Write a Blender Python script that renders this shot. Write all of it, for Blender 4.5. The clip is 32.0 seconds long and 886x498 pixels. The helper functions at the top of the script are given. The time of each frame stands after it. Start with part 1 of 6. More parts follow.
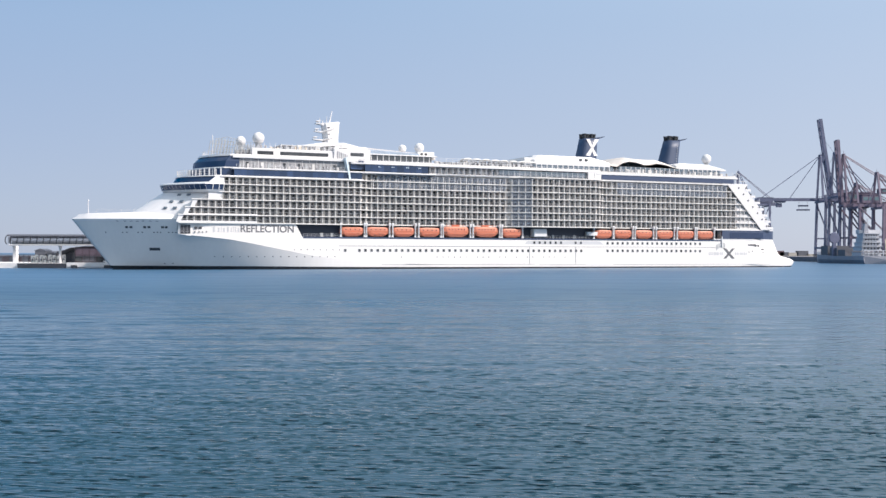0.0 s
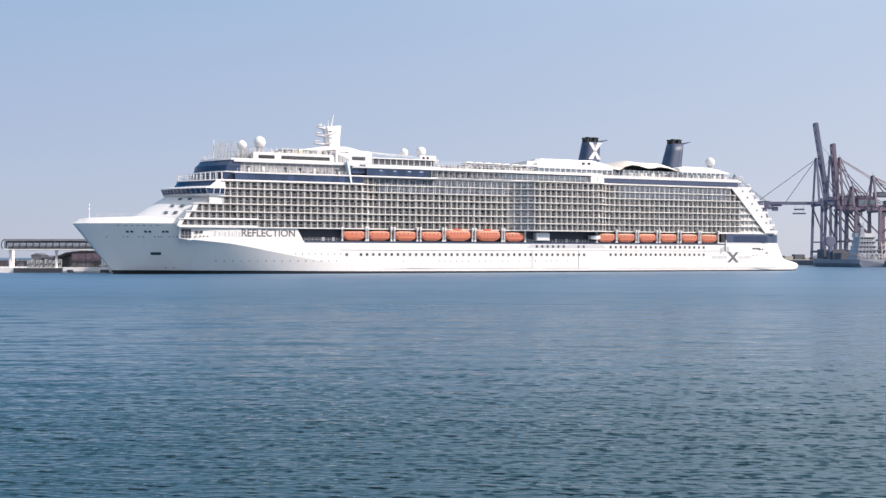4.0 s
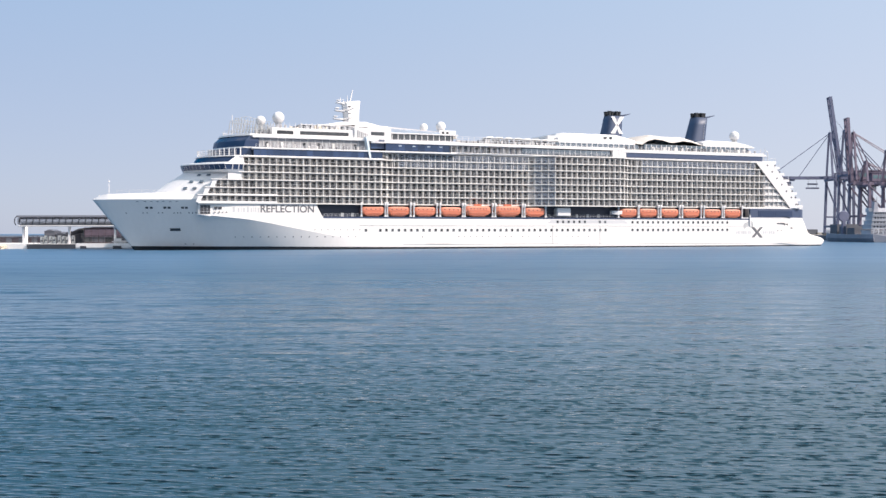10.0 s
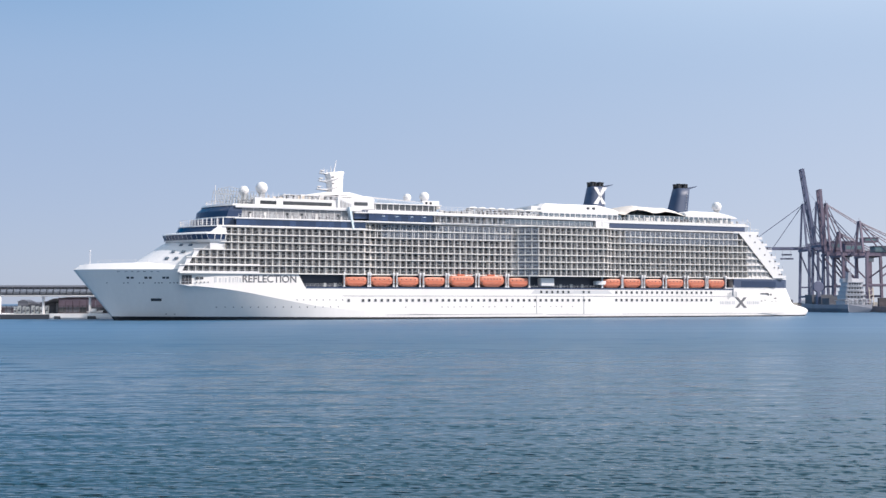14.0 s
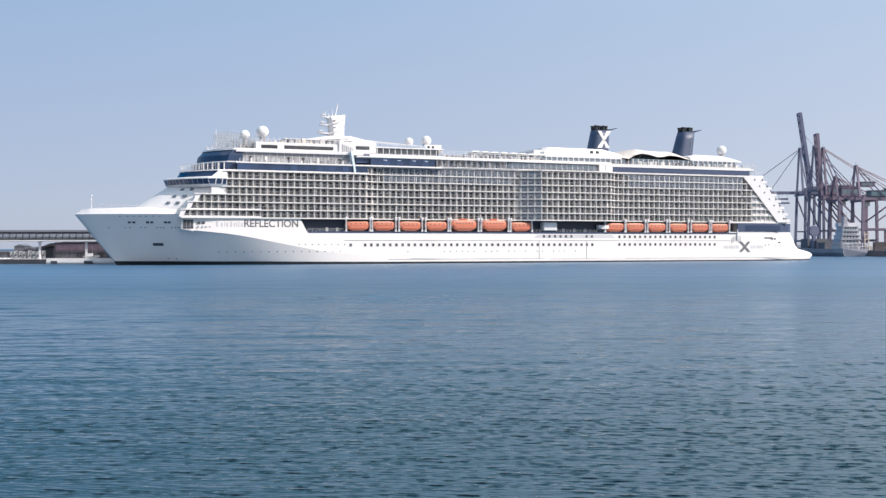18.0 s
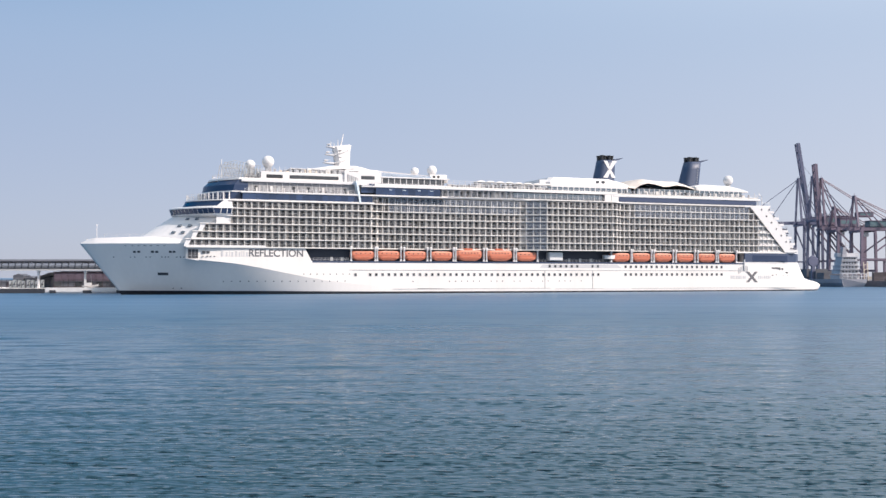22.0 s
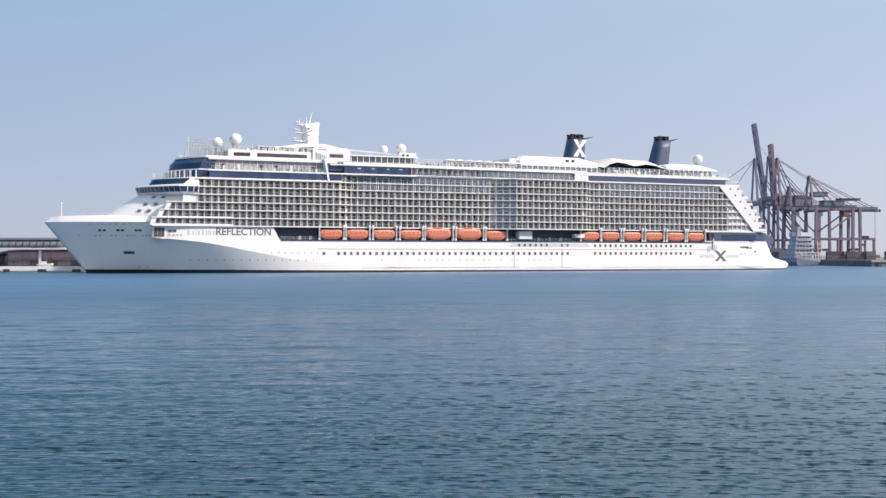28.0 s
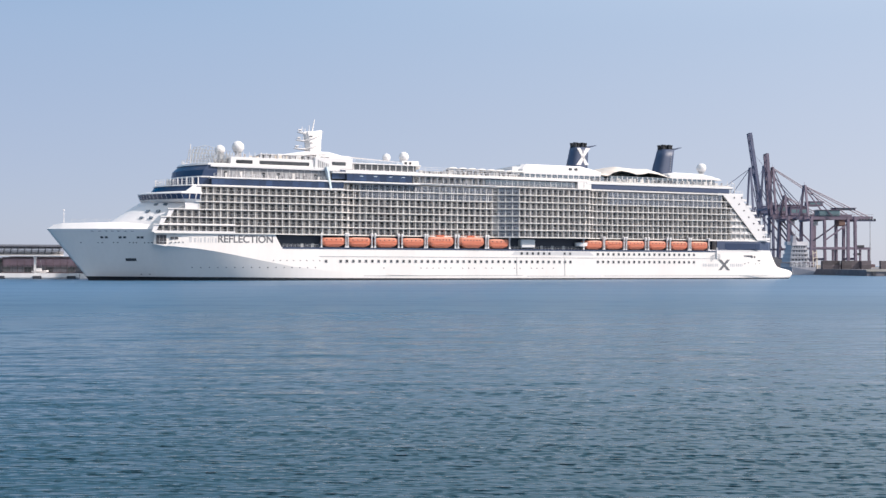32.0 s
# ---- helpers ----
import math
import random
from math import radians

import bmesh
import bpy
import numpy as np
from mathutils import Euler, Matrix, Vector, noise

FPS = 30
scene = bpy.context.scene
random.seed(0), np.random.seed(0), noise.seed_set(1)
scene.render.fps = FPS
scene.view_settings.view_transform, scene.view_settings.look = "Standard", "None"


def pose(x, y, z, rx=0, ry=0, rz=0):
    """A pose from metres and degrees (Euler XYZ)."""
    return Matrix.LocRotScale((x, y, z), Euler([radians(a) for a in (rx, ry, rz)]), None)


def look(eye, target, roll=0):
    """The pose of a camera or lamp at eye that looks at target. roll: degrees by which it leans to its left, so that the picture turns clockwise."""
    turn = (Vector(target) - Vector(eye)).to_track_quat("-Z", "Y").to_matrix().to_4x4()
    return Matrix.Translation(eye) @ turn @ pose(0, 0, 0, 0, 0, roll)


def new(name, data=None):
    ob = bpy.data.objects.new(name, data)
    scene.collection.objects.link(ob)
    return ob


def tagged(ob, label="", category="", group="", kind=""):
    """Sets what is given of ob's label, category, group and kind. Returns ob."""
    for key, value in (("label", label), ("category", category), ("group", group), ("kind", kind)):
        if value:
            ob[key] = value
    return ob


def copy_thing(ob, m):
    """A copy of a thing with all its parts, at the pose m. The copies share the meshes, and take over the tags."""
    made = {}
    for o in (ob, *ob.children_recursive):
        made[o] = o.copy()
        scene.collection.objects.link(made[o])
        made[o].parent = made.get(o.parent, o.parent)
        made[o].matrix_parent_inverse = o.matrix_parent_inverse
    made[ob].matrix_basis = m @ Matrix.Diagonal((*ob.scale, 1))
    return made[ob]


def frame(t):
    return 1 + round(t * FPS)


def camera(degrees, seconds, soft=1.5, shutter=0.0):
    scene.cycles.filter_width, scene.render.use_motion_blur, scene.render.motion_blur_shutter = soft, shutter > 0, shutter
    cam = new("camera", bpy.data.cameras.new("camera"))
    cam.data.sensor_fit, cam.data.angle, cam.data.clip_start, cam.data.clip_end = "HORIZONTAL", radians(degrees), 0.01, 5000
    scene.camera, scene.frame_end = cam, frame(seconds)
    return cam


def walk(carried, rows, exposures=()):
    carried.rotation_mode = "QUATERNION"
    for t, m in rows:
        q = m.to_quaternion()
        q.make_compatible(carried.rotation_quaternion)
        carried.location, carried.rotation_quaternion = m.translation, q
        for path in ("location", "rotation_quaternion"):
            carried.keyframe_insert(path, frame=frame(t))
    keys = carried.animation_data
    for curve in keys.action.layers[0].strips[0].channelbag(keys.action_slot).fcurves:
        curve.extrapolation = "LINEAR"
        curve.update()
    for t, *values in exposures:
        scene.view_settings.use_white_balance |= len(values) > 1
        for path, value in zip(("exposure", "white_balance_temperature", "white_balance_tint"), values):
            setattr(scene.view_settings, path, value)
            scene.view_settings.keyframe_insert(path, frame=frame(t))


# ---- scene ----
# camera: one standing place on a quay, turned by hand
EYE = (0.0, 0.0, 6.02)
TURNS = [
    (0.0, 0.000, 0.183, -0.104), (0.5, -0.111, -0.185, -0.037), (1.0, -0.193, 0.345, -0.061), (1.5, -0.203, 0.826, 0.001),
    (2.0, -0.200, 0.159, -0.033), (2.5, -0.166, 0.184, -0.006), (4.5, -0.182, 0.687, -0.024), (5.0, -0.228, 1.156, 0.026),
    (5.5, -0.321, 1.655, -0.045), (6.0, -0.357, 2.340, -0.015), (6.5, -0.348, 2.872, -0.062), (7.0, -0.328, 1.481, 0.007),
    (7.5, -0.339, 0.756, 0.016), (8.0, -0.330, -0.132, 0.009), (8.5, -0.328, -0.991, 0.066), (9.0, -0.272, -0.631, -0.049),
    (9.5, 0.118, -0.084, -0.005), (10.0, 0.442, -0.918, 0.074), (10.5, -0.010, -0.854, 0.096), (11.0, -0.959, 0.084, 0.077),
    (11.5, -1.024, 0.789, 0.063), (12.0, -0.841, 1.374, 0.136), (12.5, -0.874, 2.777, 0.024), (13.0, -0.847, 3.309, 0.060),
    (13.5, -0.807, 3.137, 0.034), (14.0, -0.774, 2.876, 0.065), (14.5, -0.758, 2.567, 0.039), (16.5, -0.876, 0.818, 0.128),
    (17.0, -0.912, 0.445, 0.124), (17.5, -0.935, -0.092, 0.160), (18.0, -0.969, -0.126, 0.105), (18.5, -0.968, -0.349, 0.104),
    (19.0, -0.969, -0.263, 0.108), (19.5, -0.968, -0.259, 0.120), (20.0, -0.927, 0.196, 0.111), (20.5, -0.879, -0.078, 0.104),
    (21.0, -0.844, -0.192, 0.054), (21.5, -0.894, -0.314, 0.020), (22.0, -1.017, 1.486, 0.036), (22.5, -3.643, 1.208, -0.063),
    (23.0, -3.937, 0.838, -0.122), (23.5, -3.240, 0.426, -0.100), (24.0, -3.069, 0.671, -0.135), (24.5, -3.142, 0.566, -0.137),
    (26.5, -3.175, 0.818, -0.031), (27.0, -3.198, 0.023, -0.037), (27.5, -3.197, 0.060, 0.015), (28.0, -3.194, 0.340, 0.009),
    (28.5, -3.140, 0.395, 0.053), (29.0, -3.066, 0.569, 0.017), (29.5, -3.086, -0.088, -0.045), (30.0, -3.143, 0.856, -0.008),
    (30.5, -3.174, 1.492, -0.025), (31.0, -3.107, 1.501, -0.131), (31.5, -3.243, 0.726, -0.059), (32.0, -3.426, 0.778, -0.169),
]
cam = camera(45.4, 32.0, soft=1.45)
walk(cam, [(t, pose(*EYE, 90 + pitch, roll, yaw)) for t, yaw, pitch, roll in TURNS],
     exposures=[(0.0, 0.19, 6500, 16), (2.0, 0.19, 6600, 17), (5.0, 0.23, 6800, 19), (6.0, 0.23, 6800, 19), (7.0, 0.2, 6650, 18), (8.0, 0.2, 6550, 17),
                (9.0, 0.3, 6750, 18), (10.0, 0.33, 6750, 18), (12.0, 0.33, 6750, 18), (13.0, 0.18, 6450, 17), (14.5, 0.17, 6450, 17), (17.0, 0.2, 6450, 16), (18.0, 0.19, 6600, 17), (20.0, 0.19, 6750, 18),
                (21.0, 0.17, 6750, 18), (22.0, 0.2, 6800, 19), (24.5, 0.18, 6680, 18), (32.0, 0.18, 6700, 18)])

# world and sun
SUN_AZ, SUN_EL = 111.5, 38.0      # degrees clockwise from +y, degrees up
world = bpy.data.worlds.new("world")
scene.world = world
world.use_nodes = True
wn, wl = world.node_tree.nodes, world.node_tree.links
sky = wn.new("ShaderNodeTexSky")
sky.sky_type, sky.sun_disc = "NISHITA", False
sky.sun_elevation, sky.sun_rotation = radians(SUN_EL), radians(SUN_AZ)
sky.air_density, sky.dust_density, sky.ozone_density, sky.altitude = 0.8, 0.5, 3.0, 0
haze = wn.new("ShaderNodeMix")           # even summer haze over the whole dome
haze.data_type = "RGBA"
haze.inputs["Factor"].default_value = 0.85
where, axis = wn.new("ShaderNodeTexCoord"), wn.new("ShaderNodeSeparateXYZ")
wl.new(where.outputs["Generated"], axis.inputs["Vector"])
rise = wn.new("ShaderNodeMapRange")      # lilac near the horizon, bluer above
rise.interpolation_type = "SMOOTHSTEP"
rise.inputs["From Min"].default_value, rise.inputs["From Max"].default_value = -0.05, 0.45
wl.new(axis.outputs["Z"], rise.inputs["Value"])
tone = wn.new("ShaderNodeMix")
tone.data_type = "RGBA"
tone.inputs["A"].default_value, tone.inputs["B"].default_value = (3.83, 4.37, 5.26, 1), (2.36, 4.14, 6.02, 1)
wl.new(rise.outputs["Result"], tone.inputs["Factor"])
near_sun = wn.new("ShaderNodeVectorMath")    # the haze is brighter and whiter towards the sun
near_sun.operation = "DOT_PRODUCT"
wl.new(where.outputs["Generated"], near_sun.inputs[0])
near_sun.inputs[1].default_value = (math.sin(radians(SUN_AZ)), math.cos(radians(SUN_AZ)), 0.35)
glow = wn.new("ShaderNodeMath")
glow.operation = "ADD"
wl.new(near_sun.outputs["Value"], glow.inputs[0])
glow.inputs[1].default_value = 0.345
cap = wn.new("ShaderNodeMath")
cap.operation = "MINIMUM"
wl.new(glow.outputs["Value"], cap.inputs[0])
cap.inputs[1].default_value = 0.68
high = wn.new("ShaderNodeMapRange")
high.interpolation_type = "SMOOTHSTEP"
for k, v in (("From Min", 0.2), ("From Max", 0.43), ("To Min", 1.0), ("To Max", 6.2)):
    high.inputs[k].default_value = v
wl.new(axis.outputs["Z"], high.inputs["Value"])
spread = wn.new("ShaderNodeMath")
spread.operation = "MULTIPLY"
wl.new(cap.outputs["Value"], spread.inputs[0])
wl.new(high.outputs["Result"], spread.inputs[1])
side = wn.new("ShaderNodeVectorMath")
side.operation = "MULTIPLY_ADD"
wl.new(spread.outputs["Value"], side.inputs[0])
side.inputs[1].default_value = (1.6, 1.5, 1.15)
wl.new(tone.outputs["Result"], side.inputs[2])
upper = wn.new("ShaderNodeMapRange")     # clearer and brighter above the low haze
upper.interpolation_type = "SMOOTHSTEP"
for k, v in (("From Min", 0.22), ("From Max", 0.5), ("To Min", 1.0), ("To Max", 1.04)):
    upper.inputs[k].default_value = v
wl.new(axis.outputs["Z"], upper.inputs["Value"])
lift = wn.new("ShaderNodeVectorMath")
lift.operation = "SCALE"
wl.new(side.outputs["Vector"], lift.inputs[0])
wl.new(upper.outputs["Result"], lift.inputs["Scale"])
zenith = wn.new("ShaderNodeMapRange")    # deep clear blue overhead
zenith.interpolation_type = "SMOOTHSTEP"
for k, v in (("From Min", 0.55), ("From Max", 0.95), ("To Min", 1.0), ("To Max", 0.8)):
    zenith.inputs[k].default_value = v
wl.new(axis.outputs["Z"], zenith.inputs["Value"])
dome_tone = wn.new("ShaderNodeVectorMath")
dome_tone.operation = "SCALE"
wl.new(lift.outputs["Vector"], dome_tone.inputs[0])
wl.new(zenith.outputs["Result"], dome_tone.inputs["Scale"])
wl.new(dome_tone.outputs["Vector"], haze.inputs["B"])
wl.new(sky.outputs["Color"], haze.inputs["A"])
wl.new(haze.outputs["Result"], wn["Background"].inputs["Color"])
wn["Background"].inputs["Strength"].default_value = 0.115
sun_data = bpy.data.lights.new("sun", "SUN")
sun_data.energy, sun_data.angle, sun_data.color = 5.0, radians(0.53), (1.0, 0.94, 0.85)
sun_lamp = new("sun", sun_data)
a, e = radians(SUN_AZ), radians(SUN_EL)
sun_lamp.matrix_world = look((0, 0, 0), (-math.sin(a) * math.cos(e), -math.cos(a) * math.cos(e), -math.sin(e)))


# materials
def paint(name, color, rough=0.45, metal=0.0, vary=0.08, scale=0.25, stain=0.0, streak=False, bump=0.0, rnd=0.0):
    """Painted or plain surface: fine grain and broad stains in object space."""
    m = bpy.data.materials.new(name)
    m.use_nodes = True
    n, l = m.node_tree.nodes, m.node_tree.links
    b = n["Principled BSDF"]
    b.inputs["Roughness"].default_value, b.inputs["Metallic"].default_value = rough, metal
    tc = n.new("ShaderNodeTexCoord")
    mp = n.new("ShaderNodeMapping")
    l.new(tc.outputs["Object"], mp.inputs["Vector"])
    mp.inputs["Scale"].default_value = (1, 1, 0.12) if streak else (1, 1, 1)
    big, fine = n.new("ShaderNodeTexNoise"), n.new("ShaderNodeTexNoise")
    for t, s, d in ((big, scale, 4), (fine, scale * 14, 6)):
        t.inputs["Scale"].default_value, t.inputs["Detail"].default_value = s, d
        l.new(mp.outputs["Vector"], t.inputs["Vector"])
    add = n.new("ShaderNodeMath")
    add.operation = "MULTIPLY_ADD"
    l.new(fine.outputs["Fac"], add.inputs[0])
    add.inputs[1].default_value = 0.4
    l.new(big.outputs["Fac"], add.inputs[2])
    ramp = n.new("ShaderNodeMapRange")
    ramp.inputs["From Min"].default_value, ramp.inputs["From Max"].default_value = 0.4, 1.0
    ramp.inputs["To Min"].default_value, ramp.inputs["To Max"].default_value = 1 - vary - stain, 1 + vary
    l.new(add.outputs["Value"], ramp.inputs["Value"])
    mul = n.new("ShaderNodeMix")
    mul.data_type, mul.blend_type = "RGBA", "MULTIPLY"
    mul.inputs["Factor"].default_value = 1
    mul.inputs["A"].default_value = (*color, 1)
    value = ramp.outputs["Result"]
    if rnd:
        oi = n.new("ShaderNodeObjectInfo")
        r2 = n.new("ShaderNodeMapRange")
        r2.inputs["To Min"].default_value, r2.inputs["To Max"].default_value = 1 - rnd, 1 + rnd
        l.new(oi.outputs["Random"], r2.inputs["Value"])
        m2 = n.new("ShaderNodeMath")
        m2.operation = "MULTIPLY"
        l.new(value, m2.inputs[0])
        l.new(r2.outputs["Result"], m2.inputs[1])
        value = m2.outputs["Value"]
    l.new(value, mul.inputs["B"])
    l.new(mul.outputs["Result"], b.inputs["Base Color"])
    if bump:
        bp = n.new("ShaderNodeBump")
        bp.inputs["Strength"].default_value, bp.inputs["Distance"].default_value = bump, 0.05
        l.new(fine.outputs["Fac"], bp.inputs["Height"])
        l.new(bp.outputs["Normal"], b.inputs["Normal"])
    return m


WHITE = paint("white_paint", (0.66, 0.645, 0.64), 0.4, vary=0.03, scale=0.08, stain=0.03, streak=True)
HULL = paint("hull_white", (0.73, 0.70, 0.672), 0.45, vary=0.03, scale=0.06, stain=0.06, streak=True)
HULL.node_tree.nodes["Principled BSDF"].inputs["IOR"].default_value = 1.3
SLAB = paint("slab_white", (0.64, 0.62, 0.585), 0.5, vary=0.05, scale=0.2)
BOOT = paint("boot_black", (0.012, 0.014, 0.018), 0.5, vary=0.3, scale=0.3)
DARK_NAVY = paint("dark_navy_paint", (0.016, 0.022, 0.040), 0.5, vary=0.15, scale=0.2)
BAND_BLUE = paint("band_blue", (0.044, 0.064, 0.118), 0.4, vary=0.1, scale=0.2)
NAVY = paint("navy_paint", (0.034, 0.054, 0.104), 0.5, vary=0.1, scale=0.2)
BLUE_GLASS = paint("blue_glass", (0.026, 0.044, 0.092), 0.22, vary=0.12, scale=0.15)
BLUE_PANE = paint("blue_pane", (0.030, 0.052, 0.105), 0.16, vary=0.15, scale=0.2, rnd=0.3)
CYAN_GLASS = paint("pale_blue_glass", (0.66, 0.76, 0.82), 0.1, vary=0.1)
GREY_GLASS = paint("grey_glass", (0.10, 0.13, 0.16), 0.08, vary=0.15, scale=0.3)
DARK_GLASS = paint("dark_glass", (0.06, 0.065, 0.07), 0.08, vary=0.3, scale=0.5, rnd=0.5)
CABIN = paint("cabin_wall", (0.60, 0.575, 0.55), 0.6, vary=0.1)
DIVIDER = paint("divider_panel", (0.62, 0.60, 0.58), 0.6, vary=0.06, rnd=0.14)
SLAB_EDGE = paint("deck_edge_white", (0.67, 0.645, 0.62), 0.5, vary=0.05, scale=0.2)
RAIL = paint("weathered_rail", (0.56, 0.57, 0.60), 0.5, vary=0.1, scale=0.6)
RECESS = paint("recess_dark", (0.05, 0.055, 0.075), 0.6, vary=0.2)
ORANGE = paint("orange_gelcoat", (0.55, 0.20, 0.125), 0.45, vary=0.08, scale=0.5, rnd=0.08)
ORANGE_DK = paint("orange_shadow_trim", (0.6, 0.16, 0.08), 0.5, vary=0.08)
GREY_WALL = paint("grey_wall", (0.27, 0.27, 0.28), 0.5, vary=0.15, scale=0.5)
STEEL = paint("grey_steel", (0.35, 0.36, 0.37), 0.45, vary=0.1)
DARK = paint("dark_fitting", (0.04, 0.042, 0.05), 0.5, vary=0.2)
LETTER = paint("grey_letters", (0.12, 0.12, 0.13), 0.5)
PALE_LETTER = paint("pale_letters", (0.5, 0.5, 0.51), 0.5)
CANVAS = paint("canvas", (0.60, 0.55, 0.50), 0.8, vary=0.06, bump=0.2)
# crane paints with the bluish distance haze mixed into the colour
HAZED_BLUE = paint("crane_blue", (0.12, 0.13, 0.20), 0.5, vary=0.2, scale=0.15, stain=0.1)
HAZED_RED = paint("crane_red_brown", (0.165, 0.13, 0.175), 0.55, vary=0.2, scale=0.15, stain=0.1)
CONCRETE = paint("concrete", (0.36, 0.34, 0.31), 0.85, vary=0.12, scale=0.15, stain=0.15, bump=0.3)
# darker concrete for the body of the container quay
DARK_CONCRETE = paint("wet_concrete", (0.15, 0.14, 0.155), 0.7, vary=0.2, scale=0.2, stain=0.2, bump=0.3)
PALE_CONCRETE = paint("pale_concrete", (0.78, 0.75, 0.73), 0.85, vary=0.1, scale=0.2, stain=0.12, bump=0.3)
SHIP_GREY = paint("freighter_grey", (0.30, 0.30, 0.335), 0.5, vary=0.12, scale=0.1, stain=0.1, streak=True)
# white of the freighter, greyed because its colour carries the distance haze
HAZE_WHITE = paint("freighter_white", (0.50, 0.50, 0.53), 0.5, vary=0.08, scale=0.2, stain=0.08, streak=True)
TEAL = paint("teal_panel", (0.10, 0.17, 0.19), 0.5, vary=0.15)
MAROON = paint("maroon_cladding", (0.105, 0.066, 0.078), 0.6, vary=0.15)
HALL_GLASS = paint("mauve_hall_glass", (0.13, 0.098, 0.125), 0.35, vary=0.2, scale=0.3)
SLATE = paint("slate_cladding", (0.09, 0.095, 0.115), 0.6, vary=0.15)
RUST_CAB = paint("rusty_cabin", (0.20, 0.12, 0.10), 0.6, vary=0.2, scale=0.3, stain=0.15)
RUST = paint("container_steel", (0.10, 0.085, 0.095), 0.6, vary=0.2, rnd=0.5)
TAN = paint("sandy_rubble", (0.58, 0.50, 0.41), 0.9, vary=0.2, scale=0.4, bump=0.4)


def water_material():
    m = bpy.data.materials.new("sea_water")
    m.use_nodes = True
    n, l = m.node_tree.nodes, m.node_tree.links
    b = n["Principled BSDF"]
    b.inputs["IOR"].default_value = 1.34
    tc = n.new("ShaderNodeTexCoord")
    sep = n.new("ShaderNodeSeparateXYZ")
    l.new(tc.outputs["Object"], sep.inputs["Vector"])

    def wave(sx, sy, scale, detail, turn, rough=0.55, warp=0.0, lean=0.0):
        """Noise stretched by sx and sy; lean, in metres, makes its fronts steep and its backs gentle."""
        place = tc.outputs["Object"]
        for k in range(2 if lean else 1):
            mp = n.new("ShaderNodeMapping")
            mp.inputs["Scale"].default_value = (sx, sy, 1)
            mp.inputs["Rotation"].default_value = (0, 0, radians(turn))
            l.new(place, mp.inputs["Vector"])
            t = n.new("ShaderNodeTexNoise")
            t.inputs["Scale"].default_value, t.inputs["Detail"].default_value = scale, detail
            t.inputs["Roughness"].default_value, t.inputs["Distortion"].default_value = rough, warp
            l.new(mp.outputs["Vector"], t.inputs["Vector"])
            if lean and k == 0:
                shift = n.new("ShaderNodeVectorMath")
                shift.operation = "MULTIPLY_ADD"
                l.new(t.outputs["Fac"], shift.inputs[0])
                shift.inputs[1].default_value = (0, lean, 0)
                l.new(place, shift.inputs[2])
                place = shift.outputs["Vector"]
        return t.outputs["Fac"]

    def mad(x, k, y=0.0):
        t = n.new("ShaderNodeMath")
        t.operation = "MULTIPLY_ADD"
        l.new(x, t.inputs[0])
        t.inputs[1].default_value = k
        if isinstance(y, float):
            t.inputs[2].default_value = y
        else:
            l.new(y, t.inputs[2])
        return t.outputs["Value"]

    def grade(x, a0, a1, b0, b1):
        t = n.new("ShaderNodeMapRange")
        l.new(x, t.inputs["Value"])
        for k, v in (("From Min", a0), ("From Max", a1), ("To Min", b0), ("To Max", b1)):
            t.inputs[k].default_value = v
        return t.outputs["Result"]

    def times(x, y):
        t = n.new("ShaderNodeMath")
        t.operation = "MULTIPLY"
        l.new(x, t.inputs[0])
        l.new(y, t.inputs[1])
        return t.outputs["Value"]
    # wind ripples in three sizes with leaning crests, lying across the harbour, steeper and flatter in gusts;
    # their steeper fronts face the shore
    small = wave(0.50, 1.0, 5.0, 2, 5, 0.55, 0.3, 0.16)
    middle = wave(0.50, 1.0, 2.2, 2, -6, 0.5, 0.4, 0.45)
    large = wave(0.50, 1.0, 0.8, 2, 9, 0.5, 0.5, 1.2)
    gust = grade(wave(0.25, 1.0, 0.05, 3, 6), 0.35, 0.65, 0.65, 1.2)
    h = mad(small, RIPPLE[0], mad(middle, RIPPLE[1], mad(large, RIPPLE[2])))
    h = times(times(h, gust), grade(sep.outputs["Y"], 130, 330, 1.0, 0.35))
    front = n.new("ShaderNodeFloatCurve")
    curve = front.mapping.curves[0]
    for p, (u, v) in zip((curve.points[0], curve.points[1], curve.points.new(0.3, 0.5), curve.points.new(0.65, 0.9)), FRONTS):
        p.location = (u, v)
    front.mapping.update()
    l.new(grade(sep.outputs["Y"], 0, 400, 0, 1), front.inputs["Value"])
    h = mad(front.outputs["Value"], FRONT_RISE, h)
    bp = n.new("ShaderNodeBump")
    bp.inputs["Strength"].default_value, bp.inputs["Distance"].default_value = 1.0, 1.0
    l.new(h, bp.inputs["Height"])
    l.new(bp.outputs["Normal"], b.inputs["Normal"])
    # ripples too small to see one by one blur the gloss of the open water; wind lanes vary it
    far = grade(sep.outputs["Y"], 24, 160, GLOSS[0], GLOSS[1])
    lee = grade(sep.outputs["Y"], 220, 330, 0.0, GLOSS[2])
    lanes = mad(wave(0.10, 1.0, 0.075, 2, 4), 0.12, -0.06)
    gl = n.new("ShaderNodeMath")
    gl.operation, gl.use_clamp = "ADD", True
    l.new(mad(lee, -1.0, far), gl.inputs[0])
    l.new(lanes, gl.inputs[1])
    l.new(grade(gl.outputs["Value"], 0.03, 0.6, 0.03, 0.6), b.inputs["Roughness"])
    # deep green-blue water; farther out a paler base colour stands in for reflected sky
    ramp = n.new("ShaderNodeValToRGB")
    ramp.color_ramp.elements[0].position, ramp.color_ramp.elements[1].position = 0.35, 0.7
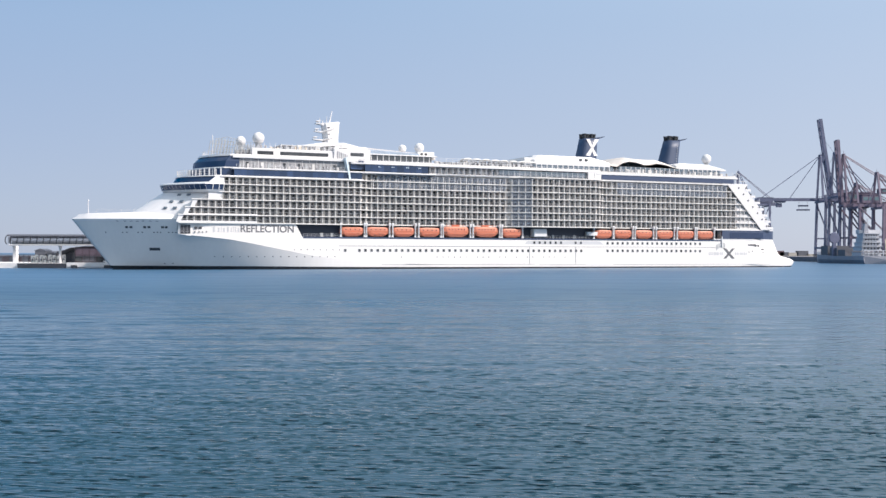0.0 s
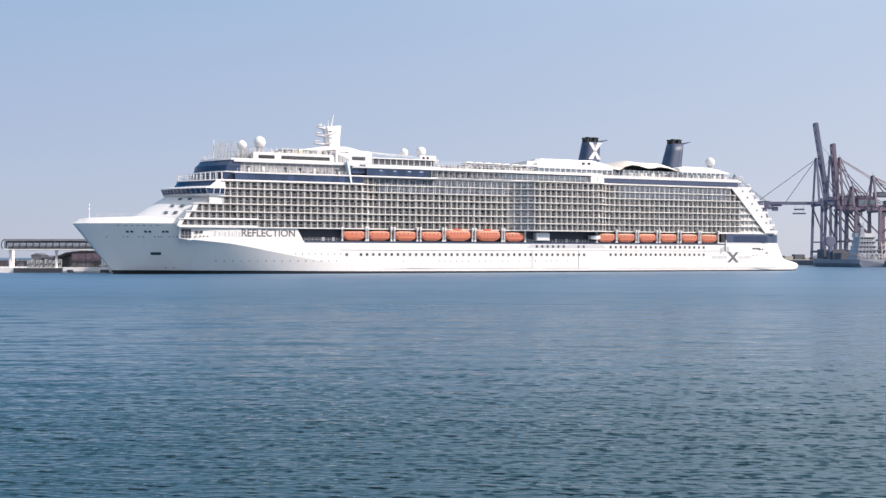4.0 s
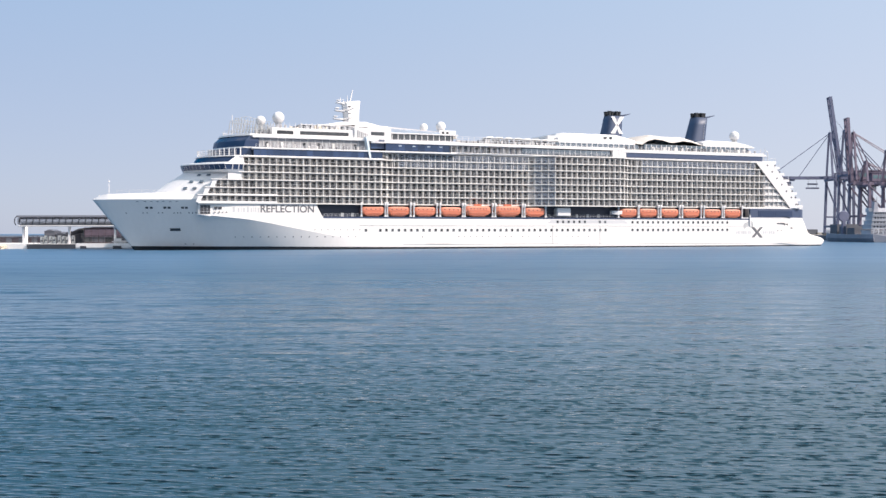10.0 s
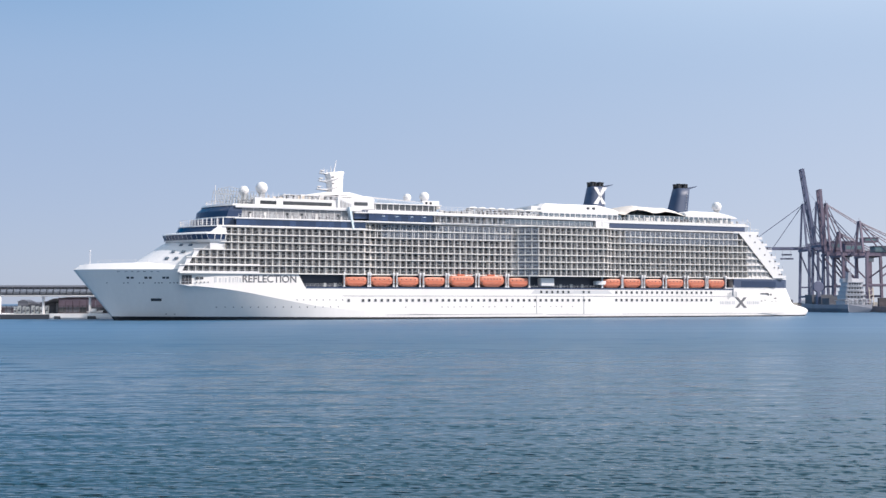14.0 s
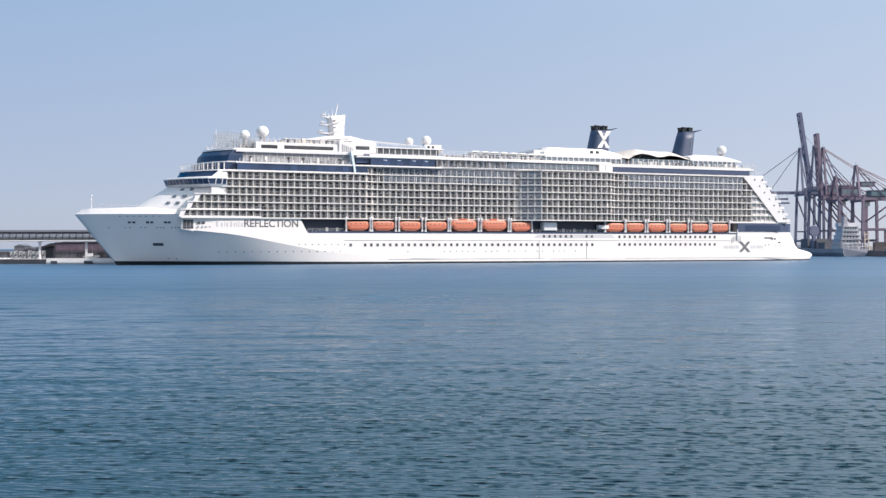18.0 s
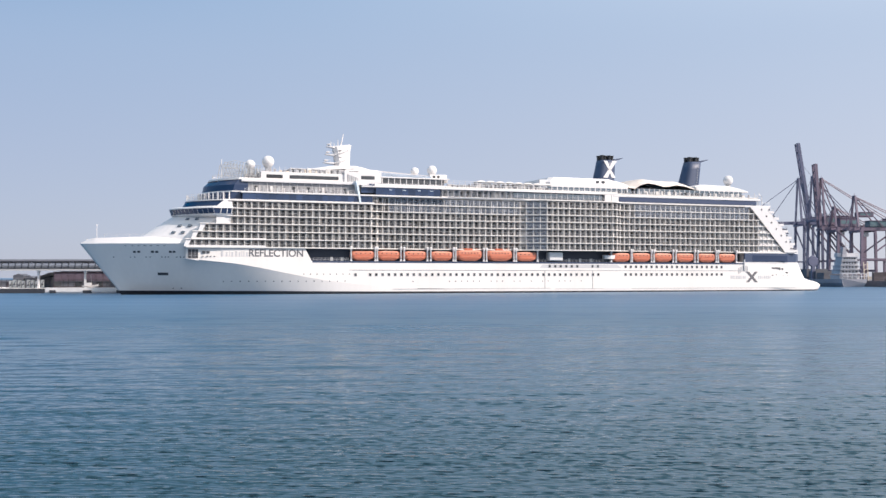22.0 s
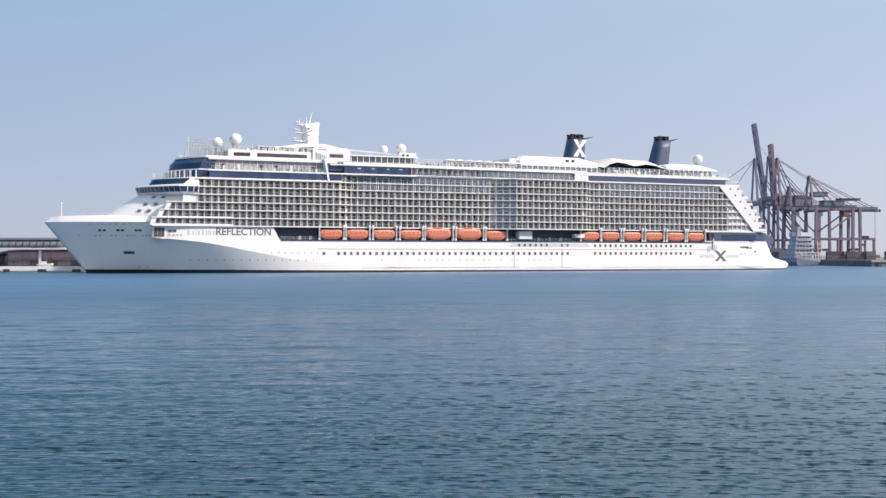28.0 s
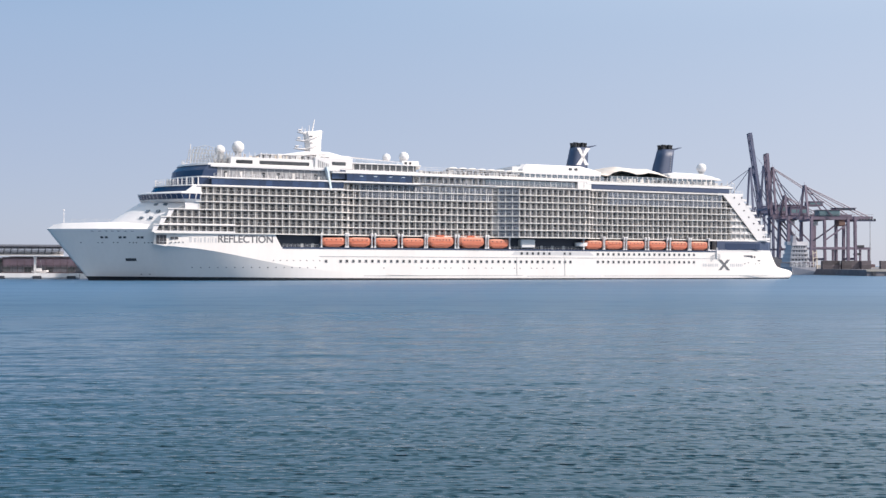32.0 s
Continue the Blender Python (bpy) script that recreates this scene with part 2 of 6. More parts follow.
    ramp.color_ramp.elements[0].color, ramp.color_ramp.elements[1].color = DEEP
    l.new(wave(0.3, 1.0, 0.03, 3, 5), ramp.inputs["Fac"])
    far_sheen = n.new("ShaderNodeMix")
    far_sheen.data_type = "RGBA"
    l.new(grade(sep.outputs["Y"], 40, 260, 0, 1), far_sheen.inputs["Factor"])
    l.new(ramp.outputs["Color"], far_sheen.inputs["A"])
    far_sheen.inputs["B"].default_value = FAR_SHEEN
    l.new(far_sheen.outputs["Result"], b.inputs["Base Color"])
    return m


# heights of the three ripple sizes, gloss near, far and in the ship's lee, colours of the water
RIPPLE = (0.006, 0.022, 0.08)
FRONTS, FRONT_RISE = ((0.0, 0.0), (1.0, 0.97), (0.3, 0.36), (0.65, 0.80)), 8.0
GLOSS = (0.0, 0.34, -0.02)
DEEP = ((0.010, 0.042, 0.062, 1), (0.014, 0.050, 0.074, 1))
# far colour, lightened in place of the sky reflection the blurred gloss lacks
FAR_SHEEN = (0.037, 0.108, 0.196, 1)


def clear_glass(name, color, clear):
    """Thin tinted pane: partly see-through, partly glossy."""
    m = paint(name, color, 0.08, rnd=0.1)
    n, l = m.node_tree.nodes, m.node_tree.links
    mix, tr = n.new("ShaderNodeMixShader"), n.new("ShaderNodeBsdfTransparent")
    mix.inputs["Fac"].default_value = clear
    l.new(n["Principled BSDF"].outputs["BSDF"], mix.inputs[1])
    l.new(tr.outputs["BSDF"], mix.inputs[2])
    l.new(mix.outputs["Shader"], n["Material Output"].inputs["Surface"])
    return m


RAIL_GLASS = clear_glass("balustrade_glass", (0.30, 0.31, 0.32), 0.92)
SCREEN_GLASS = clear_glass("screen_glass", (0.19, 0.22, 0.27), 0.70)
DOOR_GLASS = paint("door_glass", (0.075, 0.075, 0.08), 0.1, vary=0.3, rnd=0.8)
CURTAIN = paint("curtain", (0.50, 0.47, 0.43), 0.9, vary=0.1, rnd=0.4)
POOL_GLASS = clear_glass("pool_glass", (0.30, 0.36, 0.44), 0.35)
WALK_GLASS = clear_glass("walkway_glass", (0.20, 0.19, 0.22), 0.72)
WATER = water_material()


# building helpers
def part(name, bm, material, parent=None, label="", smooth=False):
    me = bpy.data.meshes.new(name)
    bmesh.ops.recalc_face_normals(bm, faces=bm.faces)
    bm.to_mesh(me)
    bm.free()
    for mm in (material if isinstance(material, (list, tuple)) else (material,)):
        me.materials.append(mm)
    if smooth:
        for p in me.polygons:
            p.use_smooth = True
    ob = new(name, me)
    if parent is not None:
        ob.parent = parent
    if label:
        ob["label"] = label
    return ob


def again(ob, x=0, y=0, z=0, parent=None, rz=0):
    """Another part on the same mesh, moved."""
    o = bpy.data.objects.new(ob.name, ob.data)
    scene.collection.objects.link(o)
    o.parent = parent or ob.parent
    o.matrix_basis = pose(x, y, z, 0, 0, rz)
    return o


def empty(name, m=Matrix(), label="", category="", group="", kind=""):
    o = new(name)
    o.matrix_basis = m
    o.empty_display_size = 1
    return tagged(o, label, category, group, kind)


def box(bm, x0, x1, y0, y1, z0, z1, mat=0):
    v = [bm.verts.new(p) for p in ((x0, y0, z0), (x1, y0, z0), (x1, y1, z0), (x0, y1, z0), (x0, y0, z1), (x1, y0, z1), (x1, y1, z1), (x0, y1, z1))]
    for f in ((0, 3, 2, 1), (4, 5, 6, 7), (0, 1, 5, 4), (1, 2, 6, 5), (2, 3, 7, 6), (3, 0, 4, 7)):
        bm.faces.new([v[i] for i in f]).material_index = mat
    return v


def rod(bm, p, q, r, n=6, r2=None):
    p, q = Vector(p), Vector(q)
    d = (q - p).normalized()
    u = d.orthogonal().normalized()
    w = d.cross(u)
    rings = []
    for c, k in ((p, r), (q, r if r2 is None else r2)):
        rings.append([bm.verts.new(c + k * (math.cos(2 * math.pi * i / n) * u + math.sin(2 * math.pi * i / n) * w)) for i in range(n)])
    for i in range(n):
        bm.faces.new((rings[0][i], rings[0][(i + 1) % n], rings[1][(i + 1) % n], rings[1][i]))
    bm.faces.new(rings[0][::-1])
    bm.faces.new(rings[1])


def beam(bm, p, q, w, h):
    """A square beam from p to q."""
    p, q = Vector(p), Vector(q)
    d = (q - p).normalized()
    u = d.cross(Vector((0, 0, 1)))
    u = u.normalized() if u.length > 0.01 else Vector((1, 0, 0))
    n = u.cross(d).normalized()
    vs = [bm.verts.new(c + a * u * w / 2 + b * n * h / 2) for c in (p, q) for a, b in ((-1, -1), (1, -1), (1, 1), (-1, 1))]
    for f in ((0, 1, 2, 3), (7, 6, 5, 4), (0, 4, 5, 1), (1, 5, 6, 2), (2, 6, 7, 3), (3, 7, 4, 0)):
        bm.faces.new([vs[i] for i in f])


def loft(bm, rings, closed=True, caps=True, mat=None):
    """Skin over rings of points with equal counts."""
    vs = [[bm.verts.new(p) for p in r] for r in rings]
    n = len(vs[0])
    for j, (a, b) in enumerate(zip(vs, vs[1:])):
        for i in range(n if closed else n - 1):
            k = (i + 1) % n
            f = bm.faces.new((a[i], a[k], b[k], b[i]))
            if mat is not None:
                f.material_index = mat(j, i)
    if caps:
        for r in (vs[0][::-1], vs[-1]):
            bm.faces.new(r)
    return vs


def lathe(bm, profile, n=20, at=(0, 0, 0), flat=1.0):
    """Turned body: (radius, height) pairs round z."""
    rings = [[(at[0] + r * math.cos(2 * math.pi * i / n), at[1] + flat * r * math.sin(2 * math.pi * i / n), at[2] + z) for i in range(n)] for r, z in profile]
    loft(bm, rings)


def lerp(table, s):
    """Value at s from a short table of (s, value)."""
    if s <= table[0][0]:
        return table[0][1]
    for (a, u), (b, v) in zip(table, table[1:]):
        if s <= b:
            return u + (v - u) * (s - a) / (b - a)
    return table[-1][1]


# sea: one sheet to the horizon
def build_sea():
    """A fan of cells that widen with the distance from the shore, and a plain apron round it."""
    r = [0.01, 13.0]
    def step(d):
        return np.interp(d, (21.5, 22.5, 40, 60, 100, 160, 500, 1500), (0.03, 0.0012, 0.0014, 0.0019, 0.0032, 0.008, 0.016, 0.03))
    while r[-1] < 1500:
        r.append(r[-1] * (1 + step(r[-1])))
    r = np.array(r)
    az = np.radians(np.linspace(-30, 34, 901))
    R, A = np.meshgrid(r, az, indexing="ij")
    X, Y = R * np.sin(A), R * np.cos(A) - 2.0
    cell = R * step(R)
    Z, DX, DY = np.zeros_like(X), np.zeros_like(X), np.zeros_like(X)
    rng = np.random.RandomState(12)
    logs = [math.log(v) for v in (0.11, 0.16, 0.23, 0.34, 0.65, 1.6, 9)]
    for k in range(104):
        lam = 0.12 * (9 / 0.12) ** (k / 103) * rng.uniform(0.9, 1.1)
        turn = rng.normal(0.05, 0.17 if lam < 0.8 else 0.3)
        slope = np.interp(math.log(lam), logs, (0.024, 0.054, 0.056, 0.026, 0.0095, 0.0065, 0.0045))
        wave_no = 2 * math.pi / lam
        fade = np.clip(lam / (2.2 * cell) - 0.6, 0, 1) * np.clip((R - 6) / 6, 0, 1)
        if lam > 0.9:
            fade = fade * np.interp(R, (30, 45, 60, 100, 200), (0.2, 0.8, 1.3, 1.9, 2.4))
        elif lam > 0.26:
            fade = fade * np.interp(R, (32, 50, 80, 130), (1.1, 1.5, 2.0, 2.2))
        arg = wave_no * (X * math.sin(turn) + Y * math.cos(turn)) + rng.uniform(0, 2 * math.pi)
        amp = fade * slope / wave_no
        Z += amp * np.sin(arg)
        DX += 1.1 * amp * math.sin(turn) * np.cos(arg)
        DY += 1.1 * amp * math.cos(turn) * np.cos(arg)
    co = np.stack([X + DX, Y + DY - 3.2 * Z, Z], -1).reshape(-1, 3)      # crests lean to the shore
    m, n = X.shape
    i = np.arange(m * n).reshape(m, n)
    quads = np.stack([i[:-1, :-1], i[:-1, 1:], i[1:, 1:], i[1:, :-1]], -1).reshape(-1, 4)
    # apron: far water ahead, and the sides and back
    base = len(co)
    e0, e1 = az[0], az[-1]
    rim = r[-1]
    extra = [(rim * math.sin(t), rim * math.cos(t) - 2.0, 0) for t in az]
    far = [(4700 * math.sin(t), 4700 * math.cos(t) - 2.0, 0) for t in az]
    co = np.concatenate([co, np.array(extra), np.array(far)])
    q = np.arange(900)
    quads = np.concatenate([quads, np.stack([base + q, base + q + 1, base + 901 + q + 1, base + 901 + q], -1)])
    t = np.linspace(e1, e0 + 2 * math.pi, 61)
    ring0 = np.stack([0.01 * np.sin(t), 0.01 * np.cos(t) - 2.0, 0 * t], -1)
    ring1 = np.stack([4700 * np.sin(t), 4700 * np.cos(t) - 2.0, 0 * t], -1)
    base = len(co)
    co = np.concatenate([co, ring0, ring1])
    q = np.arange(60)
    quads = np.concatenate([quads, np.stack([base + q, base + q + 1, base + 61 + q + 1, base + 61 + q], -1)])
    me = bpy.data.meshes.new("water")
    me.vertices.add(len(co))
    me.vertices.foreach_set("co", co.ravel())
    me.loops.add(quads.size)
    me.loops.foreach_set("vertex_index", quads.ravel().astype(np.int32))
    me.polygons.add(len(quads))
    me.polygons.foreach_set("loop_start", np.arange(0, quads.size, 4, dtype=np.int32))
    me.polygons.foreach_set("use_smooth", np.ones(len(quads), dtype=bool))
    me.update(calc_edges=True)
    me.validate()
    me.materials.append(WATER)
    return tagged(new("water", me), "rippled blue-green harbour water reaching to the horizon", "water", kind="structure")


SEA = build_sea()
SEA_Z = -0.35      # the tide below the ship's mark


# the cruise ship: x runs aft from the bow, y to starboard from the middle line, z up from the load mark
B = 18.5
SHIP = empty("cruise_ship", Matrix(), "large white cruise ship with balconies, blue bands and orange lifeboats", "cruise ship")
DECK_EDGE = ((0, 0), (2, 2.6), (5, 5.0), (10, 8.2), (16, 11.3), (22, 13.8), (28, 15.8), (34.4, 17.3), (45, 18.3), (55, 18.5), (285, 18.5), (293, 17.6), (299, 15.5), (303, 12), (306, 6), (307, 0))
WATER_EDGE = ((0, 0), (6, 0.7), (14, 1.9), (24, 3.8), (36, 6.5), (50, 10.2), (66, 14.6), (78, 16.9), (90, 18.1), (104, 18.5), (280, 18.5), (292, 17.6), (299, 15.5), (303, 12), (306, 6), (307, 0))
KNUCKLE = ((34.4, 12.3), (45, 11.3), (52, 10.6), (61, 9.0), (71.5, 6.9), (84, 4.6), (102, 2.6), (118, 1.6), (125, 1.2))


def facade(s):
    """How far the cabin front stands inside the hull's side."""
    return lerp(((101, -0.6), (106, 1.2), (164, 1.2), (173, -2.8), (204, -2.8), (209, 0.7)), s)


def flare(s, z):
    """Half breadth of the lower hull."""
    w, d = lerp(WATER_EDGE, s), lerp(DECK_EDGE, s)
    top = 17.6 if s < 34.4 else lerp(KNUCKLE, s)
    if s >= 34.4:
        d = d - lerp(((34.4, 3.28), (40, 1.5), (48, 0.25), (55, 0.0)), s)
    k = max(0.0, min(1.0, z / top))
    return w + (d - w) * k ** 0.95


def stem(z):
    return 14.0 * (1 - z / 17.7) if z > 0 else 14.0


def stern_end(z):
    """How much further aft the end of the hull lies at height z."""
    return lerp(((-1, 12.5), (0.2, 14.3), (1.4, 15.4), (2.5, 15.2), (3.3, 13.4), (3.9, 10.5), (4.4, 7.2), (5.0, 4.6), (7.0, 3.0), (11.7, 0)), z)


def hull_x(s, z):
    x = s + (stem(z) * (1 - s / 42) if s < 42 else 0)
    if s > 286:
        x += stern_end(z) * ((s - 286) / 21) ** 1.2
    return x


def build_hull():
    st = [0, 1, 2.5, 5, 8, 12, 16, 20, 24, 28, 31, 34.3, 34.4, 38, 42, 46, 50, 55, 60, 66, 72, 78, 84, 92, 102, 110, 118, 125, 150, 200, 250, 280, 286, 290, 293, 296, 299, 301, 303, 304.5, 306, 306.6, 307]
    bm = bmesh.new()
    fr = (-0.12, 0.0, 0.045, 0.1, 0.16, 0.22, 0.27, 0.31, 0.35, 0.39, 0.43, 0.5, 0.6, 0.7, 0.8, 0.9, 1.0)
    for side in (-1, 1):
        cols = []
        for s in st:
            top = 17.6 if s < 34.35 else 11.7 if s >= 285 else lerp(KNUCKLE, s)
            col = []
            for f in fr:
                zb = min(top * 0.5, lerp(((0, 1.1), (60, 0.85), (100, 0.5), (140, 0.35), (220, 0.22), (307, 0.15)), s))
                z = zb * f / 0.045 if f <= 0.045 else zb + (f - 0.045) / 0.955 * (top - zb)
                if f < 0:
                    z = -1.0
                col.append(bm.verts.new((hull_x(s, z), side * flare(s, z), z)))
            cols.append(col)
        for a, b in zip(cols, cols[1:]):
            for j in range(len(fr) - 1):
                try:
                    f = bm.faces.new((a[j], b[j], b[j + 1], a[j + 1]))
                    f.material_index = 1 if j < 2 else 0
                    f.smooth = True
                except ValueError:
                    pass
    bmesh.ops.remove_doubles(bm, verts=bm.verts, dist=0.001)
    part("hull", bm, (HULL, BOOT), SHIP, "white flared hull with a black line at the water")
    # upright plating above the flare
    bm = bmesh.new()
    xs = [34.4, 38, 42, 46, 50, 55, 60, 66, 72, 76.4, 78.9, 84, 92, 102, 118, 150, 200, 250, 269, 280, 285.5]
    for side in (-1, 1):
        low, high, inn = [], [], []
        for s in xs:
            top = 16.4 if s < 76.5 else lerp(((76.4, 16.4), (78.9, 11.7)), s)
            y = side * lerp(DECK_EDGE, s)
            low.append(bm.verts.new((s, y, lerp(KNUCKLE, s))))
            high.append(bm.verts.new((s, y, top)))
            inn.append(bm.verts.new((s, side * (abs(y) - 0.5), top)))
        und = [bm.verts.new((s, side * (flare(s, lerp(KNUCKLE, s)) - 0.3), lerp(KNUCKLE, s))) for s in xs]
        for i in range(len(xs) - 1):
            bm.faces.new((low[i], low[i + 1], high[i + 1], high[i]))
            bm.faces.new((high[i], high[i + 1], inn[i + 1], inn[i]))
            bm.faces.new((und[i], und[i + 1], low[i + 1], low[i]))
        bm.faces.new((und[0], low[0], high[0], inn[0]))
    part("side_plating", bm, HULL, SHIP, "smooth white side plating")
    # bulwark round the forecastle, leaning in, with its deck
    bm = bmesh.new()
    st = [0, 1.5, 3, 5, 8, 12, 16, 20, 24, 28, 32, 35]
    rings = []
    for s in st:
        d = lerp(DECK_EDGE, s)
        inset = min(d * 0.45, 1.6)
        x2 = s + (4.0 - s) * 0.55 if s < 4 else s
        ztop = lerp(((0, 18.9), (4, 19.6), (24, 20.1), (35, 18.8)), s)
        rings.append([(s, -d, 17.6), (x2, -(d - inset), ztop), (x2, -(d - inset) + min(0.4, d * 0.2), ztop), (x2, 0, 19.2), (x2, (d - inset) - min(0.4, d * 0.2), ztop), (x2, d - inset, ztop), (s, d, 17.6)])
    loft(bm, rings, closed=False, caps=False)
    part("forecastle_bulwark", bm, WHITE, SHIP)
    # boat deck floor, sides of the long recess and the core of the ship
    bm = bmesh.new()
    box(bm, 76, 286, -18.2, 18.2, 11.2, 11.66)
    part("boat_deck", bm, SLAB, SHIP)
    # the shade of the boat recess is put into this wall's colour
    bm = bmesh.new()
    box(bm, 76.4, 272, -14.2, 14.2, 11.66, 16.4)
    part("recess_wall", bm, RECESS, SHIP, "wall behind the lifeboats, dark with the recess shade in its colour")
    bm = bmesh.new()
    box(bm, 34.6, 76.4, -13.0, 13.0, 12.4, 16.4)
    part("fore_core", bm, WHITE, SHIP)
    bm = bmesh.new()
    box(bm, 79.2, 269.2, -18.56, -18.3, 11.1, 11.72)
    part("boat_deck_edge", bm, NAVY, SHIP, "navy edge of the boat deck")
    bm = bmesh.new()
    loft(bm, [[(171.0, y, 9.35), (208.5, y, 9.35), (206.5, y, 10.75), (172.5, y, 10.75)] for y in (-18.52, -18.45)])
    part("window_field", bm, PALE_LETTER, SHIP, "pale grey field round the side windows")
    # rubbing lines on the side
    for x0, x1, z in ((93, 267, 8.45), (110, 176, 1.35), (178, 200, 1.1), (213, 296, 1.1)):
        bm = bmesh.new()
        box(bm, x0, x1, -18.62, -18.45, z - 0.07, z + 0.07)
        part("rubbing_strake", bm, STEEL, SHIP, "thin grey line along the side")
    bm = bmesh.new()
    box(bm, 200.5, 212, -18.56, -18.4, 0.7, 1.6)
    part("shell_door", bm, WHITE, SHIP)
    for x in (173.5, 195.0):
        bm = bmesh.new()
        box(bm, x - 0.09, x + 0.09, -18.6, -18.48, 1.2, 8.4)
        part("door_seam", bm, STEEL, SHIP)


build_hull()


def build_side_windows():
    bm = bmesh.new()
    box(bm, -0.42, 0.42, -0.06, 0.05, -0.46, 0.46)
    pane = part("side_window", bm, (DARK_GLASS,), SHIP)
    bm = bmesh.new()
    for x0, x1, z0, z1 in ((-0.54, -0.42, -0.57, 0.57), (0.42, 0.54, -0.57, 0.57), (-0.42, 0.42, 0.46, 0.57), (-0.42, 0.42, -0.57, -0.46)):
        box(bm, x0, x1, -0.1, 0.05, z0, z1)
    rim = part("window_rim", bm, STEEL, pane)
    spots = [(95.5, 6.7), (101.1, 6.7)] + [(103.5 + 2.476 * i, 6.75) for i in range(39)] + [(210.3 + 2.476 * i, 6.8) for i in range(20)]
    spots += [(175.6 + 2.476 * i, 10.05) for i in range(6)] + [(194.9, 10.05), (197.4, 10.05)] + [(210.3 + 2.476 * i, 9.95) for i in range(20)]
    pane.location = (spots[0][0], -18.5, spots[0][1])
    for x, z in spots[1:]:
        p = again(pane, x, -18.5, z)
        again(rim, 0, 0, 0, p)
    bm = bmesh.new()
    lathe(bm, ((0.21, -0.04), (0.21, 0.04)), 10)
    bmesh.ops.rotate(bm, verts=bm.verts, matrix=Matrix.Rotation(radians(90), 3, "X"))
    port = part("porthole", bm, DARK, SHIP)
    dots = [(48 + 2.9 * i, 4.35) for i in range(16)] + [(76 + 2.45 * i, 6.9) for i in range(8)] + [(118 + 2.476 * i, 4.2) for i in (0, 6, 7, 8, 9, 10, 11, 13, 14, 15, 17, 18, 20, 22, 23, 25, 26, 27, 29)]
    for i, (x, z) in enumerate(dots):
        leaning = z < lerp(KNUCKLE, x)
        y = flare(x, z) if leaning else lerp(DECK_EDGE, x)
        lean = math.degrees(math.atan2(flare(x, z + 0.2) - flare(x, z - 0.2), 0.4)) if leaning else 0
        yaw = math.degrees(math.atan2(flare(x - 0.5, z) - flare(x + 0.5, z), 1.0)) if leaning else 0
        o = port if i == 0 else again(port)
        o.matrix_basis = pose(x, -y, z, 0, 0, yaw) @ pose(0, 0, 0, lean)


build_side_windows()


def build_bow_details():
    def on_bow(s, z, w, h, name, mat, label=""):
        """A plate let into the flared bow at station s and height z."""
        def at(u, v):
            return Vector((hull_x(u, v), -flare(u, v), v))
        p = at(s, z)
        along = (at(s + 0.3, z) - at(s - 0.3, z)).normalized()
        up = at(s, z + 0.3) - at(s, z - 0.3)
        up = (up - along * up.dot(along)).normalized()
        inn = up.cross(along)
        m = Matrix((along, inn, up)).transposed().to_4x4()
        m.translation = p
        bm = bmesh.new()
        box(bm, -w / 2, w / 2, -0.04, 0.3, -h / 2, h / 2)
        o = part(name, bm, mat, SHIP, label)
        o.matrix_basis = m
    on_bow(24.0, 7.0, 3.7, 1.15, "anchor_pocket", DARK, "dark slot of the anchor pocket")
    for s in (16.2, 17.7, 22.4, 23.9, 28.6, 29.9):
        on_bow(s, 14.7, 1.0, 0.8, "mooring_port", DARK)
    for s in (8.0, 14.0, 15.5, 19.5, 21.0, 25.2, 26.5, 27.6, 30.6, 32, 33.2):
        on_bow(s, 12.9, 0.45, 0.35, "fairlead", DARK)
    for s in (14, 16.5, 18.5, 20.5, 22.5, 24.8, 27):
        on_bow(s, 16.8, 0.9, 0.14, "scupper", DARK)
    for s in (27, 31):
        on_bow(s, 1.9, 0.5, 0.25, "draught_mark", DARK)
    # mooring opening at the step of the side
    bm = bmesh.new()
    box(bm, 35.0, 38.4, -17.75, -16.9, 12.5, 15.6)
    opening = part("mooring_opening", bm, DARK, SHIP, "dark mooring deck opening")
    bm = bmesh.new()
    for x in (36.1, 37.3):
        box(bm, x - 0.03, x + 0.03, -17.9, -17.7, 12.5, 15.6)
    box(bm, 35.0, 38.4, -17.9, -17.7, 13.3, 13.35)
    part("mullion", bm, RAIL, opening)
    bm = bmesh.new()
    loft(bm, [[(34.0, -17.5, 12.2), (38.5, -18.2, 11.6), (38.5, -18.2, 12.1), (34.0, -17.7, 12.5)], [(34.0, -15.5, 12.2), (38.5, -16.5, 11.6), (38.5, -16.5, 12.1), (34.0, -15.5, 12.5)]])
    part("sill_lip", bm, WHITE, SHIP)
    for x in (40.3, 41.8):
        bm = bmesh.new()
        box(bm, x - 0.55, x + 0.55, -18.2, -17.7, 14.2, 15.0)
        part("mooring_port", bm, DARK, SHIP)
    for x in (40, 41.5, 42.7, 44):
        bm = bmesh.new()
        box(bm, x - 0.2, x + 0.2, -18.35, -17.9, 13.0, 13.3)
        part("fairlead", bm, DARK, SHIP)
    bm = bmesh.new()
    rod(bm, (5.7, 0, 19.0), (5.7, 0, 24.4), 0.13, 8, 0.08)
    box(bm, 5.4, 6.0, -0.15, 0.15, 22.8, 23.0)
    lathe(bm, ((0.05, 0), (0.28, 0.15), (0.28, 0.5), (0.05, 0.7)), 8, (5.7, 0, 23.9))
    part("jackstaff", bm, WHITE, SHIP)
    bm = bmesh.new()
    for s in (8, 12, 16, 20, 24):
        d = lerp(DECK_EDGE, s) - 1.6
        rod(bm, (s, -d + 0.6, 20.0), (s, -d + 0.6, 21.0), 0.05, 5)
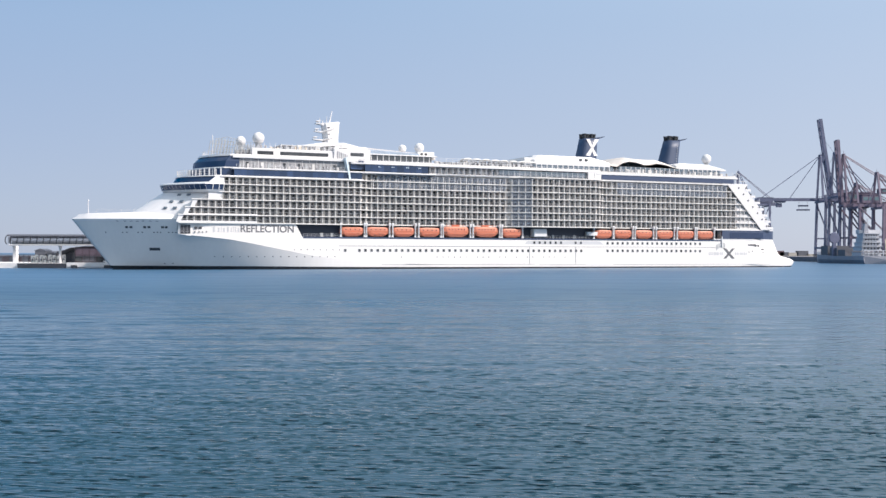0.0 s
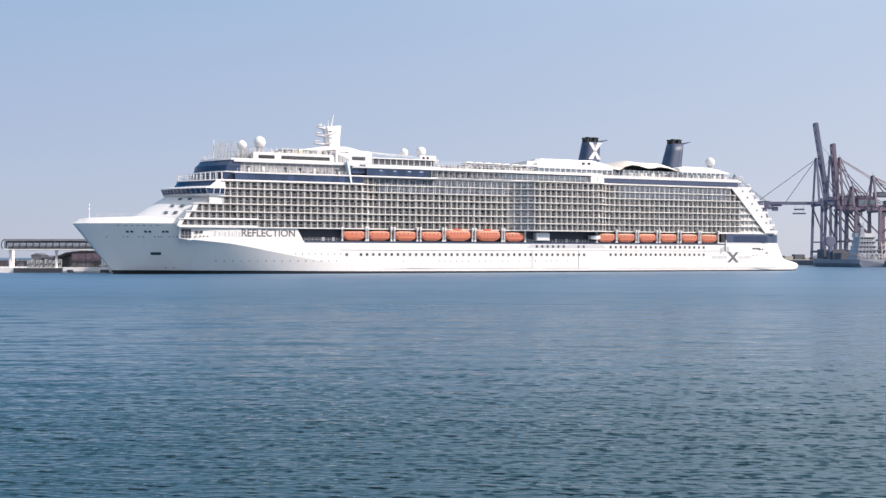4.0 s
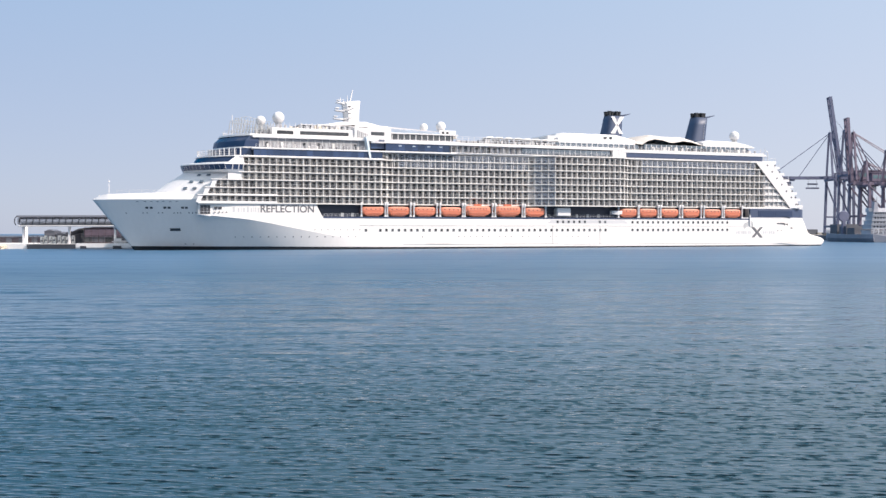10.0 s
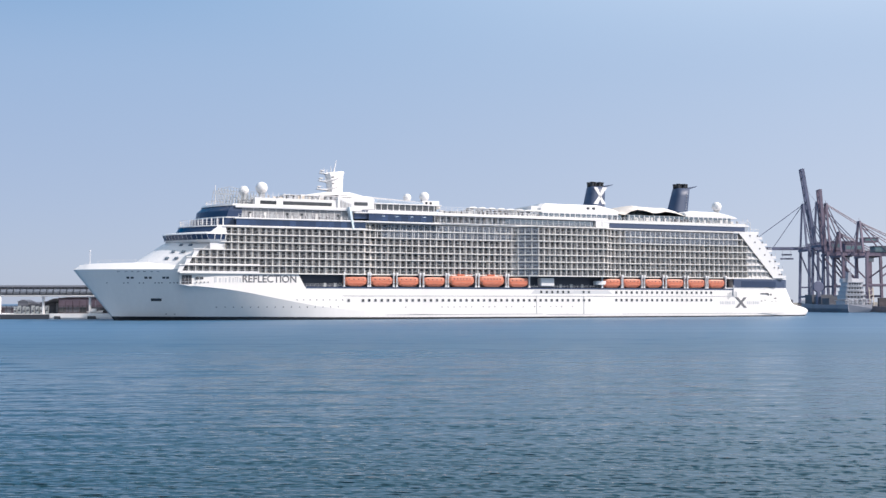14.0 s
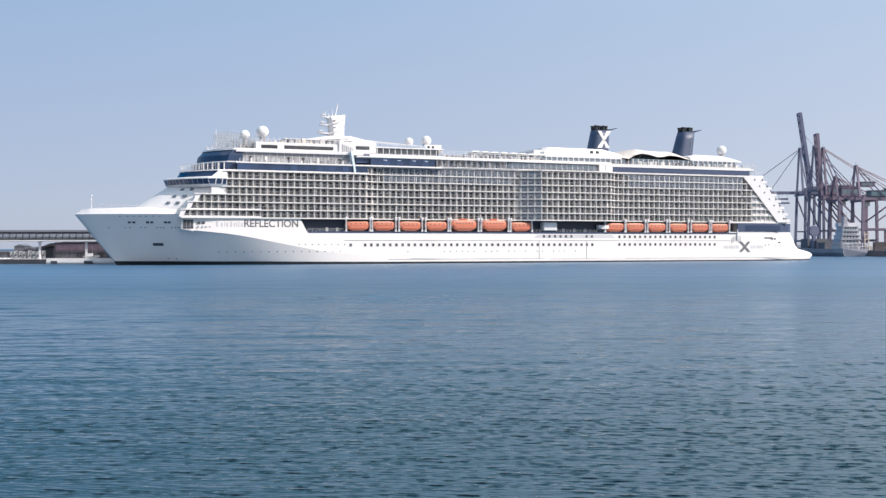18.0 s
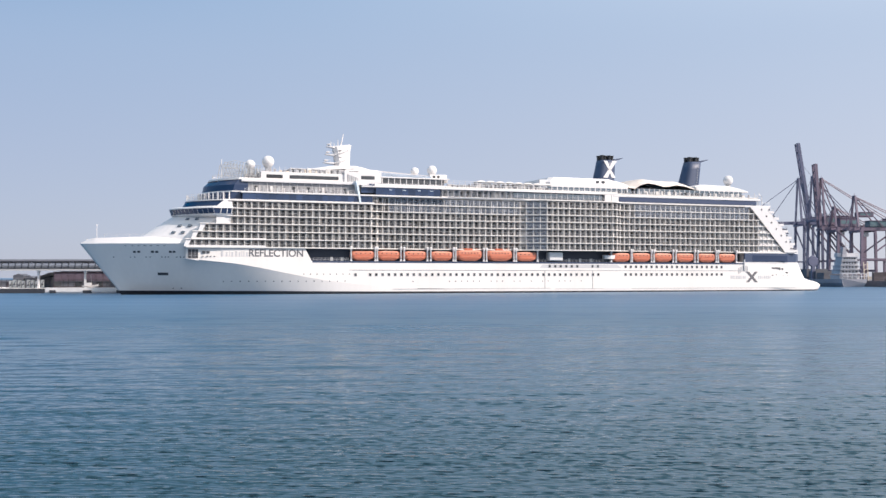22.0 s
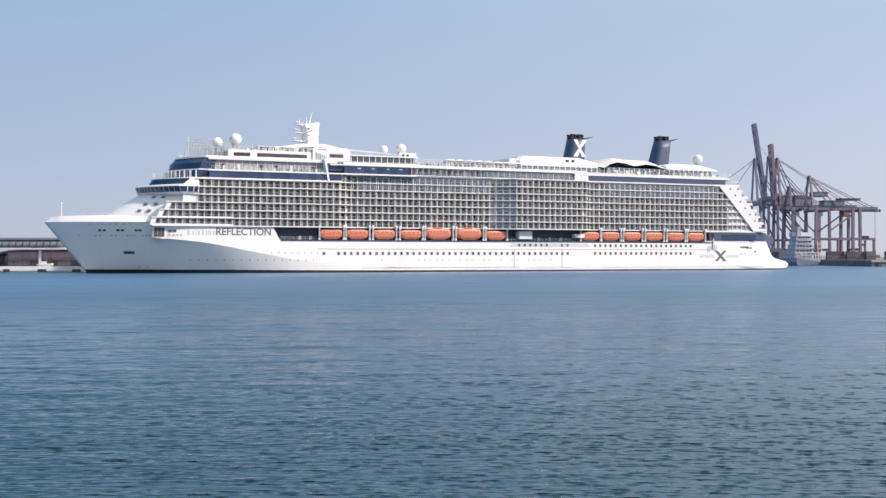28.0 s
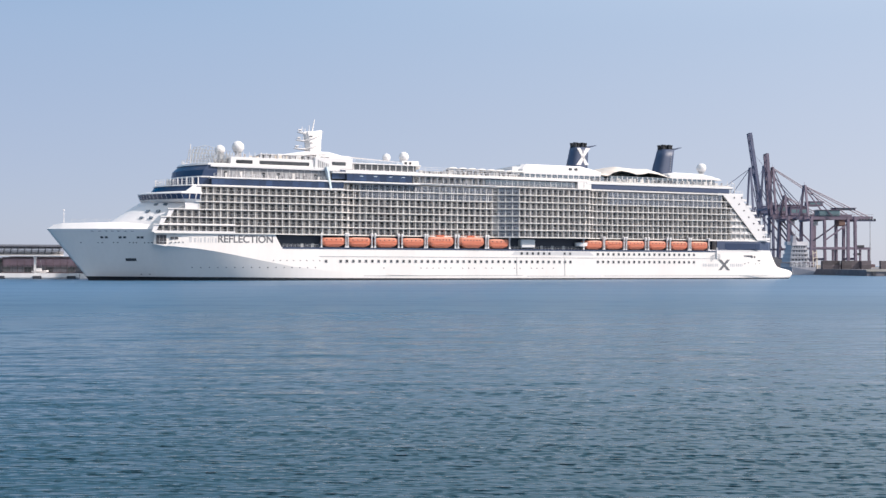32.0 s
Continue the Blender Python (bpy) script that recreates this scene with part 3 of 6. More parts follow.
    for z in (20.6, 21.0):
        for s in (8, 12, 16, 20):
            rod(bm, (s, -lerp(DECK_EDGE, s) + 2.2, z), (s + 4, -lerp(DECK_EDGE, s + 4) + 2.2, z), 0.04, 4)
    part("forecastle_rail", bm, WHITE, SHIP)


build_bow_details()


# front of the superstructure
def plan(nose, corner, half, n=16, power=1.7):
    """A rounded front seen from above: from the port corner over the nose to starboard."""
    pts = []
    for i in range(n + 1):
        k = -1 + 2 * i / n
        pts.append((nose + 1.2 + (corner - nose - 1.2) * abs(k) ** power, half * k))
    return pts


def front(name, levels, back, mat, label="", thick=None):
    """A solid with a rounded front: levels of (z, nose, corner, half)."""
    bm = bmesh.new()
    rings = []
    for z, nose, corner, half in levels:
        p = plan(nose, corner, half)
        rings.append([(x, y, z) for x, y in p] + [(back, half, z), (back, -half, z)])
    loft(bm, rings)
    return part(name, bm, mat, SHIP, label)


def build_front():
    front("front_wall", ((16.4, 15.5, 34.6, 16.9), (20.4, 20.0, 37.0, 16.9), (24.6, 26.0, 41.5, 16.9), (27.6, 30.6, 46.0, 17.4)), 50, WHITE, "white sloping front wall below the bridge")
    def on_front(k, z, w, h):
        """A window on the sloping front; k runs from -1 at port to 1 at starboard."""
        nose = lerp(((16.4, 15.5), (20.4, 20), (24.6, 26), (27.6, 30.6)), z)
        corner = lerp(((16.4, 34.6), (20.4, 37), (24.6, 41.5), (27.6, 46)), z)
        half = 17.6
        nose += 1.2
        x = nose + (corner - nose) * abs(k) ** 1.7
        x2 = nose + (corner - nose) * abs(k + 0.03) ** 1.7
        yaw = math.degrees(math.atan2(half * -0.03, x - x2)) if k < 0 else 90
        bm = bmesh.new()
        box(bm, -w / 2, w / 2, -0.12, 0.3, -h / 2, h / 2)
        o = part("front_window", bm, GREY_GLASS, SHIP)
        o.matrix_basis = pose(x, half * k, z, 0, 0, yaw) @ pose(0, 0, 0, -45)
    for k, z in ((-0.58, 26.5), (-0.74, 26.5), (-0.62, 24.1), (-0.78, 24.1), (-0.66, 21.7), (-0.8, 21.7)):
        on_front(k, z, 1.4, 0.9)
    # the bridge with its glass band and wings
    front("bridge_floor", ((27.3, 31.6, 45.0, 19.2), (28.2, 30.0, 43.5, 19.8)), 50.0, WHITE)
    front("bridge_glass", ((28.2, 30.3, 43.8, 19.5), (30.1, 29.6, 43.2, 19.9)), 49.8, BLUE_GLASS, "dark slanted bridge windows")
    for i in range(25):
        k = -1 + i / 12
        a = Vector((31.4 + 12.3 * abs(k) ** 1.7, 19.55 * k, 28.2))
        b = Vector((30.7 + 12.4 * abs(k) ** 1.7, 19.95 * k, 30.1))
        bm = bmesh.new()
        beam(bm, a, b, 0.07, 0.07)
        part("bridge_mullion", bm, RAIL, SHIP)
    for x in (46.0, 48.2, 49.8):
        bm = bmesh.new()
        beam(bm, (x - 0.2, -19.6, 28.2), (x, -19.95, 30.1), 0.22, 0.22)
        part("bridge_mullion", bm, WHITE, SHIP)
    front("bridge_roof", ((30.1, 29.3, 43.0, 20.1), (30.5, 29.5, 43.2, 20.0), (30.8, 30.5, 44.0, 19.4)), 50.2, WHITE, "white bridge roof")
    for side in (-1, 1):
        bm = bmesh.new()
        loft(bm, [[(x0, side * 17.2, z), (50.0, side * 17.2, z), (50.0, side * y, z), (x0, side * y, z)] for z, x0, y in ((30.8, 44.5, 19.6), (32.4, 46.5, 19.2), (33.2, 47.5, 18.9))])
        part("wing_house", bm, WHITE, SHIP)
    front("upper_front_base", ((30.8, 33.6, 45.6, 18.0), (31.1, 33.8, 45.8, 17.9)), 52, WHITE)
    front("upper_front_glass", ((31.1, 34.0, 46.0, 17.8), (33.1, 35.2, 47.0, 17.4)), 49, BLUE_GLASS, "dark blue curved lounge windows")
    front("upper_front_cap", ((33.1, 34.9, 46.8, 17.7), (33.5, 35.1, 47.0, 17.6)), 54, WHITE)
    bm = bmesh.new()
    pts = plan(35.6, 47.6, 17.4, 30)
    for i, (x, y) in enumerate(pts):
        rod(bm, (x, y, 33.5), (x, y, 35.7), 0.07, 5)
    for z in (34.1, 34.9, 35.7):
        for (x, y), (u, v) in zip(pts, pts[1:]):
            rod(bm, (x, y, z), (u, v, z), 0.05, 4)
    part("terrace_rail", bm, WHITE, SHIP)
    front("terrace_glass", ((33.5, 39.8, 49.4, 16.8), (36.2, 40.5, 50.0, 16.8)), 54, BLUE_GLASS, "dark windows behind the terrace rail")
    for i in range(17):
        k = -1 + i / 8
        bm = bmesh.new()
        x = 40.9 + 8.5 * abs(k) ** 1.7
        box(bm, x - 0.25, x + 0.1, 16.9 * k - 0.15, 16.9 * k + 0.15, 33.5, 36.2)
        part("window_post", bm, WHITE, SHIP)
    front("lounge_sill", ((36.2, 40.6, 50.2, 17.0), (36.6, 40.8, 50.4, 17.0)), 54.6, WHITE)
    front("lounge_glass", ((36.6, 41.2, 50.6, 16.9), (38.8, 41.6, 51.2, 16.8), (40.7, 43.6, 52.8, 16.4)), 56, BLUE_GLASS, "tall leaning blue lounge glass")
    front("lounge_roof", ((40.7, 43.2, 52.6, 16.6), (41.4, 43.6, 52.9, 16.5)), 63, WHITE)
    bm = bmesh.new()
    pts = plan(45.0, 53.5, 15.8, 20)
    for x, y in pts:
        rod(bm, (x, y, 41.5), (x, y, 43.2), 0.06, 5)
    for z in (42.1, 42.7, 43.2):
        for (x, y), (u, v) in zip(pts, pts[1:]):
            rod(bm, (x, y, z), (u, v, z), 0.05, 4)
    part("roof_rail", bm, WHITE, SHIP)


build_front()


# cabins with balconies
PITCH = 2.476
ROWS = (
    # floor, ceiling, first, last station
    (16.6, 19.35, 34.5, 290.0), (19.35, 22.1, 36.9, 287.0), (22.1, 24.88, 39.4, 284.6), (24.88, 27.65, 48.9, 282.0),
    (27.65, 30.4, 49.4, 279.4), (30.4, 33.15, 49.4, 276.8), (33.15, 36.2, 102.0, 274.0))


def build_cabins():
    def strip(s0, s1):
        xs = [s0] + [x for x in (101, 106, 164, 173, 204, 209) if s0 < x < s1] + [s1]
        return xs
    def band(bm, s0, s1, z0, z1, out, depth):
        """A band along the cabin front: proud by out, depth thick."""
        rings = []
        for s in strip(s0, s1):
            y = -B + facade(s)
            rings.append([(s, y - out, z0), (s, y - out, z1), (s, y - out + depth, z1), (s, y - out + depth, z0)])
        loft(bm, rings)
    for z0, z1, s0, s1 in ROWS:
        bm = bmesh.new()
        band(bm, s0 - 0.8, s1 + 0.8, z1 - 0.32, z1, 0.4, 2.5)
        part("deck_slab", bm, SLAB_EDGE, SHIP, "white deck edge")
        bm = bmesh.new()
        band(bm, s0, s1, z0, z1 - 0.38, -1.75, 1.5)
        part("cabin_wall", bm, CABIN, SHIP, "shaded beige cabin wall")
        bm = bmesh.new()
        band(bm, s0, s1, z0 + 1.08, z0 + 1.15, 0.03, 0.08)
        part("handrail", bm, STEEL, SHIP)
    bm = bmesh.new()
    band(bm, 34.0, 292.0, 16.2, 16.6, 0.1, 3.5)
    part("deck_slab", bm, SLAB, SHIP, "white deck edge")
    bm = bmesh.new()
    box(bm, 50, 284, -15.0, 18.3, 16.4, 36.0)
    part("accommodation_core", bm, WHITE, SHIP)
    bm = bmesh.new()
    box(bm, -0.06, 0.06, 0.2, 1.75, 0.0, 2.4)
    box(bm, -0.11, 0.11, 0.0, 0.2, 0.0, 2.4)
    div = part("balcony_divider", bm, DIVIDER, SHIP)
    bm = bmesh.new()
    box(bm, -0.95, -0.15, -0.08, 0.1, 0.0, 2.2, 1)
    box(bm, -0.1, 0.98, -0.04, 0.1, 0.0, 2.2, 0)
    door = part("balcony_door", bm, (DOOR_GLASS, CURTAIN), SHIP, "sliding glass door with a drawn curtain")
    bm = bmesh.new()
    box(bm, 0.07, PITCH - 0.07, -0.02, 0.02, 0.0, 1.06)
    pane = part("balustrade_pane", bm, RAIL_GLASS, SHIP, "greyish glass balustrade")
    bm = bmesh.new()
    for dx in (0.0, 0.65):
        box(bm, dx, dx + 0.5, 0, 0.5, 0.38, 0.46)
        box(bm, dx, dx + 0.5, 0.42, 0.5, 0.46, 0.95)
        for lx in (dx, dx + 0.44):
            box(bm, lx, lx + 0.06, 0, 0.06, 0, 0.38)
    bm_w = bmesh.new()
    box(bm_w, 0.1, PITCH - 0.1, -0.02, 0.02, 0.0, 2.3)
    box(bm_w, PITCH / 2 - 0.03, PITCH / 2 + 0.03, -0.03, 0.03, 0.0, 2.3)
    screen = part("balcony_screen", bm_w, SCREEN_GLASS, SHIP, "full-height bluish glass screen")
    chair = part("balcony_chair", bm, DARK, SHIP, "pair of dark balcony chairs")
    first = {"d": True, "o": True, "p": True, "c": True, "w": True}
    rest = {"d": bmesh.new(), "o": bmesh.new(), "p": bmesh.new(), "c": bmesh.new(), "w": bmesh.new()}
    rng = random.Random(4)
    def put(kind, ob, s, y, z, yaw, single):
        if single:
            if first[kind]:
                ob.matrix_basis = pose(s, y, z, 0, 0, yaw)
                first[kind] = False
            else:
                again(ob, s, y, z, None, yaw)
            return
        m = pose(s, y, z, 0, 0, yaw)
        b = rest[kind]
        vs = [b.verts.new(m @ v.co) for v in ob.data.vertices]
        for p in ob.data.polygons:
            b.faces.new([vs[i] for i in p.vertices]).material_index = p.material_index
    for z0, z1, s0, s1 in ROWS:
        n = int((s1 - s0) / PITCH)
        k0 = math.ceil((s0 - 49.4) / PITCH)
        for k in range(k0, k0 + n + 1):
            s = 49.4 + k * PITCH
            if s > s1:
                break
            y, y2 = -B + facade(s), -B + facade(s + PITCH)
            yaw = math.degrees(math.atan2(y2 - y, PITCH))
            single = 49 < s < 157
            put("d", div, s, y, z0, 0, single)
            if s + PITCH < s1:
                put("o", door, s + 1.24 + rng.uniform(-0.3, 0.3), y + 1.72, z0, yaw, single)
                # on the angled front at 163.5-173 the tinted glass also carries its bluish shade
                tall = (z0 > 30 and (107 < s < 163 or 213 < s < 270)) or 163.5 < s < 173
                if tall:
                    put("w", screen, s, y, z0 + 0.02, yaw, s < 173)
                else:
                    put("p", pane, s, y, z0 + 0.02, yaw, single)
                if rng.random() < 0.8:
                    put("c", chair, s + rng.uniform(0.8, 1.15), y + rng.uniform(0.25, 0.7), z0, yaw, single)
    for kind, name, mat in (("d", "balcony_divider_run", DIVIDER), ("o", "balcony_door_run", (DOOR_GLASS, CURTAIN)), ("p", "balustrade_run", RAIL_GLASS), ("c", "balcony_chair_run", DARK), ("w", "balcony_screen_run", SCREEN_GLASS)):
        o = part(name, rest[kind], mat, SHIP)
        o["kind"] = "stuff"
    # white corners where the rows begin, and the white field behind the bridge wing
    bm = bmesh.new()
    box(bm, 44.5, 49.4, -18.9, -15, 24.6, 28.3)
    loft(bm, [[(40.4, y, 22.1), (49.4, y, 22.1), (49.4, y, 24.9), (43.5, y, 24.9)] for y in (-16.8, -15)])
    part("wing_support", bm, WHITE, SHIP)
    for z, top, s0 in ((16.6, 19.1, 34.4), (19.35, 21.85, 36.9), (22.1, 24.6, 39.4)):
        bm = bmesh.new()
        loft(bm, [[(s0 - 1.2, v, z), (s0 + 0.2, v, z), (s0 + 1.5, v, top), (s0 - 0.3, v, top)] for v in (-19.16, -18.7)])
        part("row_end_plate", bm, WHITE, SHIP, "white slanting plate closing the balcony row")
    # white solid rail along the lowest rows forward
    for z, s0, s1 in ((16.6, 34.5, 62.0), (19.35, 36.9, 62.0)):
        bm = bmesh.new()
        band(bm, s0, s1, z - 0.1, z + 0.5 if z < 17 else z + 0.3, 0.08, 0.12)
        part("bulwark_rail", bm, WHITE, SHIP)
    # slender frames over the upper two rows amidships and aft
    for s0, s1 in ((107, 163), (213, 270)):
        s = s0
        while s < s1:
            bm = bmesh.new()
            y = -B + facade(s)
            pts = [(s, y - 0.12, 30.4), (s + 0.1, y - 0.1, 33.0), (s + 0.7, y + 0.3, 35.0), (s + 1.6, y + 0.9, 36.0)]
            for p, q in zip(pts, pts[1:]):
                beam(bm, p, q, 0.14, 0.14)
            part("arched_frame", bm, WHITE, SHIP)
            s += PITCH * 2


build_cabins()


def build_upper_decks():
    def slab(name, x0, x1, lat, z0, z1, mat, label=""):
        bm = bmesh.new()
        box(bm, x0, x1, -B + lat, B - lat, z0, z1)
        bmesh.ops.bevel(bm, geom=[e for e in bm.edges], offset=min(0.12, (z1 - z0) / 4), segments=1, affect="EDGES")
        return part(name, bm, mat, SHIP, label)
    def railing(x0, x1, lat, z, h=1.2, step=1.6, name="railing", mat=RAIL, rails=3):
        bm = bmesh.new()
        n = max(1, round((x1 - x0) / step))
        for i in range(n + 1):
            x = x0 + (x1 - x0) * i / n
            box(bm, x - 0.045, x + 0.045, -B + lat - 0.05, -B + lat + 0.05, z, z + h)
        for j in range(rails):
            zz = z + h * (j + 1) / rails
            box(bm, x0, x1, -B + lat - 0.04, -B + lat + 0.04, zz - 0.045, zz)
        return part(name, bm, mat, SHIP)
    # forward: blue band, white line, set-back windows behind a rail
    slab("band_sill", 50, 102.5, -0.65, 33.15, 33.45, WHITE)
    def panes(x0, x1, lat, z0, z1, n, label):
        """A band of separate dark blue panes with narrow joints before a dark backing."""
        slab("band_backing", x0, x1, lat + 0.12, z0, z1, DARK_NAVY)
        w = (x1 - x0) / n
        for i in range(n):
            bm = bmesh.new()
            box(bm, x0 + i * w + 0.04, x0 + (i + 1) * w - 0.04, -B + lat, -B + lat + 0.1, z0 + 0.03, z1 - 0.03)
            part("band_pane", bm, BLUE_PANE, SHIP, label)
    panes(53.6, 102.0, -0.4, 33.45, 35.75, 20, "dark blue glass pane of the long band")
    slab("band_cap", 53.0, 132.0, -0.7, 35.75, 36.35, WHITE, "white deck edge")
    slab("set_back_wall", 55.5, 98.0, 2.2, 36.35, 40.0, GREY_WALL, "grey wall set back behind the rail")
    for i in range(15):
        x = 57.5 + i * 2.75
        slab("wall_pier", x - 0.1, x + 0.1, 2.05, 36.35, 40.0, WHITE)
    for i in range(14):
        x = 58.5 + i * 2.75
        bm = bmesh.new()
        box(bm, x, x + 0.9, -B + 1.95, -B + 2.2, 36.4, 38.6)
        part("screen_panel", bm, (DARK_GLASS, STEEL, GREY_WALL, DIVIDER)[(i * 5) % 7 % 4], SHIP)
    railing(54.5, 95.0, 0.0, 36.35, 1.25, 1.3)
    slab("eave_band", 53.5, 101.0, 1.2, 39.95, 41.0, WHITE)
    slab("sports_house", 61.0, 93.0, 3.6, 41.0, 44.0, WHITE, "white deck house")
    for x0, x1 in ((63.0, 69.0), (71.5, 90.0)):
        slab("strip_window", x0, x1, 3.45, 41.7, 43.0, DARK_GLASS, "dark strip window")
    slab("stair_house", 92.0, 106.5, 3.0, 41.0, 45.0, WHITE)
    slab("strip_window", 98.5, 103.8, 2.85, 42.3, 43.6, DARK_GLASS, "dark strip window")
    railing(60, 94, 5.0, 44.0, 1.3, 1.7)
    for i in range(9):
        bm = bmesh.new()
        x = 74 + i * 2.4
        box(bm, x, x + 1.6, -B + 6.2, -B + 7.0, 44.0, 45.2 + 0.4 * (i % 3))
        part("deck_locker", bm, (STEEL, GREY_WALL, DIVIDER)[i % 3], SHIP)
    # pale glass lift shaft leaning on the side
    bm = bmesh.new()
    loft(bm, [[(x, y, z) for x, y in ((96.15 + d, -19.35), (96.85 + d, -19.35), (96.85 + d, -16), (96.15 + d, -16))] for z, d in ((33.2, 0.6), (41.3, -0.8))])
    part("lift_shaft", bm, CYAN_GLASS, SHIP, "pale blue glass lift shaft")
    bm = bmesh.new()
    for z in (34.6, 36.0, 37.4, 38.8, 40.2):
        d = 0.6 - 1.4 * (z - 33.2) / 8.1
        box(bm, 96.1 + d, 96.9 + d, -19.4, -19.3, z, z + 0.12)
    part("lift_rung", bm, RAIL, SHIP)
    # the long white roof that rises to the mast and falls aft
    bm = bmesh.new()
    rings = []
    for x, z, lat in ((77, 46.0, 11), (80, 46.3, 10.4), (88, 47.0, 10), (97, 47.5, 10), (103, 46.9, 9), (110, 46.3, 8), (122, 45.5, 7), (133, 44.7, 7), (135, 43.6, 7)):
        half = B - lat
        th = 0.7 if x < 103 else 1.1
        rings.append([(x, -half, z - th), (x, -half, z - 0.25), (x, -half * 0.6, z + 0.25), (x, half * 0.6, z + 0.25), (x, half, z - 0.25), (x, half, z - th)])
    loft(bm, rings)
    part("pool_roof", bm, WHITE, SHIP, "long curved white roof")
    slab("roof_house", 99, 133, 9.0, 43.0, 44.6, WHITE)
    slab("roof_house", 94, 107, 8.2, 43.0, 46.4, WHITE)
    # glazed shelter under the front of that roof, with its posts
    slab("shelter_window", 73.0, 99.0, 7.8, 44.0, 45.7, DARK_GLASS, "dark windows under the curved roof")
    for i in range(15):
        x = 73.2 + i * 1.82
        slab("shelter_post", x - 0.12, x + 0.12, 7.55, 44.0, 45.9 if i % 4 else 46.3, WHITE)
    slab("shelter_eave", 72.6, 99.2, 7.4, 45.7, 45.95, WHITE)
    for i in range(6):
        bm = bmesh.new()
        x = 93.2 + i * 0.75
        box(bm, x, x + 0.4, -B + 2.86, -B + 3.1, 41.2, 44.0 - 0.25 * i)
        part("louvre", bm, STEEL if i % 2 else GREY_WALL, SHIP)
    for i in range(9):
        bm = bmesh.new()
        x = 106.5 + i * 2.35
        loft(bm, [[(x, y, z), (x + 2.25, y, z), (x + 2.25, y + 0.1, z), (x, y + 0.1, z)] for y, z in ((-B + 4.6, 43.6), (-B + 6.4, 45.5 - 0.09 * i))])
        part("pool_pane", bm, POOL_GLASS, SHIP, "slanting pale blue glass of the pool hall")
    slab("funnel_base_wall", 127.0, 134.2, 6.0, 43.0, 45.4, WHITE)
    for x in (128.8, 130.6):
        slab("small_window", x - 0.5, x + 0.5, 5.85, 44.0, 44.9, DARK_GLASS)
    # amidships forward: second blue band
    panes(103.4, 129.3, 0.4, 36.5, 39.2, 10, "dark blue glass pane")
    panes(98.0, 103.4, 1.4, 37.2, 40.6, 2, "dark blue glass pane")
    for x in (108.5, 114.0, 120.0, 125.0):
        slab("band_lamp", x, x + 1.3, 0.25, 38.3, 38.5, CYAN_GLASS)
    slab("deck_edge", 98.0, 207.0, 0.1, 39.2, 39.75, WHITE, "white deck edge")
    slab("deck_edge", 130.0, 282.0, -0.4 + 0.9, 36.2, 36.6, WHITE)
    slab("deck_window", 106.0, 132.0, 3.5, 40.9, 43.2, DARK_GLASS, "long dark deck window behind white posts")
    slab("house_floor", 100.0, 134.0, 2.6, 39.75, 40.9, WHITE)
    for i in range(11):
        x = 107 + i * 2.4
        slab("window_post", x - 0.16, x + 0.16, 3.3, 40.9, 43.2, WHITE)
    slab("house_cap", 106.0, 134.0, 3.0, 43.15, 43.6, WHITE)
    railing(100, 206, 0.3, 39.75, 1.25, 1.9)
    # amidships: glazed promenade
    slab("promenade_wall", 129.5, 204.0, 2.6, 36.6, 39.2, CABIN)
    rng = random.Random(7)
    for i in range(30):
        x = 130.5 + i * 2.45
        bm = bmesh.new()
        box(bm, x, x + rng.uniform(1.2, 2.1), -B + 2.3, -B + 2.62, 36.7, 38.5 + rng.uniform(-0.2, 0.5))
        part("promenade_window", bm, rng.choice((DARK_GLASS, GREY_GLASS, GREY_GLASS, RAIL_GLASS, SLAB)), SHIP)
    for i in range(31):
        x = 130 + i * 2.45
        slab("promenade_post", x - 0.09, x + 0.09, 0.4, 36.6, 39.2, WHITE)
    railing(130, 206, 0.35, 36.6, 1.2, 2.45)
    slab("promenade_screen", 160.0, 200.0, 0.55, 36.7, 38.9, GREY_GLASS, "long grey windscreen")
    slab("white_pier", 201.0, 207.4, 0.2, 36.4, 39.4, WHITE)
    slab("pier_panel", 203.8, 204.2, 0.1, 36.8, 39.0, STEEL)
    # sun deck amidships: rows of pale parasols and seats behind the rail
    slab("sun_deck", 132, 208, 2.0, 39.75, 40.5, SLAB)
    for i in range(22):
        x = 133.5 + i * 2.0
        z = 40.5
        bm = bmesh.new()
        box(bm, x, x + 1.5, -B + 3.0, -B + 4.6, z, z + 0.9 + 0.5 * rng.random())
        part("deck_chair", bm, rng.choice((DARK, STEEL, STEEL, CABIN)), SHIP)
    # a row of shade cabanas with domed canvas tops
    for i in range(8):
        x, w = 146.5 + i * 4.1, 3.8
        y0, y1, z = -B + 4.8, -B + 9.0, 43.1 - 0.06 * i
        bm = bmesh.new()
        rings = []
        for k in range(7):
            u = k / 6
            h = 0.55 * (1 - (2 * u - 1) ** 4)
            rings.append([(x + w * u, y0, z), (x + w * u, y0 + 0.4, z + h), (x + w * u, y1 - 0.4, z + h), (x + w * u, y1, z)])
        loft(bm, rings)
        top = part("cabana_canopy", bm, SLAB, SHIP, "pale domed canvas cabana top")
        for px in (x + 0.1, x + w - 0.1):
            bm = bmesh.new()
            box(bm, px - 0.08, px + 0.08, y0, y0 + 0.16, 40.5, z)
            part("cabana_post", bm, RAIL, SHIP)
        bm = bmesh.new()
        box(bm, x + 0.1, x + w - 0.1, y1 - 0.2, y1 - 0.1, 40.5, z - 0.1)
        part("cabana_curtain", bm, (CABIN, STEEL, DIVIDER)[i % 3], SHIP)
        bm = bmesh.new()
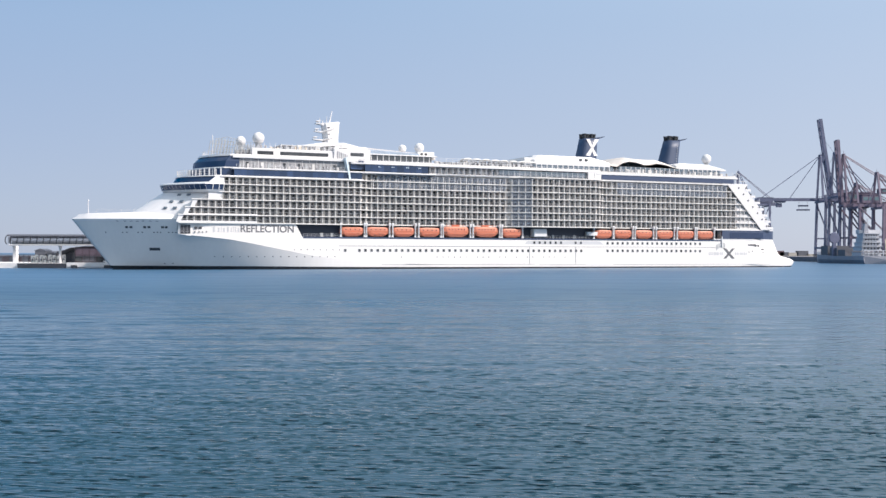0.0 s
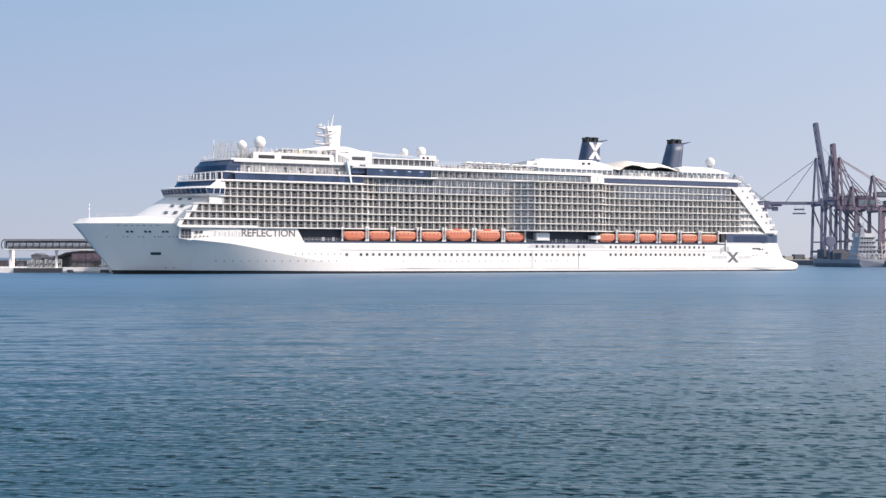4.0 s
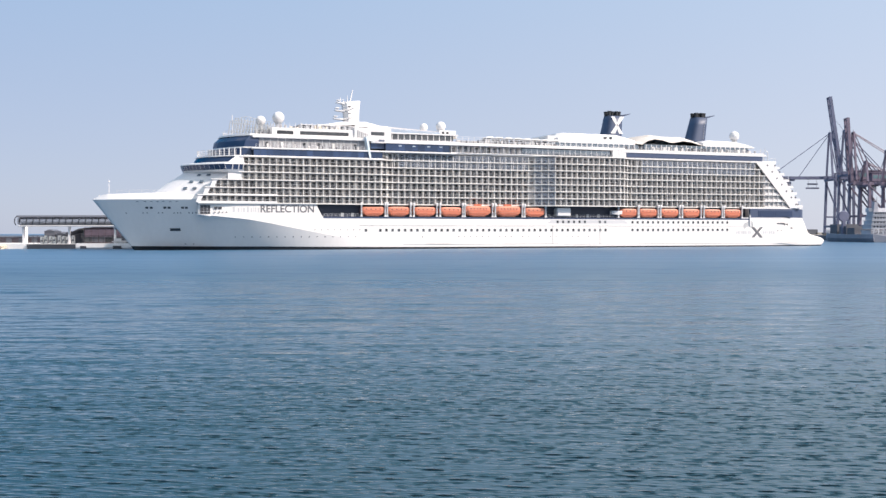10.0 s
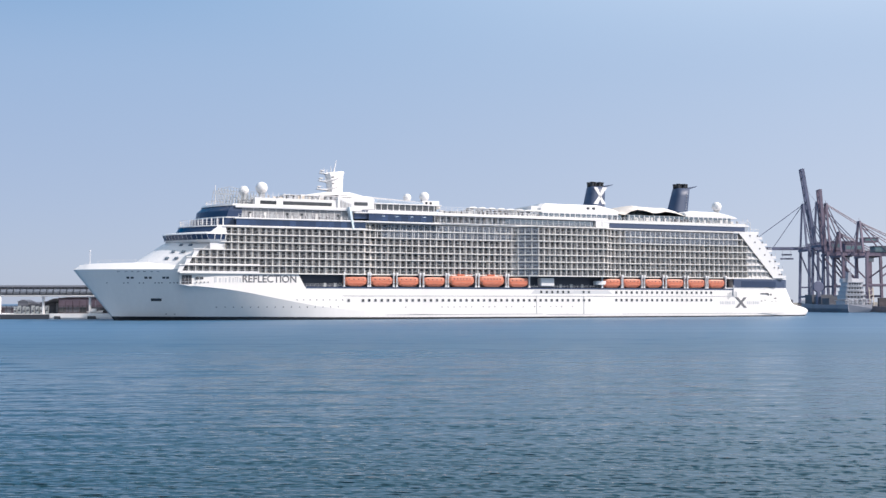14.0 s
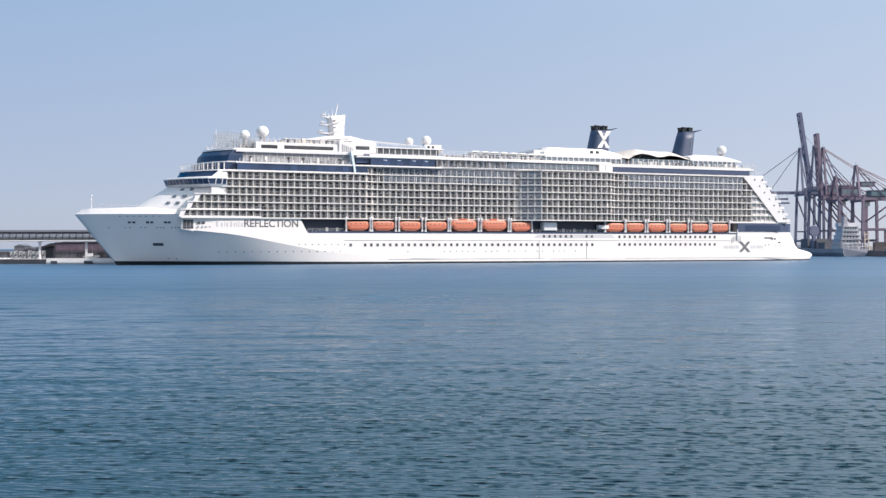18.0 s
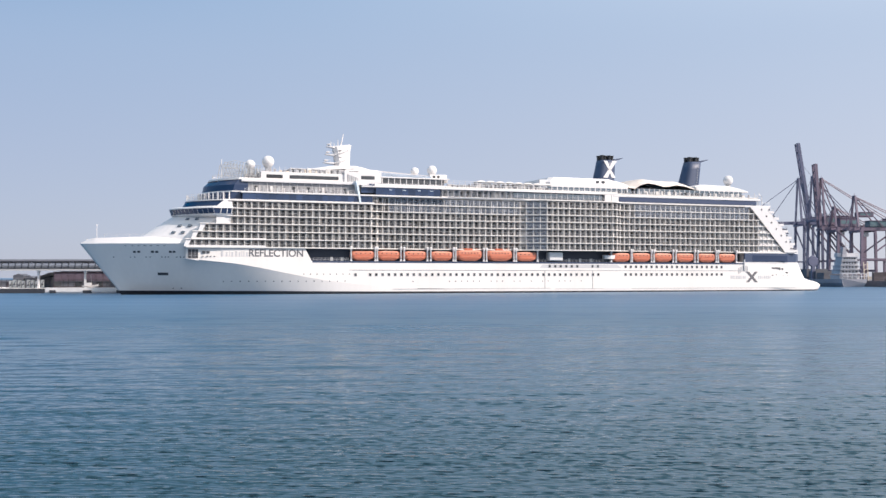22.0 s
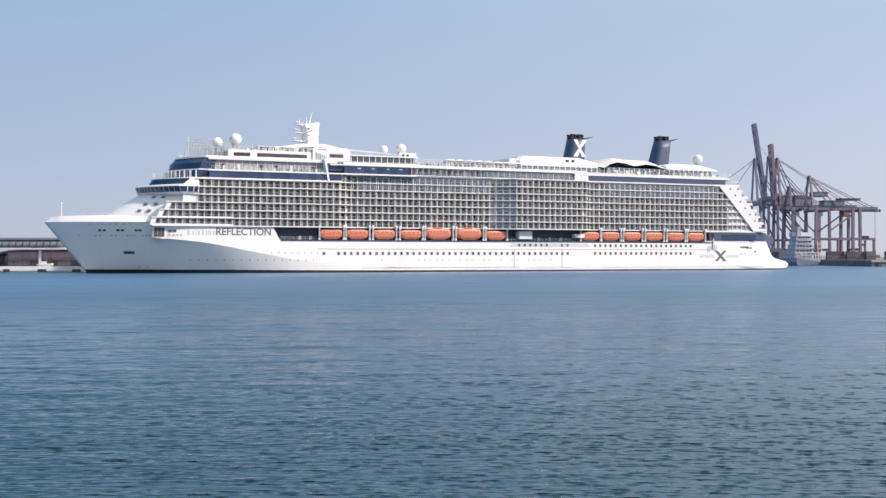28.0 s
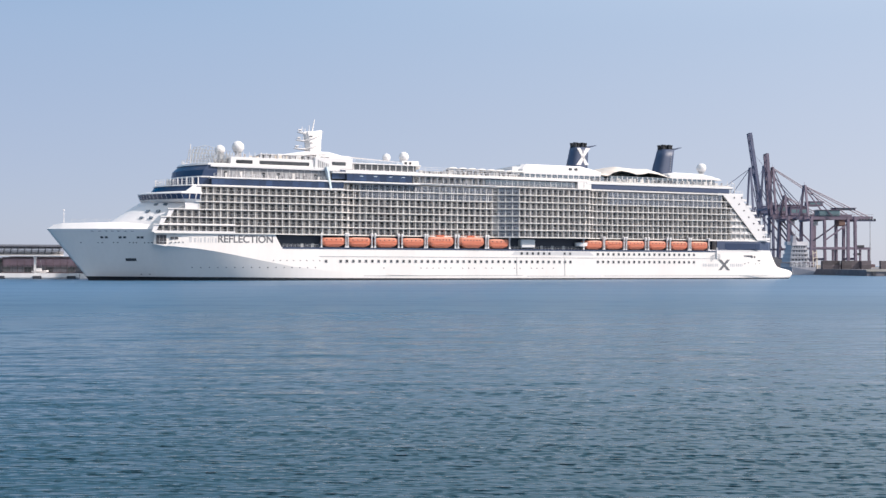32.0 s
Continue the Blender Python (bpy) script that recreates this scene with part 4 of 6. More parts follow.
        box(bm, x + 0.6, x + w - 0.6, y0 + 0.9, y0 + 2.2, 40.5, 41.0)
        box(bm, x + 0.6, x + w - 0.6, y0 + 2.0, y0 + 2.3, 41.0, 41.7)
        part("day_bed", bm, (DARK, STEEL)[i % 2], SHIP)
    # light double rail frame over the sun deck
    for i in range(18):
        x = 133 + i * 2.45
        bm = bmesh.new()
        box(bm, x - 0.06, x + 0.06, -B + 2.2, -B + 2.32, 40.5, 42.9)
        part("rail_frame_post", bm, RAIL, SHIP)
    for z in (41.4, 42.15, 42.85):
        bm = bmesh.new()
        box(bm, 133, 176, -B + 2.2, -B + 2.3, z - 0.05, z + 0.05)
        part("rail_frame_bar", bm, RAIL, SHIP)
    for i in range(26):
        x = 133.6 + i * 1.62 + rng.uniform(-0.3, 0.3)
        bm = bmesh.new()
        box(bm, x, x + rng.uniform(0.25, 0.6), -B + 2.7, -B + 3.1, 40.5, 41.3 + rng.uniform(0, 0.9))
        part("deck_fitting", bm, rng.choice((DARK, GREY_WALL, CABIN)), SHIP)
    for i in range(20):
        x = 208 + i * 3.4 + rng.uniform(-0.5, 0.5)
        bm = bmesh.new()
        box(bm, x, x + rng.uniform(0.3, 0.9), -B + 1.6, -B + 2.1, 40.0, 40.9 + rng.uniform(0, 0.8))
        part("deck_fitting", bm, rng.choice((DARK, GREY_WALL, CABIN)), SHIP)
    # posts and stowed gear below the edge of the long roof
    for i in range(16):
        x = 64 + i * 2.1
        bm = bmesh.new()
        box(bm, x - 0.07, x + 0.07, -B + 5.6, -B + 5.75, 44.0, 46.2)
        part("roof_post", bm, RAIL, SHIP)
    for i in range(22):
        x = 63 + i * 1.6 + rng.uniform(-0.4, 0.4)
        bm = bmesh.new()
        box(bm, x, x + rng.uniform(0.5, 1.2), -B + 6.0, -B + 6.6, 44.0, 44.7 + rng.uniform(0, 0.8))
        part("stowed_gear", bm, rng.choice((CABIN, GREY_WALL, STEEL, TAN)), SHIP)
    for i in range(16):
        x = 56 + i * 2.6 + rng.uniform(-0.3, 0.3)
        bm = bmesh.new()
        box(bm, x, x + rng.uniform(0.3, 0.8), -B + 0.9, -B + 1.4, 36.35, 37.2 + rng.uniform(0, 0.9))
        part("deck_fitting", bm, rng.choice((DARK, GREY_WALL, CABIN, STEEL)), SHIP)
    # white house before the first funnel
    def rounded_house(name, x0, x1, lat, z0, z1, slope, label=""):
        bm = bmesh.new()
        rings = []
        for z, k in ((z0, 0.0), (z0 + 0.5 * (z1 - z0), 0.02), (z1 - 0.4, slope * 0.8), (z1, slope)):
            a, b, half = x0 + k * 6, x1 - k * 26, B - lat - k * 2
            rings.append([(a, -half + 1.5, z), (a + 1.5, -half, z), (b - 2, -half, z), (b, -half + 2, z), (b, half - 2, z), (b - 2, half, z), (a + 1.5, half, z), (a, half - 1.5, z)])
        loft(bm, rings)
        return part(name, bm, WHITE, SHIP, label)
    slab("house_floor", 173, 216, 4.6, 40.4, 42.2, GREY_GLASS, "dark windows under the white house")
    for i in range(17):
        x = 174 + i * 2.5
        slab("window_post", x - 0.2, x + 0.2, 4.4, 40.4, 42.2, WHITE)
    rounded_house("white_house", 177, 216.5, 5.2, 42.2, 46.1, 0.35, "white rounded deck house below the forward funnel")
    slab("house_step", 174.5, 181, 6.5, 42.2, 45.0, WHITE)
    for x in (200.5, 203.2):
        slab("small_window", x - 0.7, x + 0.7, 5.0, 44.3, 45.3, DARK_GLASS)
    # aft: long blue band under a white edge
    slab("blue_band", 207.6, 276.0, 0.35, 36.5, 38.45, BAND_BLUE, "long navy blue band")
    slab("deck_edge", 205.0, 278.0, 0.1, 38.45, 39.3, WHITE, "white deck edge")
    slab("deck_edge", 270.0, 283.5, 0.4, 35.6, 36.6, WHITE)
    slab("aft_deck", 207, 277, 1.0, 39.3, 40.0, SLAB)
    railing(207, 277.5, 0.5, 39.3, 1.7, 1.6)
    slab("aft_house", 219, 272, 5.0, 40.0, 42.6, GREY_GLASS)
    for i in range(21):
        x = 220 + i * 2.5
        slab("window_post", x - 0.22, x + 0.22, 4.8, 40.0, 42.6, WHITE)
    for i in range(18):
        x = 221 + i * 2.9
        bm = bmesh.new()
        box(bm, x, x + 1.2, -B + 2.4, -B + 3.4, 40.0, 41.0 + 0.6 * rng.random())
        part("deck_chair", bm, rng.choice((DARK, STEEL, CABIN)), SHIP)
    bm = bmesh.new()
    rings = []
    for x, zt in ((249, 44.6), (252, 45.4), (266, 45.2), (272, 44.2), (276, 43.3)):
        rings.append([(x, -12.8, 42.6), (x, -12.8, zt - 0.6), (x, -11.5, zt), (x, 11.5, zt), (x, 12.8, zt - 0.6), (x, 12.8, 42.6)])
    loft(bm, rings)
    part("aft_roof", bm, WHITE, SHIP, "low white roof aft")
    # sail-like canopy between the funnels
    bm = bmesh.new()
    grid = []
    for i in range(49):
        x = 215.5 + 34.5 * i / 48
        top = lerp(((215.5, 43.3), (219, 45.0), (224, 47.2), (230, 46.7), (236, 46.6), (240, 46.7), (244, 45.9), (250, 43.4)), x)
        edge = lerp(((215.5, 42.9), (218.5, 42.6), (221, 44.2), (224.5, 45.0), (228, 44.7), (232.5, 43.7), (235, 43.9), (238.5, 44.6), (243, 44.2), (247, 43.2), (250, 42.8)), x)
        row = [(x, -13.2, edge), (x, -11.6, edge + (top - edge) * 0.55), (x, -9.0, top - 0.15), (x, -6.0, top), (x, 6.0, top), (x, 9.0, top - 0.15), (x, 13.2, edge)]
        grid.append([bm.verts.new(p) for p in row])
    for a, b in zip(grid, grid[1:]):
        for j in range(6):
            bm.faces.new((a[j], a[j + 1], b[j + 1], b[j]))
    bmesh.ops.recalc_face_normals(bm, faces=bm.faces[:])
    bmesh.ops.solidify(bm, geom=bm.faces[:], thickness=0.12)
    part("canopy", bm, CANVAS, SHIP, "cream fabric canopy with scalloped edges")
    # added wall that stands for the shade below the canopy's edge
    slab("canopy_bar", 220.5, 247.5, 7.4, 40.0, 43.0, GREY_WALL, "wall added for the dark under the canopy")
    for x in (218.5, 226, 232.5, 240, 248):
        for y, z, r in ((-12.6, 42.9, 0.12), (0, 46, 0.2)):
            bm = bmesh.new()
            rod(bm, (x, y, 40), (x, y, z), r, 6)
            part("canopy_post", bm, WHITE, SHIP)


build_upper_decks()


def build_dome_platform():
    """Pipe frames and platforms round the forward radar domes."""
    for y in (-14.5, -11.0):
        for i in range(6):
            x = 55.5 + i * 1.7
            bm = bmesh.new()
            rod(bm, (x, y, 41.3), (x, y, 44.4 + 0.4 * (i % 2)), 0.09, 5)
            part("platform_post", bm, STEEL, SHIP)
        for z in (42.4, 43.4, 44.4):
            bm = bmesh.new()
            rod(bm, (55.5, y, z), (64.0, y, z), 0.07, 5)
            part("platform_rail", bm, STEEL, SHIP)
        for i in range(5):
            bm = bmesh.new()
            rod(bm, (55.5 + i * 1.7, y, 41.4), (57.2 + i * 1.7, y, 43.4), 0.06, 4)
            part("platform_brace", bm, DARK, SHIP)
    for x, w in ((57.0, 1.2), (60.2, 1.6), (62.4, 0.9)):
        bm = bmesh.new()
        box(bm, x, x + w, -13.6, -12.2, 41.3, 42.6)
        part("equipment_box", bm, GREY_WALL, SHIP)


build_dome_platform()


def build_domes():
    def dome(x, lat, z, r, foot):
        bm = bmesh.new()
        bmesh.ops.create_uvsphere(bm, u_segments=24, v_segments=14, radius=r)
        bmesh.ops.translate(bm, verts=bm.verts, vec=(x, -B + lat, z))
        d = part("radar_dome", bm, WHITE, SHIP, "white radar dome", smooth=True)
        bm = bmesh.new()
        rod(bm, (x, -B + lat, foot), (x, -B + lat, z - r * 0.75), r * 0.4, 12, r * 0.55)
        rod(bm, (x, -B + lat, z - r * 0.8), (x, -B + lat, z - r * 0.62), r * 0.72, 16)
        part("dome_pedestal", bm, STEEL, d)
    dome(58.8, 12.2, 47.1, 1.85, 41.5)
    dome(65.1, 10.8, 48.3, 2.25, 43.5)
    dome(123.0, 12.0, 46.9, 1.6, 45.0)
    dome(130.2, 12.0, 47.5, 1.95, 45.2)
    dome(269.7, 11.7, 48.2, 2.15, 44.5)
    # open steel frame round the forward domes
    for j, lat in enumerate((6.0, 16.0)):
        bm = bmesh.new()
        for i in range(14):
            x = 48.0 + i * 1.1
            rod(bm, (x - 0.5, -B + lat, 41.5), (x + 0.5 if i < 7 else x, -B + lat, 47.2 if i < 7 else 45.8), 0.13, 6)
        for z in (43.2, 44.9, 46.2):
            rod(bm, (48, -B + lat, z), (62, -B + lat, z), 0.08, 5)
        rod(bm, (48.3, -B + lat, 46.8), (52.5, -B + lat, 47.8), 0.1, 5)
        rod(bm, (52.5, -B + lat, 47.8), (58.0, -B + lat, 46.6), 0.08, 5)
        part("screen_frame", bm, STEEL, SHIP, "grey open steel frame")
    bm = bmesh.new()
    rod(bm, (47.4, -B + 7, 41.4), (47.4, -B + 7, 48.2), 0.16, 6)
    part("signal_pole", bm, WHITE, SHIP)
    bm = bmesh.new()
    for i in range(6):
        x = 56 + i * 2.2
        box(bm, x, x + 1.0, -B + 7.5, -B + 9.0, 41.5, 43.2 + 0.5 * (i % 3))
    part("vent_box", bm, CABIN, SHIP)


build_domes()


def build_mast():
    bm = bmesh.new()
    rings = []
    for z0, z1, x0, x1, w in ((47.4, 47.4, 92.6, 98.3, 2.5), (50.4, 50.4, 92.5, 98.3, 2.3), (52.8, 52.8, 92.2, 98.45, 2.2), (54.8, 55.0, 91.9, 98.65, 2.1),
                              (55.8, 56.5, 91.6, 98.8, 2.0), (56.0, 56.9, 91.9, 98.6, 1.7)):
        zs = (z0, z0 + 0.15 * (z1 - z0), z0 + 0.85 * (z1 - z0), z1)
        rings.append([(x0, -w * 0.4, zs[0]), (x0 + 1.3, -w, zs[1]), (x1 - 0.9, -w, zs[2]), (x1, -w * 0.5, zs[3]), (x1, w * 0.5, zs[3]), (x1 - 0.9, w, zs[2]), (x0 + 1.3, w, zs[1]), (x0, w * 0.4, zs[0])])
    loft(bm, rings)
    mast = part("mast", bm, WHITE, SHIP, "white raked radar mast with swept arms")
    for z, x, foot in ((49.7, 88.2, 92.8), (52.9, 88.9, 92.5), (55.9, 89.4, 92.3)):
        # narrow platform that thickens into the trunk
        bm = bmesh.new()
        loft(bm, [[(u, -h, v - k), (u, h, v - k), (u, h, v), (u, -h, v)] for u, v, h, k in ((x, z + 0.1, 1.2, 0.22), (x + 1.6, z - 0.05, 1.5, 0.3), (foot - 0.8, z + 0.05, 1.6, 0.55), (foot + 0.6, z + 0.3, 1.4, 1.0))])
        part("mast_arm", bm, WHITE, mast)
        bm = bmesh.new()
        rod(bm, (x + 0.9, 0, z), (x + 0.9, 0, z + 0.75), 0.16, 6)
        box(bm, x + 0.3, x + 1.5, -1.3, 1.3, z + 0.7, z + 0.95)
        part("radar_scanner", bm, WHITE, mast)
        bm = bmesh.new()
        for i in range(3):
            rod(bm, (x + 0.1 + 1.2 * i, -1.2, z - 0.1), (x + 0.1 + 1.2 * i, -1.2, z + 1.0), 0.05, 4)
        rod(bm, (x + 0.1, -1.2, z + 1.0), (x + 2.5, -1.2, z + 1.0), 0.05, 4)
        part("arm_rail", bm, WHITE, mast)
        if z > 55:
            continue
        # swept ledge that carries the line of the arm up across the trunk
        bm = bmesh.new()
        loft(bm, [[(u, -h, v - 0.3), (u, -1.6, v - 0.5), (u, -1.6, v + 0.1), (u, -h, v + 0.1)] for u, v, h in ((foot - 0.6, z + 0.05, 1.75), (foot + 1.4, z + 0.45, 2.75), (foot + 3.2, z + 1.2, 2.75), (foot + 5.0, z + 2.2, 2.4))])
        part("mast_fin", bm, WHITE, mast)
    bm = bmesh.new()
    rod(bm, (95.0, 0, 56.3), (96.1, 0, 61.1), 0.34, 6, 0.15)
    rod(bm, (93.9, 0, 56.0), (93.9, 0, 58.9), 0.2, 5, 0.1)
    rod(bm, (91.2, 0, 55.9), (91.1, 0, 58.0), 0.12, 5)
    rod(bm, (92.4, 0, 56.0), (92.4, 0, 57.3), 0.1, 5)
    rod(bm, (98.2, -1, 56.2), (99.2, -1, 56.4), 0.12, 5)
    part("mast_pole", bm, WHITE, mast)
    bm = bmesh.new()
    for z in (51.6, 54.2):
        box(bm, 93.6, 94.6, -2.4, -2.0, z, z + 0.22)
    part("vent_slot", bm, DARK, mast)
    bm = bmesh.new()
    rings = []
    for x, z in ((82, 46.7), (91, 48.2), (100, 48.4), (107, 46.9)):
        rings.append([(x, -5, z - 1.2), (x, -4, z), (x, 4, z), (x, 5, z - 1.2)])
    loft(bm, rings)
    part("mast_foot", bm, WHITE, mast)


build_mast()


def build_funnels():
    def funnel(x0, x1, u0, u1, zb, zt, emblem):
        bm = bmesh.new()
        rings = []
        for k in (0, 0.1, 0.35, 0.7, 1.0):
            z = zb + (zt - zb) * k
            a, b, w = x0 + (u0 - x0) * k, x1 + (u1 - x1) * k, 4.2 - 0.9 * k
            ring = []
            for i in range(20):
                t = 2 * math.pi * i / 20
                c, s = math.cos(t), math.sin(t)
                ring.append(((a + b) / 2 + (b - a) / 2 * math.copysign(abs(c) ** 0.55, c), w * math.copysign(abs(s) ** 0.55, s), z))
            rings.append(ring)
        loft(bm, rings)
        f = part("funnel", bm, NAVY, SHIP, "navy blue funnel with a white crossed emblem" if emblem else "plain navy blue funnel", smooth=True)
        for i in range(4):
            bm = bmesh.new()
            x = u0 + 0.9 + (u1 - u0 - 1.8) * i / 3
            lathe(bm, ((0.75, -0.6), (0.75, 1.5), (0.9, 1.6), (0.9, 2.1), (0.7, 2.1), (0.7, 1.4)), 12, (x, -1.2 + 0.8 * (i % 2), zt))
            lathe(bm, ((0.75, -0.6), (0.75, 1.5), (0.9, 1.6), (0.9, 2.1), (0.7, 2.1), (0.7, 1.4)), 12, (x, 1.6, zt))
            part("exhaust_pipe", bm, BOOT, f)
        bm = bmesh.new()
        loft(bm, [[(u1 - 1.0, y, zt - 0.4), (u1 + 3.4, y, zt + 1.0), (u1 + 3.4, y, zt + 1.25), (u1 - 1.0, y, zt + 0.5)] for y in (-2.6, 2.6)])
        part("funnel_wing", bm, NAVY, f)
        bm = bmesh.new()
        for i in range(7):
            z = zb + 2.0 + i * 1.1
            if z < zt - 0.5:
                k = (z - zb) / (zt - zb)
                xb = x1 + (u1 - x1) * k
                box(bm, xb - 2.3, xb - 2.0, -4.35 + 0.9 * k, -3.9 + 0.9 * k, z, z + 0.4)
        if not emblem:
            part("ladder", bm, STEEL, f)
        else:
            bm.free()
            for (xa, za), (xb, zz), w in (((x0 + 3.0, zb + 2.1), (u1 - 1.1, zt - 0.3), 1.1), ((x0 + 3.4, zt - 0.4), (x1 - 1.2, zb + 2.1), 0.9)):
                bm = bmesh.new()
                ya, yb = -4.25 + 0.9 * (za - zb) / (zt - zb) - 0.02, -4.25 + 0.9 * (zz - zb) / (zt - zb) - 0.02
                loft(bm, [[(xa - w, ya, za), (xa + w, ya, za), (xa + w, ya + 0.12, za), (xa - w, ya + 0.12, za)], [((xa + xb) / 2 - w * 0.55, (ya + yb) / 2, (za + zz) / 2), ((xa + xb) / 2 + w * 0.55, (ya + yb) / 2, (za + zz) / 2), ((xa + xb) / 2 + w * 0.55, (ya + yb) / 2 + 0.12, (za + zz) / 2), ((xa + xb) / 2 - w * 0.55, (ya + yb) / 2 + 0.12, (za + zz) / 2)],
                     [(xb - w, yb, zz), (xb + w, yb, zz), (xb + w, yb + 0.12, zz), (xb - w, yb + 0.12, zz)]])
                part("emblem_stroke", bm, WHITE, f, "white emblem stroke")
    funnel(206.6, 214.8, 208.6, 215.6, 45.6, 55.3, True)
    funnel(249.4, 257.2, 252.6, 259.0, 44.8, 56.3, False)


build_funnels()


def build_stern():
    # white sloping side walls that close the balcony rows aft
    for side in (-1, 1):
        bm = bmesh.new()
        edge = ((16.4, 290.6, 296.5), (19.35, 288.0, 295.0), (22.1, 285.4, 293.2), (24.88, 282.8, 291.2), (27.65, 280.2, 289.0), (30.4, 277.6, 286.4), (33.15, 275.0, 283.8), (35.8, 272.4, 282.6))
        rings = []
        for z, a, b in edge:
            y = side * (B - 0.35)
            rings.append([(a, y, z), (b, y, z), (b, y - side * 0.7, z), (a, y - side * 0.7, z)])
        loft(bm, rings)
        wall = part("stern_wing_wall", bm, WHITE, SHIP, "white sloping wing wall at the stern")
        if side < 0:
            bm = bmesh.new()
            loft(bm, [[(a - 0.12, y, z), (a + 0.3, y, z), (a + 0.3, y + 0.4, z), (a - 0.12, y + 0.4, z)] for z, a, b in edge for y in (-18.22,)])
            part("wing_seam", bm, DARK, wall, "dark sloping seam")
            for z, a, b in edge[:-1]:
                bm = bmesh.new()
                loft(bm, [[(b - 1.2, y, z + 0.2), (b + 1.5, y, z + 0.2), (b + 1.3, y, z + 1.25), (b - 1.6, y, z + 1.25)] for y in (-18.2, -15.5)])
                part("terrace_parapet", bm, WHITE, wall)
                bm = bmesh.new()
                rod(bm, (b + 1.2, -18.0, z + 1.25), (b + 1.2, -18.0, z + 2.7), 0.09, 5)
                rod(bm, (b - 0.6, -18.0, z + 1.9), (b + 1.2, -18.0, z + 1.9), 0.05, 4)
                part("terrace_post", bm, RAIL, wall)
                for x in (a + 3.6, b - 1.2):
                    bm = bmesh.new()
                    lathe(bm, ((0.35, -0.1), (0.35, 0.1)), 10)
                    bmesh.ops.rotate(bm, verts=bm.verts, matrix=Matrix.Rotation(radians(90), 3, "X"))
                    bmesh.ops.translate(bm, verts=bm.verts, vec=(x, -18.2, z + 1.7))
                    part("round_opening", bm, DARK, wall)
    # stepped terraces across the stern
    for i, z in enumerate((16.4, 19.35, 22.1, 24.88, 27.65, 30.4, 33.15)):
        bm = bmesh.new()
        end = 300.0 - i * 2.55
        pts = [(-17.6, end - 3.6), (-15, end - 1.2), (-8, end), (8, end), (15, end - 1.2), (17.6, end - 3.6)]
        loft(bm, [[(278, -17.6, zz)] + [(x, y, zz) for y, x in pts] + [(278, 17.6, zz)] for zz in (z, z + 0.9)])
        part("stern_terrace", bm, WHITE, SHIP)
    for i, z in enumerate((17.3, 20.25, 23.0, 25.78, 28.5, 31.3)):
        bm = bmesh.new()
        end = 297.5 - i * 2.55
        loft(bm, [[(278, -17.0, zz), (end - 3.0, -17.0, zz), (end, -8, zz), (end, 8, zz), (end - 3.0, 17, zz), (278, 17, zz)] for zz in (z, z + 2.0)])
        part("stern_cabin_block", bm, CABIN, SHIP)
    bm = bmesh.new()
    for y in (-17.9, -15):
        rod(bm, (279, y, 36.6), (279, y, 40.8), 0.16, 6)
        rod(bm, (277.5, y, 36.6), (277.5, y, 42.3), 0.12, 6)
    rod(bm, (277.5, -17.9, 41.5), (279, -17.9, 40.5), 0.12, 5)
    for x in (281, 282.5, 283.5):
        rod(bm, (x, -17.6, 36.6), (x, -17.6, 37.8), 0.06, 5)
    rod(bm, (279, -17.6, 37.8), (283.5, -17.6, 37.8), 0.06, 5)
    part("stern_post_frame", bm, WHITE, SHIP)
    # blue glazed band round the stern at boat deck height
    st = (269.3, 276, 285, 290, 293, 296, 299, 301, 303)
    bm = bmesh.new()
    loft(bm, [[(s, -lerp(DECK_EDGE, s) - 0.04, 11.8), (s, -lerp(DECK_EDGE, s) - 0.04, 15.9), (s, -lerp(DECK_EDGE, s) + 0.6, 15.9), (s, -lerp(DECK_EDGE, s) + 0.6, 11.8)] for s in st])
    blue = part("stern_blue_band", bm, NAVY, SHIP, "navy blue band at the stern")
    for i in range(16):
        x = 273.5 + i * 1.15
        bm = bmesh.new()
        box(bm, x, x + 1.08, -18.66, -18.5, 12.5, 15.0)
        part("band_window", bm, BLUE_GLASS, blue)
    for z in (11.7, 15.95):
        bm = bmesh.new()
        loft(bm, [[(s, -lerp(DECK_EDGE, s) - 0.1, z), (s, -lerp(DECK_EDGE, s) - 0.1, z + 0.4), (s, -lerp(DECK_EDGE, s) + 1.5, z + 0.4), (s, -lerp(DECK_EDGE, s) + 1.5, z)] for s in (265,) + st])
        part("stern_edge", bm, WHITE, SHIP)
    bm = bmesh.new()
    loft(bm, [[(270, -17, z), (296, -15.5, z), (303, -8, z), (305, 0, z), (303, 8, z), (296, 15.5, z), (270, 17, z)] for z in (11.5, 16.3)])
    part("stern_core", bm, WHITE, SHIP)
    # small fittings on the counter
    for x, z, w, h in ((288.0, 9.2, 0.8, 0.8), (289.5, 9.2, 0.8, 0.8), (292.0, 7.6, 1.5, 0.5), (294.5, 8.0, 1.0, 0.5), (284, 6.4, 0.4, 0.4), (286, 6.7, 0.4, 0.4), (290, 6.2, 0.4, 0.3), (292.5, 6.3, 0.5, 0.3), (295.0, 6.3, 0.4, 0.3)):
        y = -flare(x, z)
        bm = bmesh.new()
        box(bm, x - w / 2, x + w / 2, y - 0.12, y + 1.0, z - h / 2, z + h / 2)
        part("stern_fairlead", bm, DARK, SHIP)
    for i in range(6):
        x = 283.6 + i * 0.75
        bm = bmesh.new()
        box(bm, x, x + 0.5, -18.62, -18.0, 9.3, 9.9)
        part("port_of_registry_bar", bm, LETTER, SHIP)


build_stern()


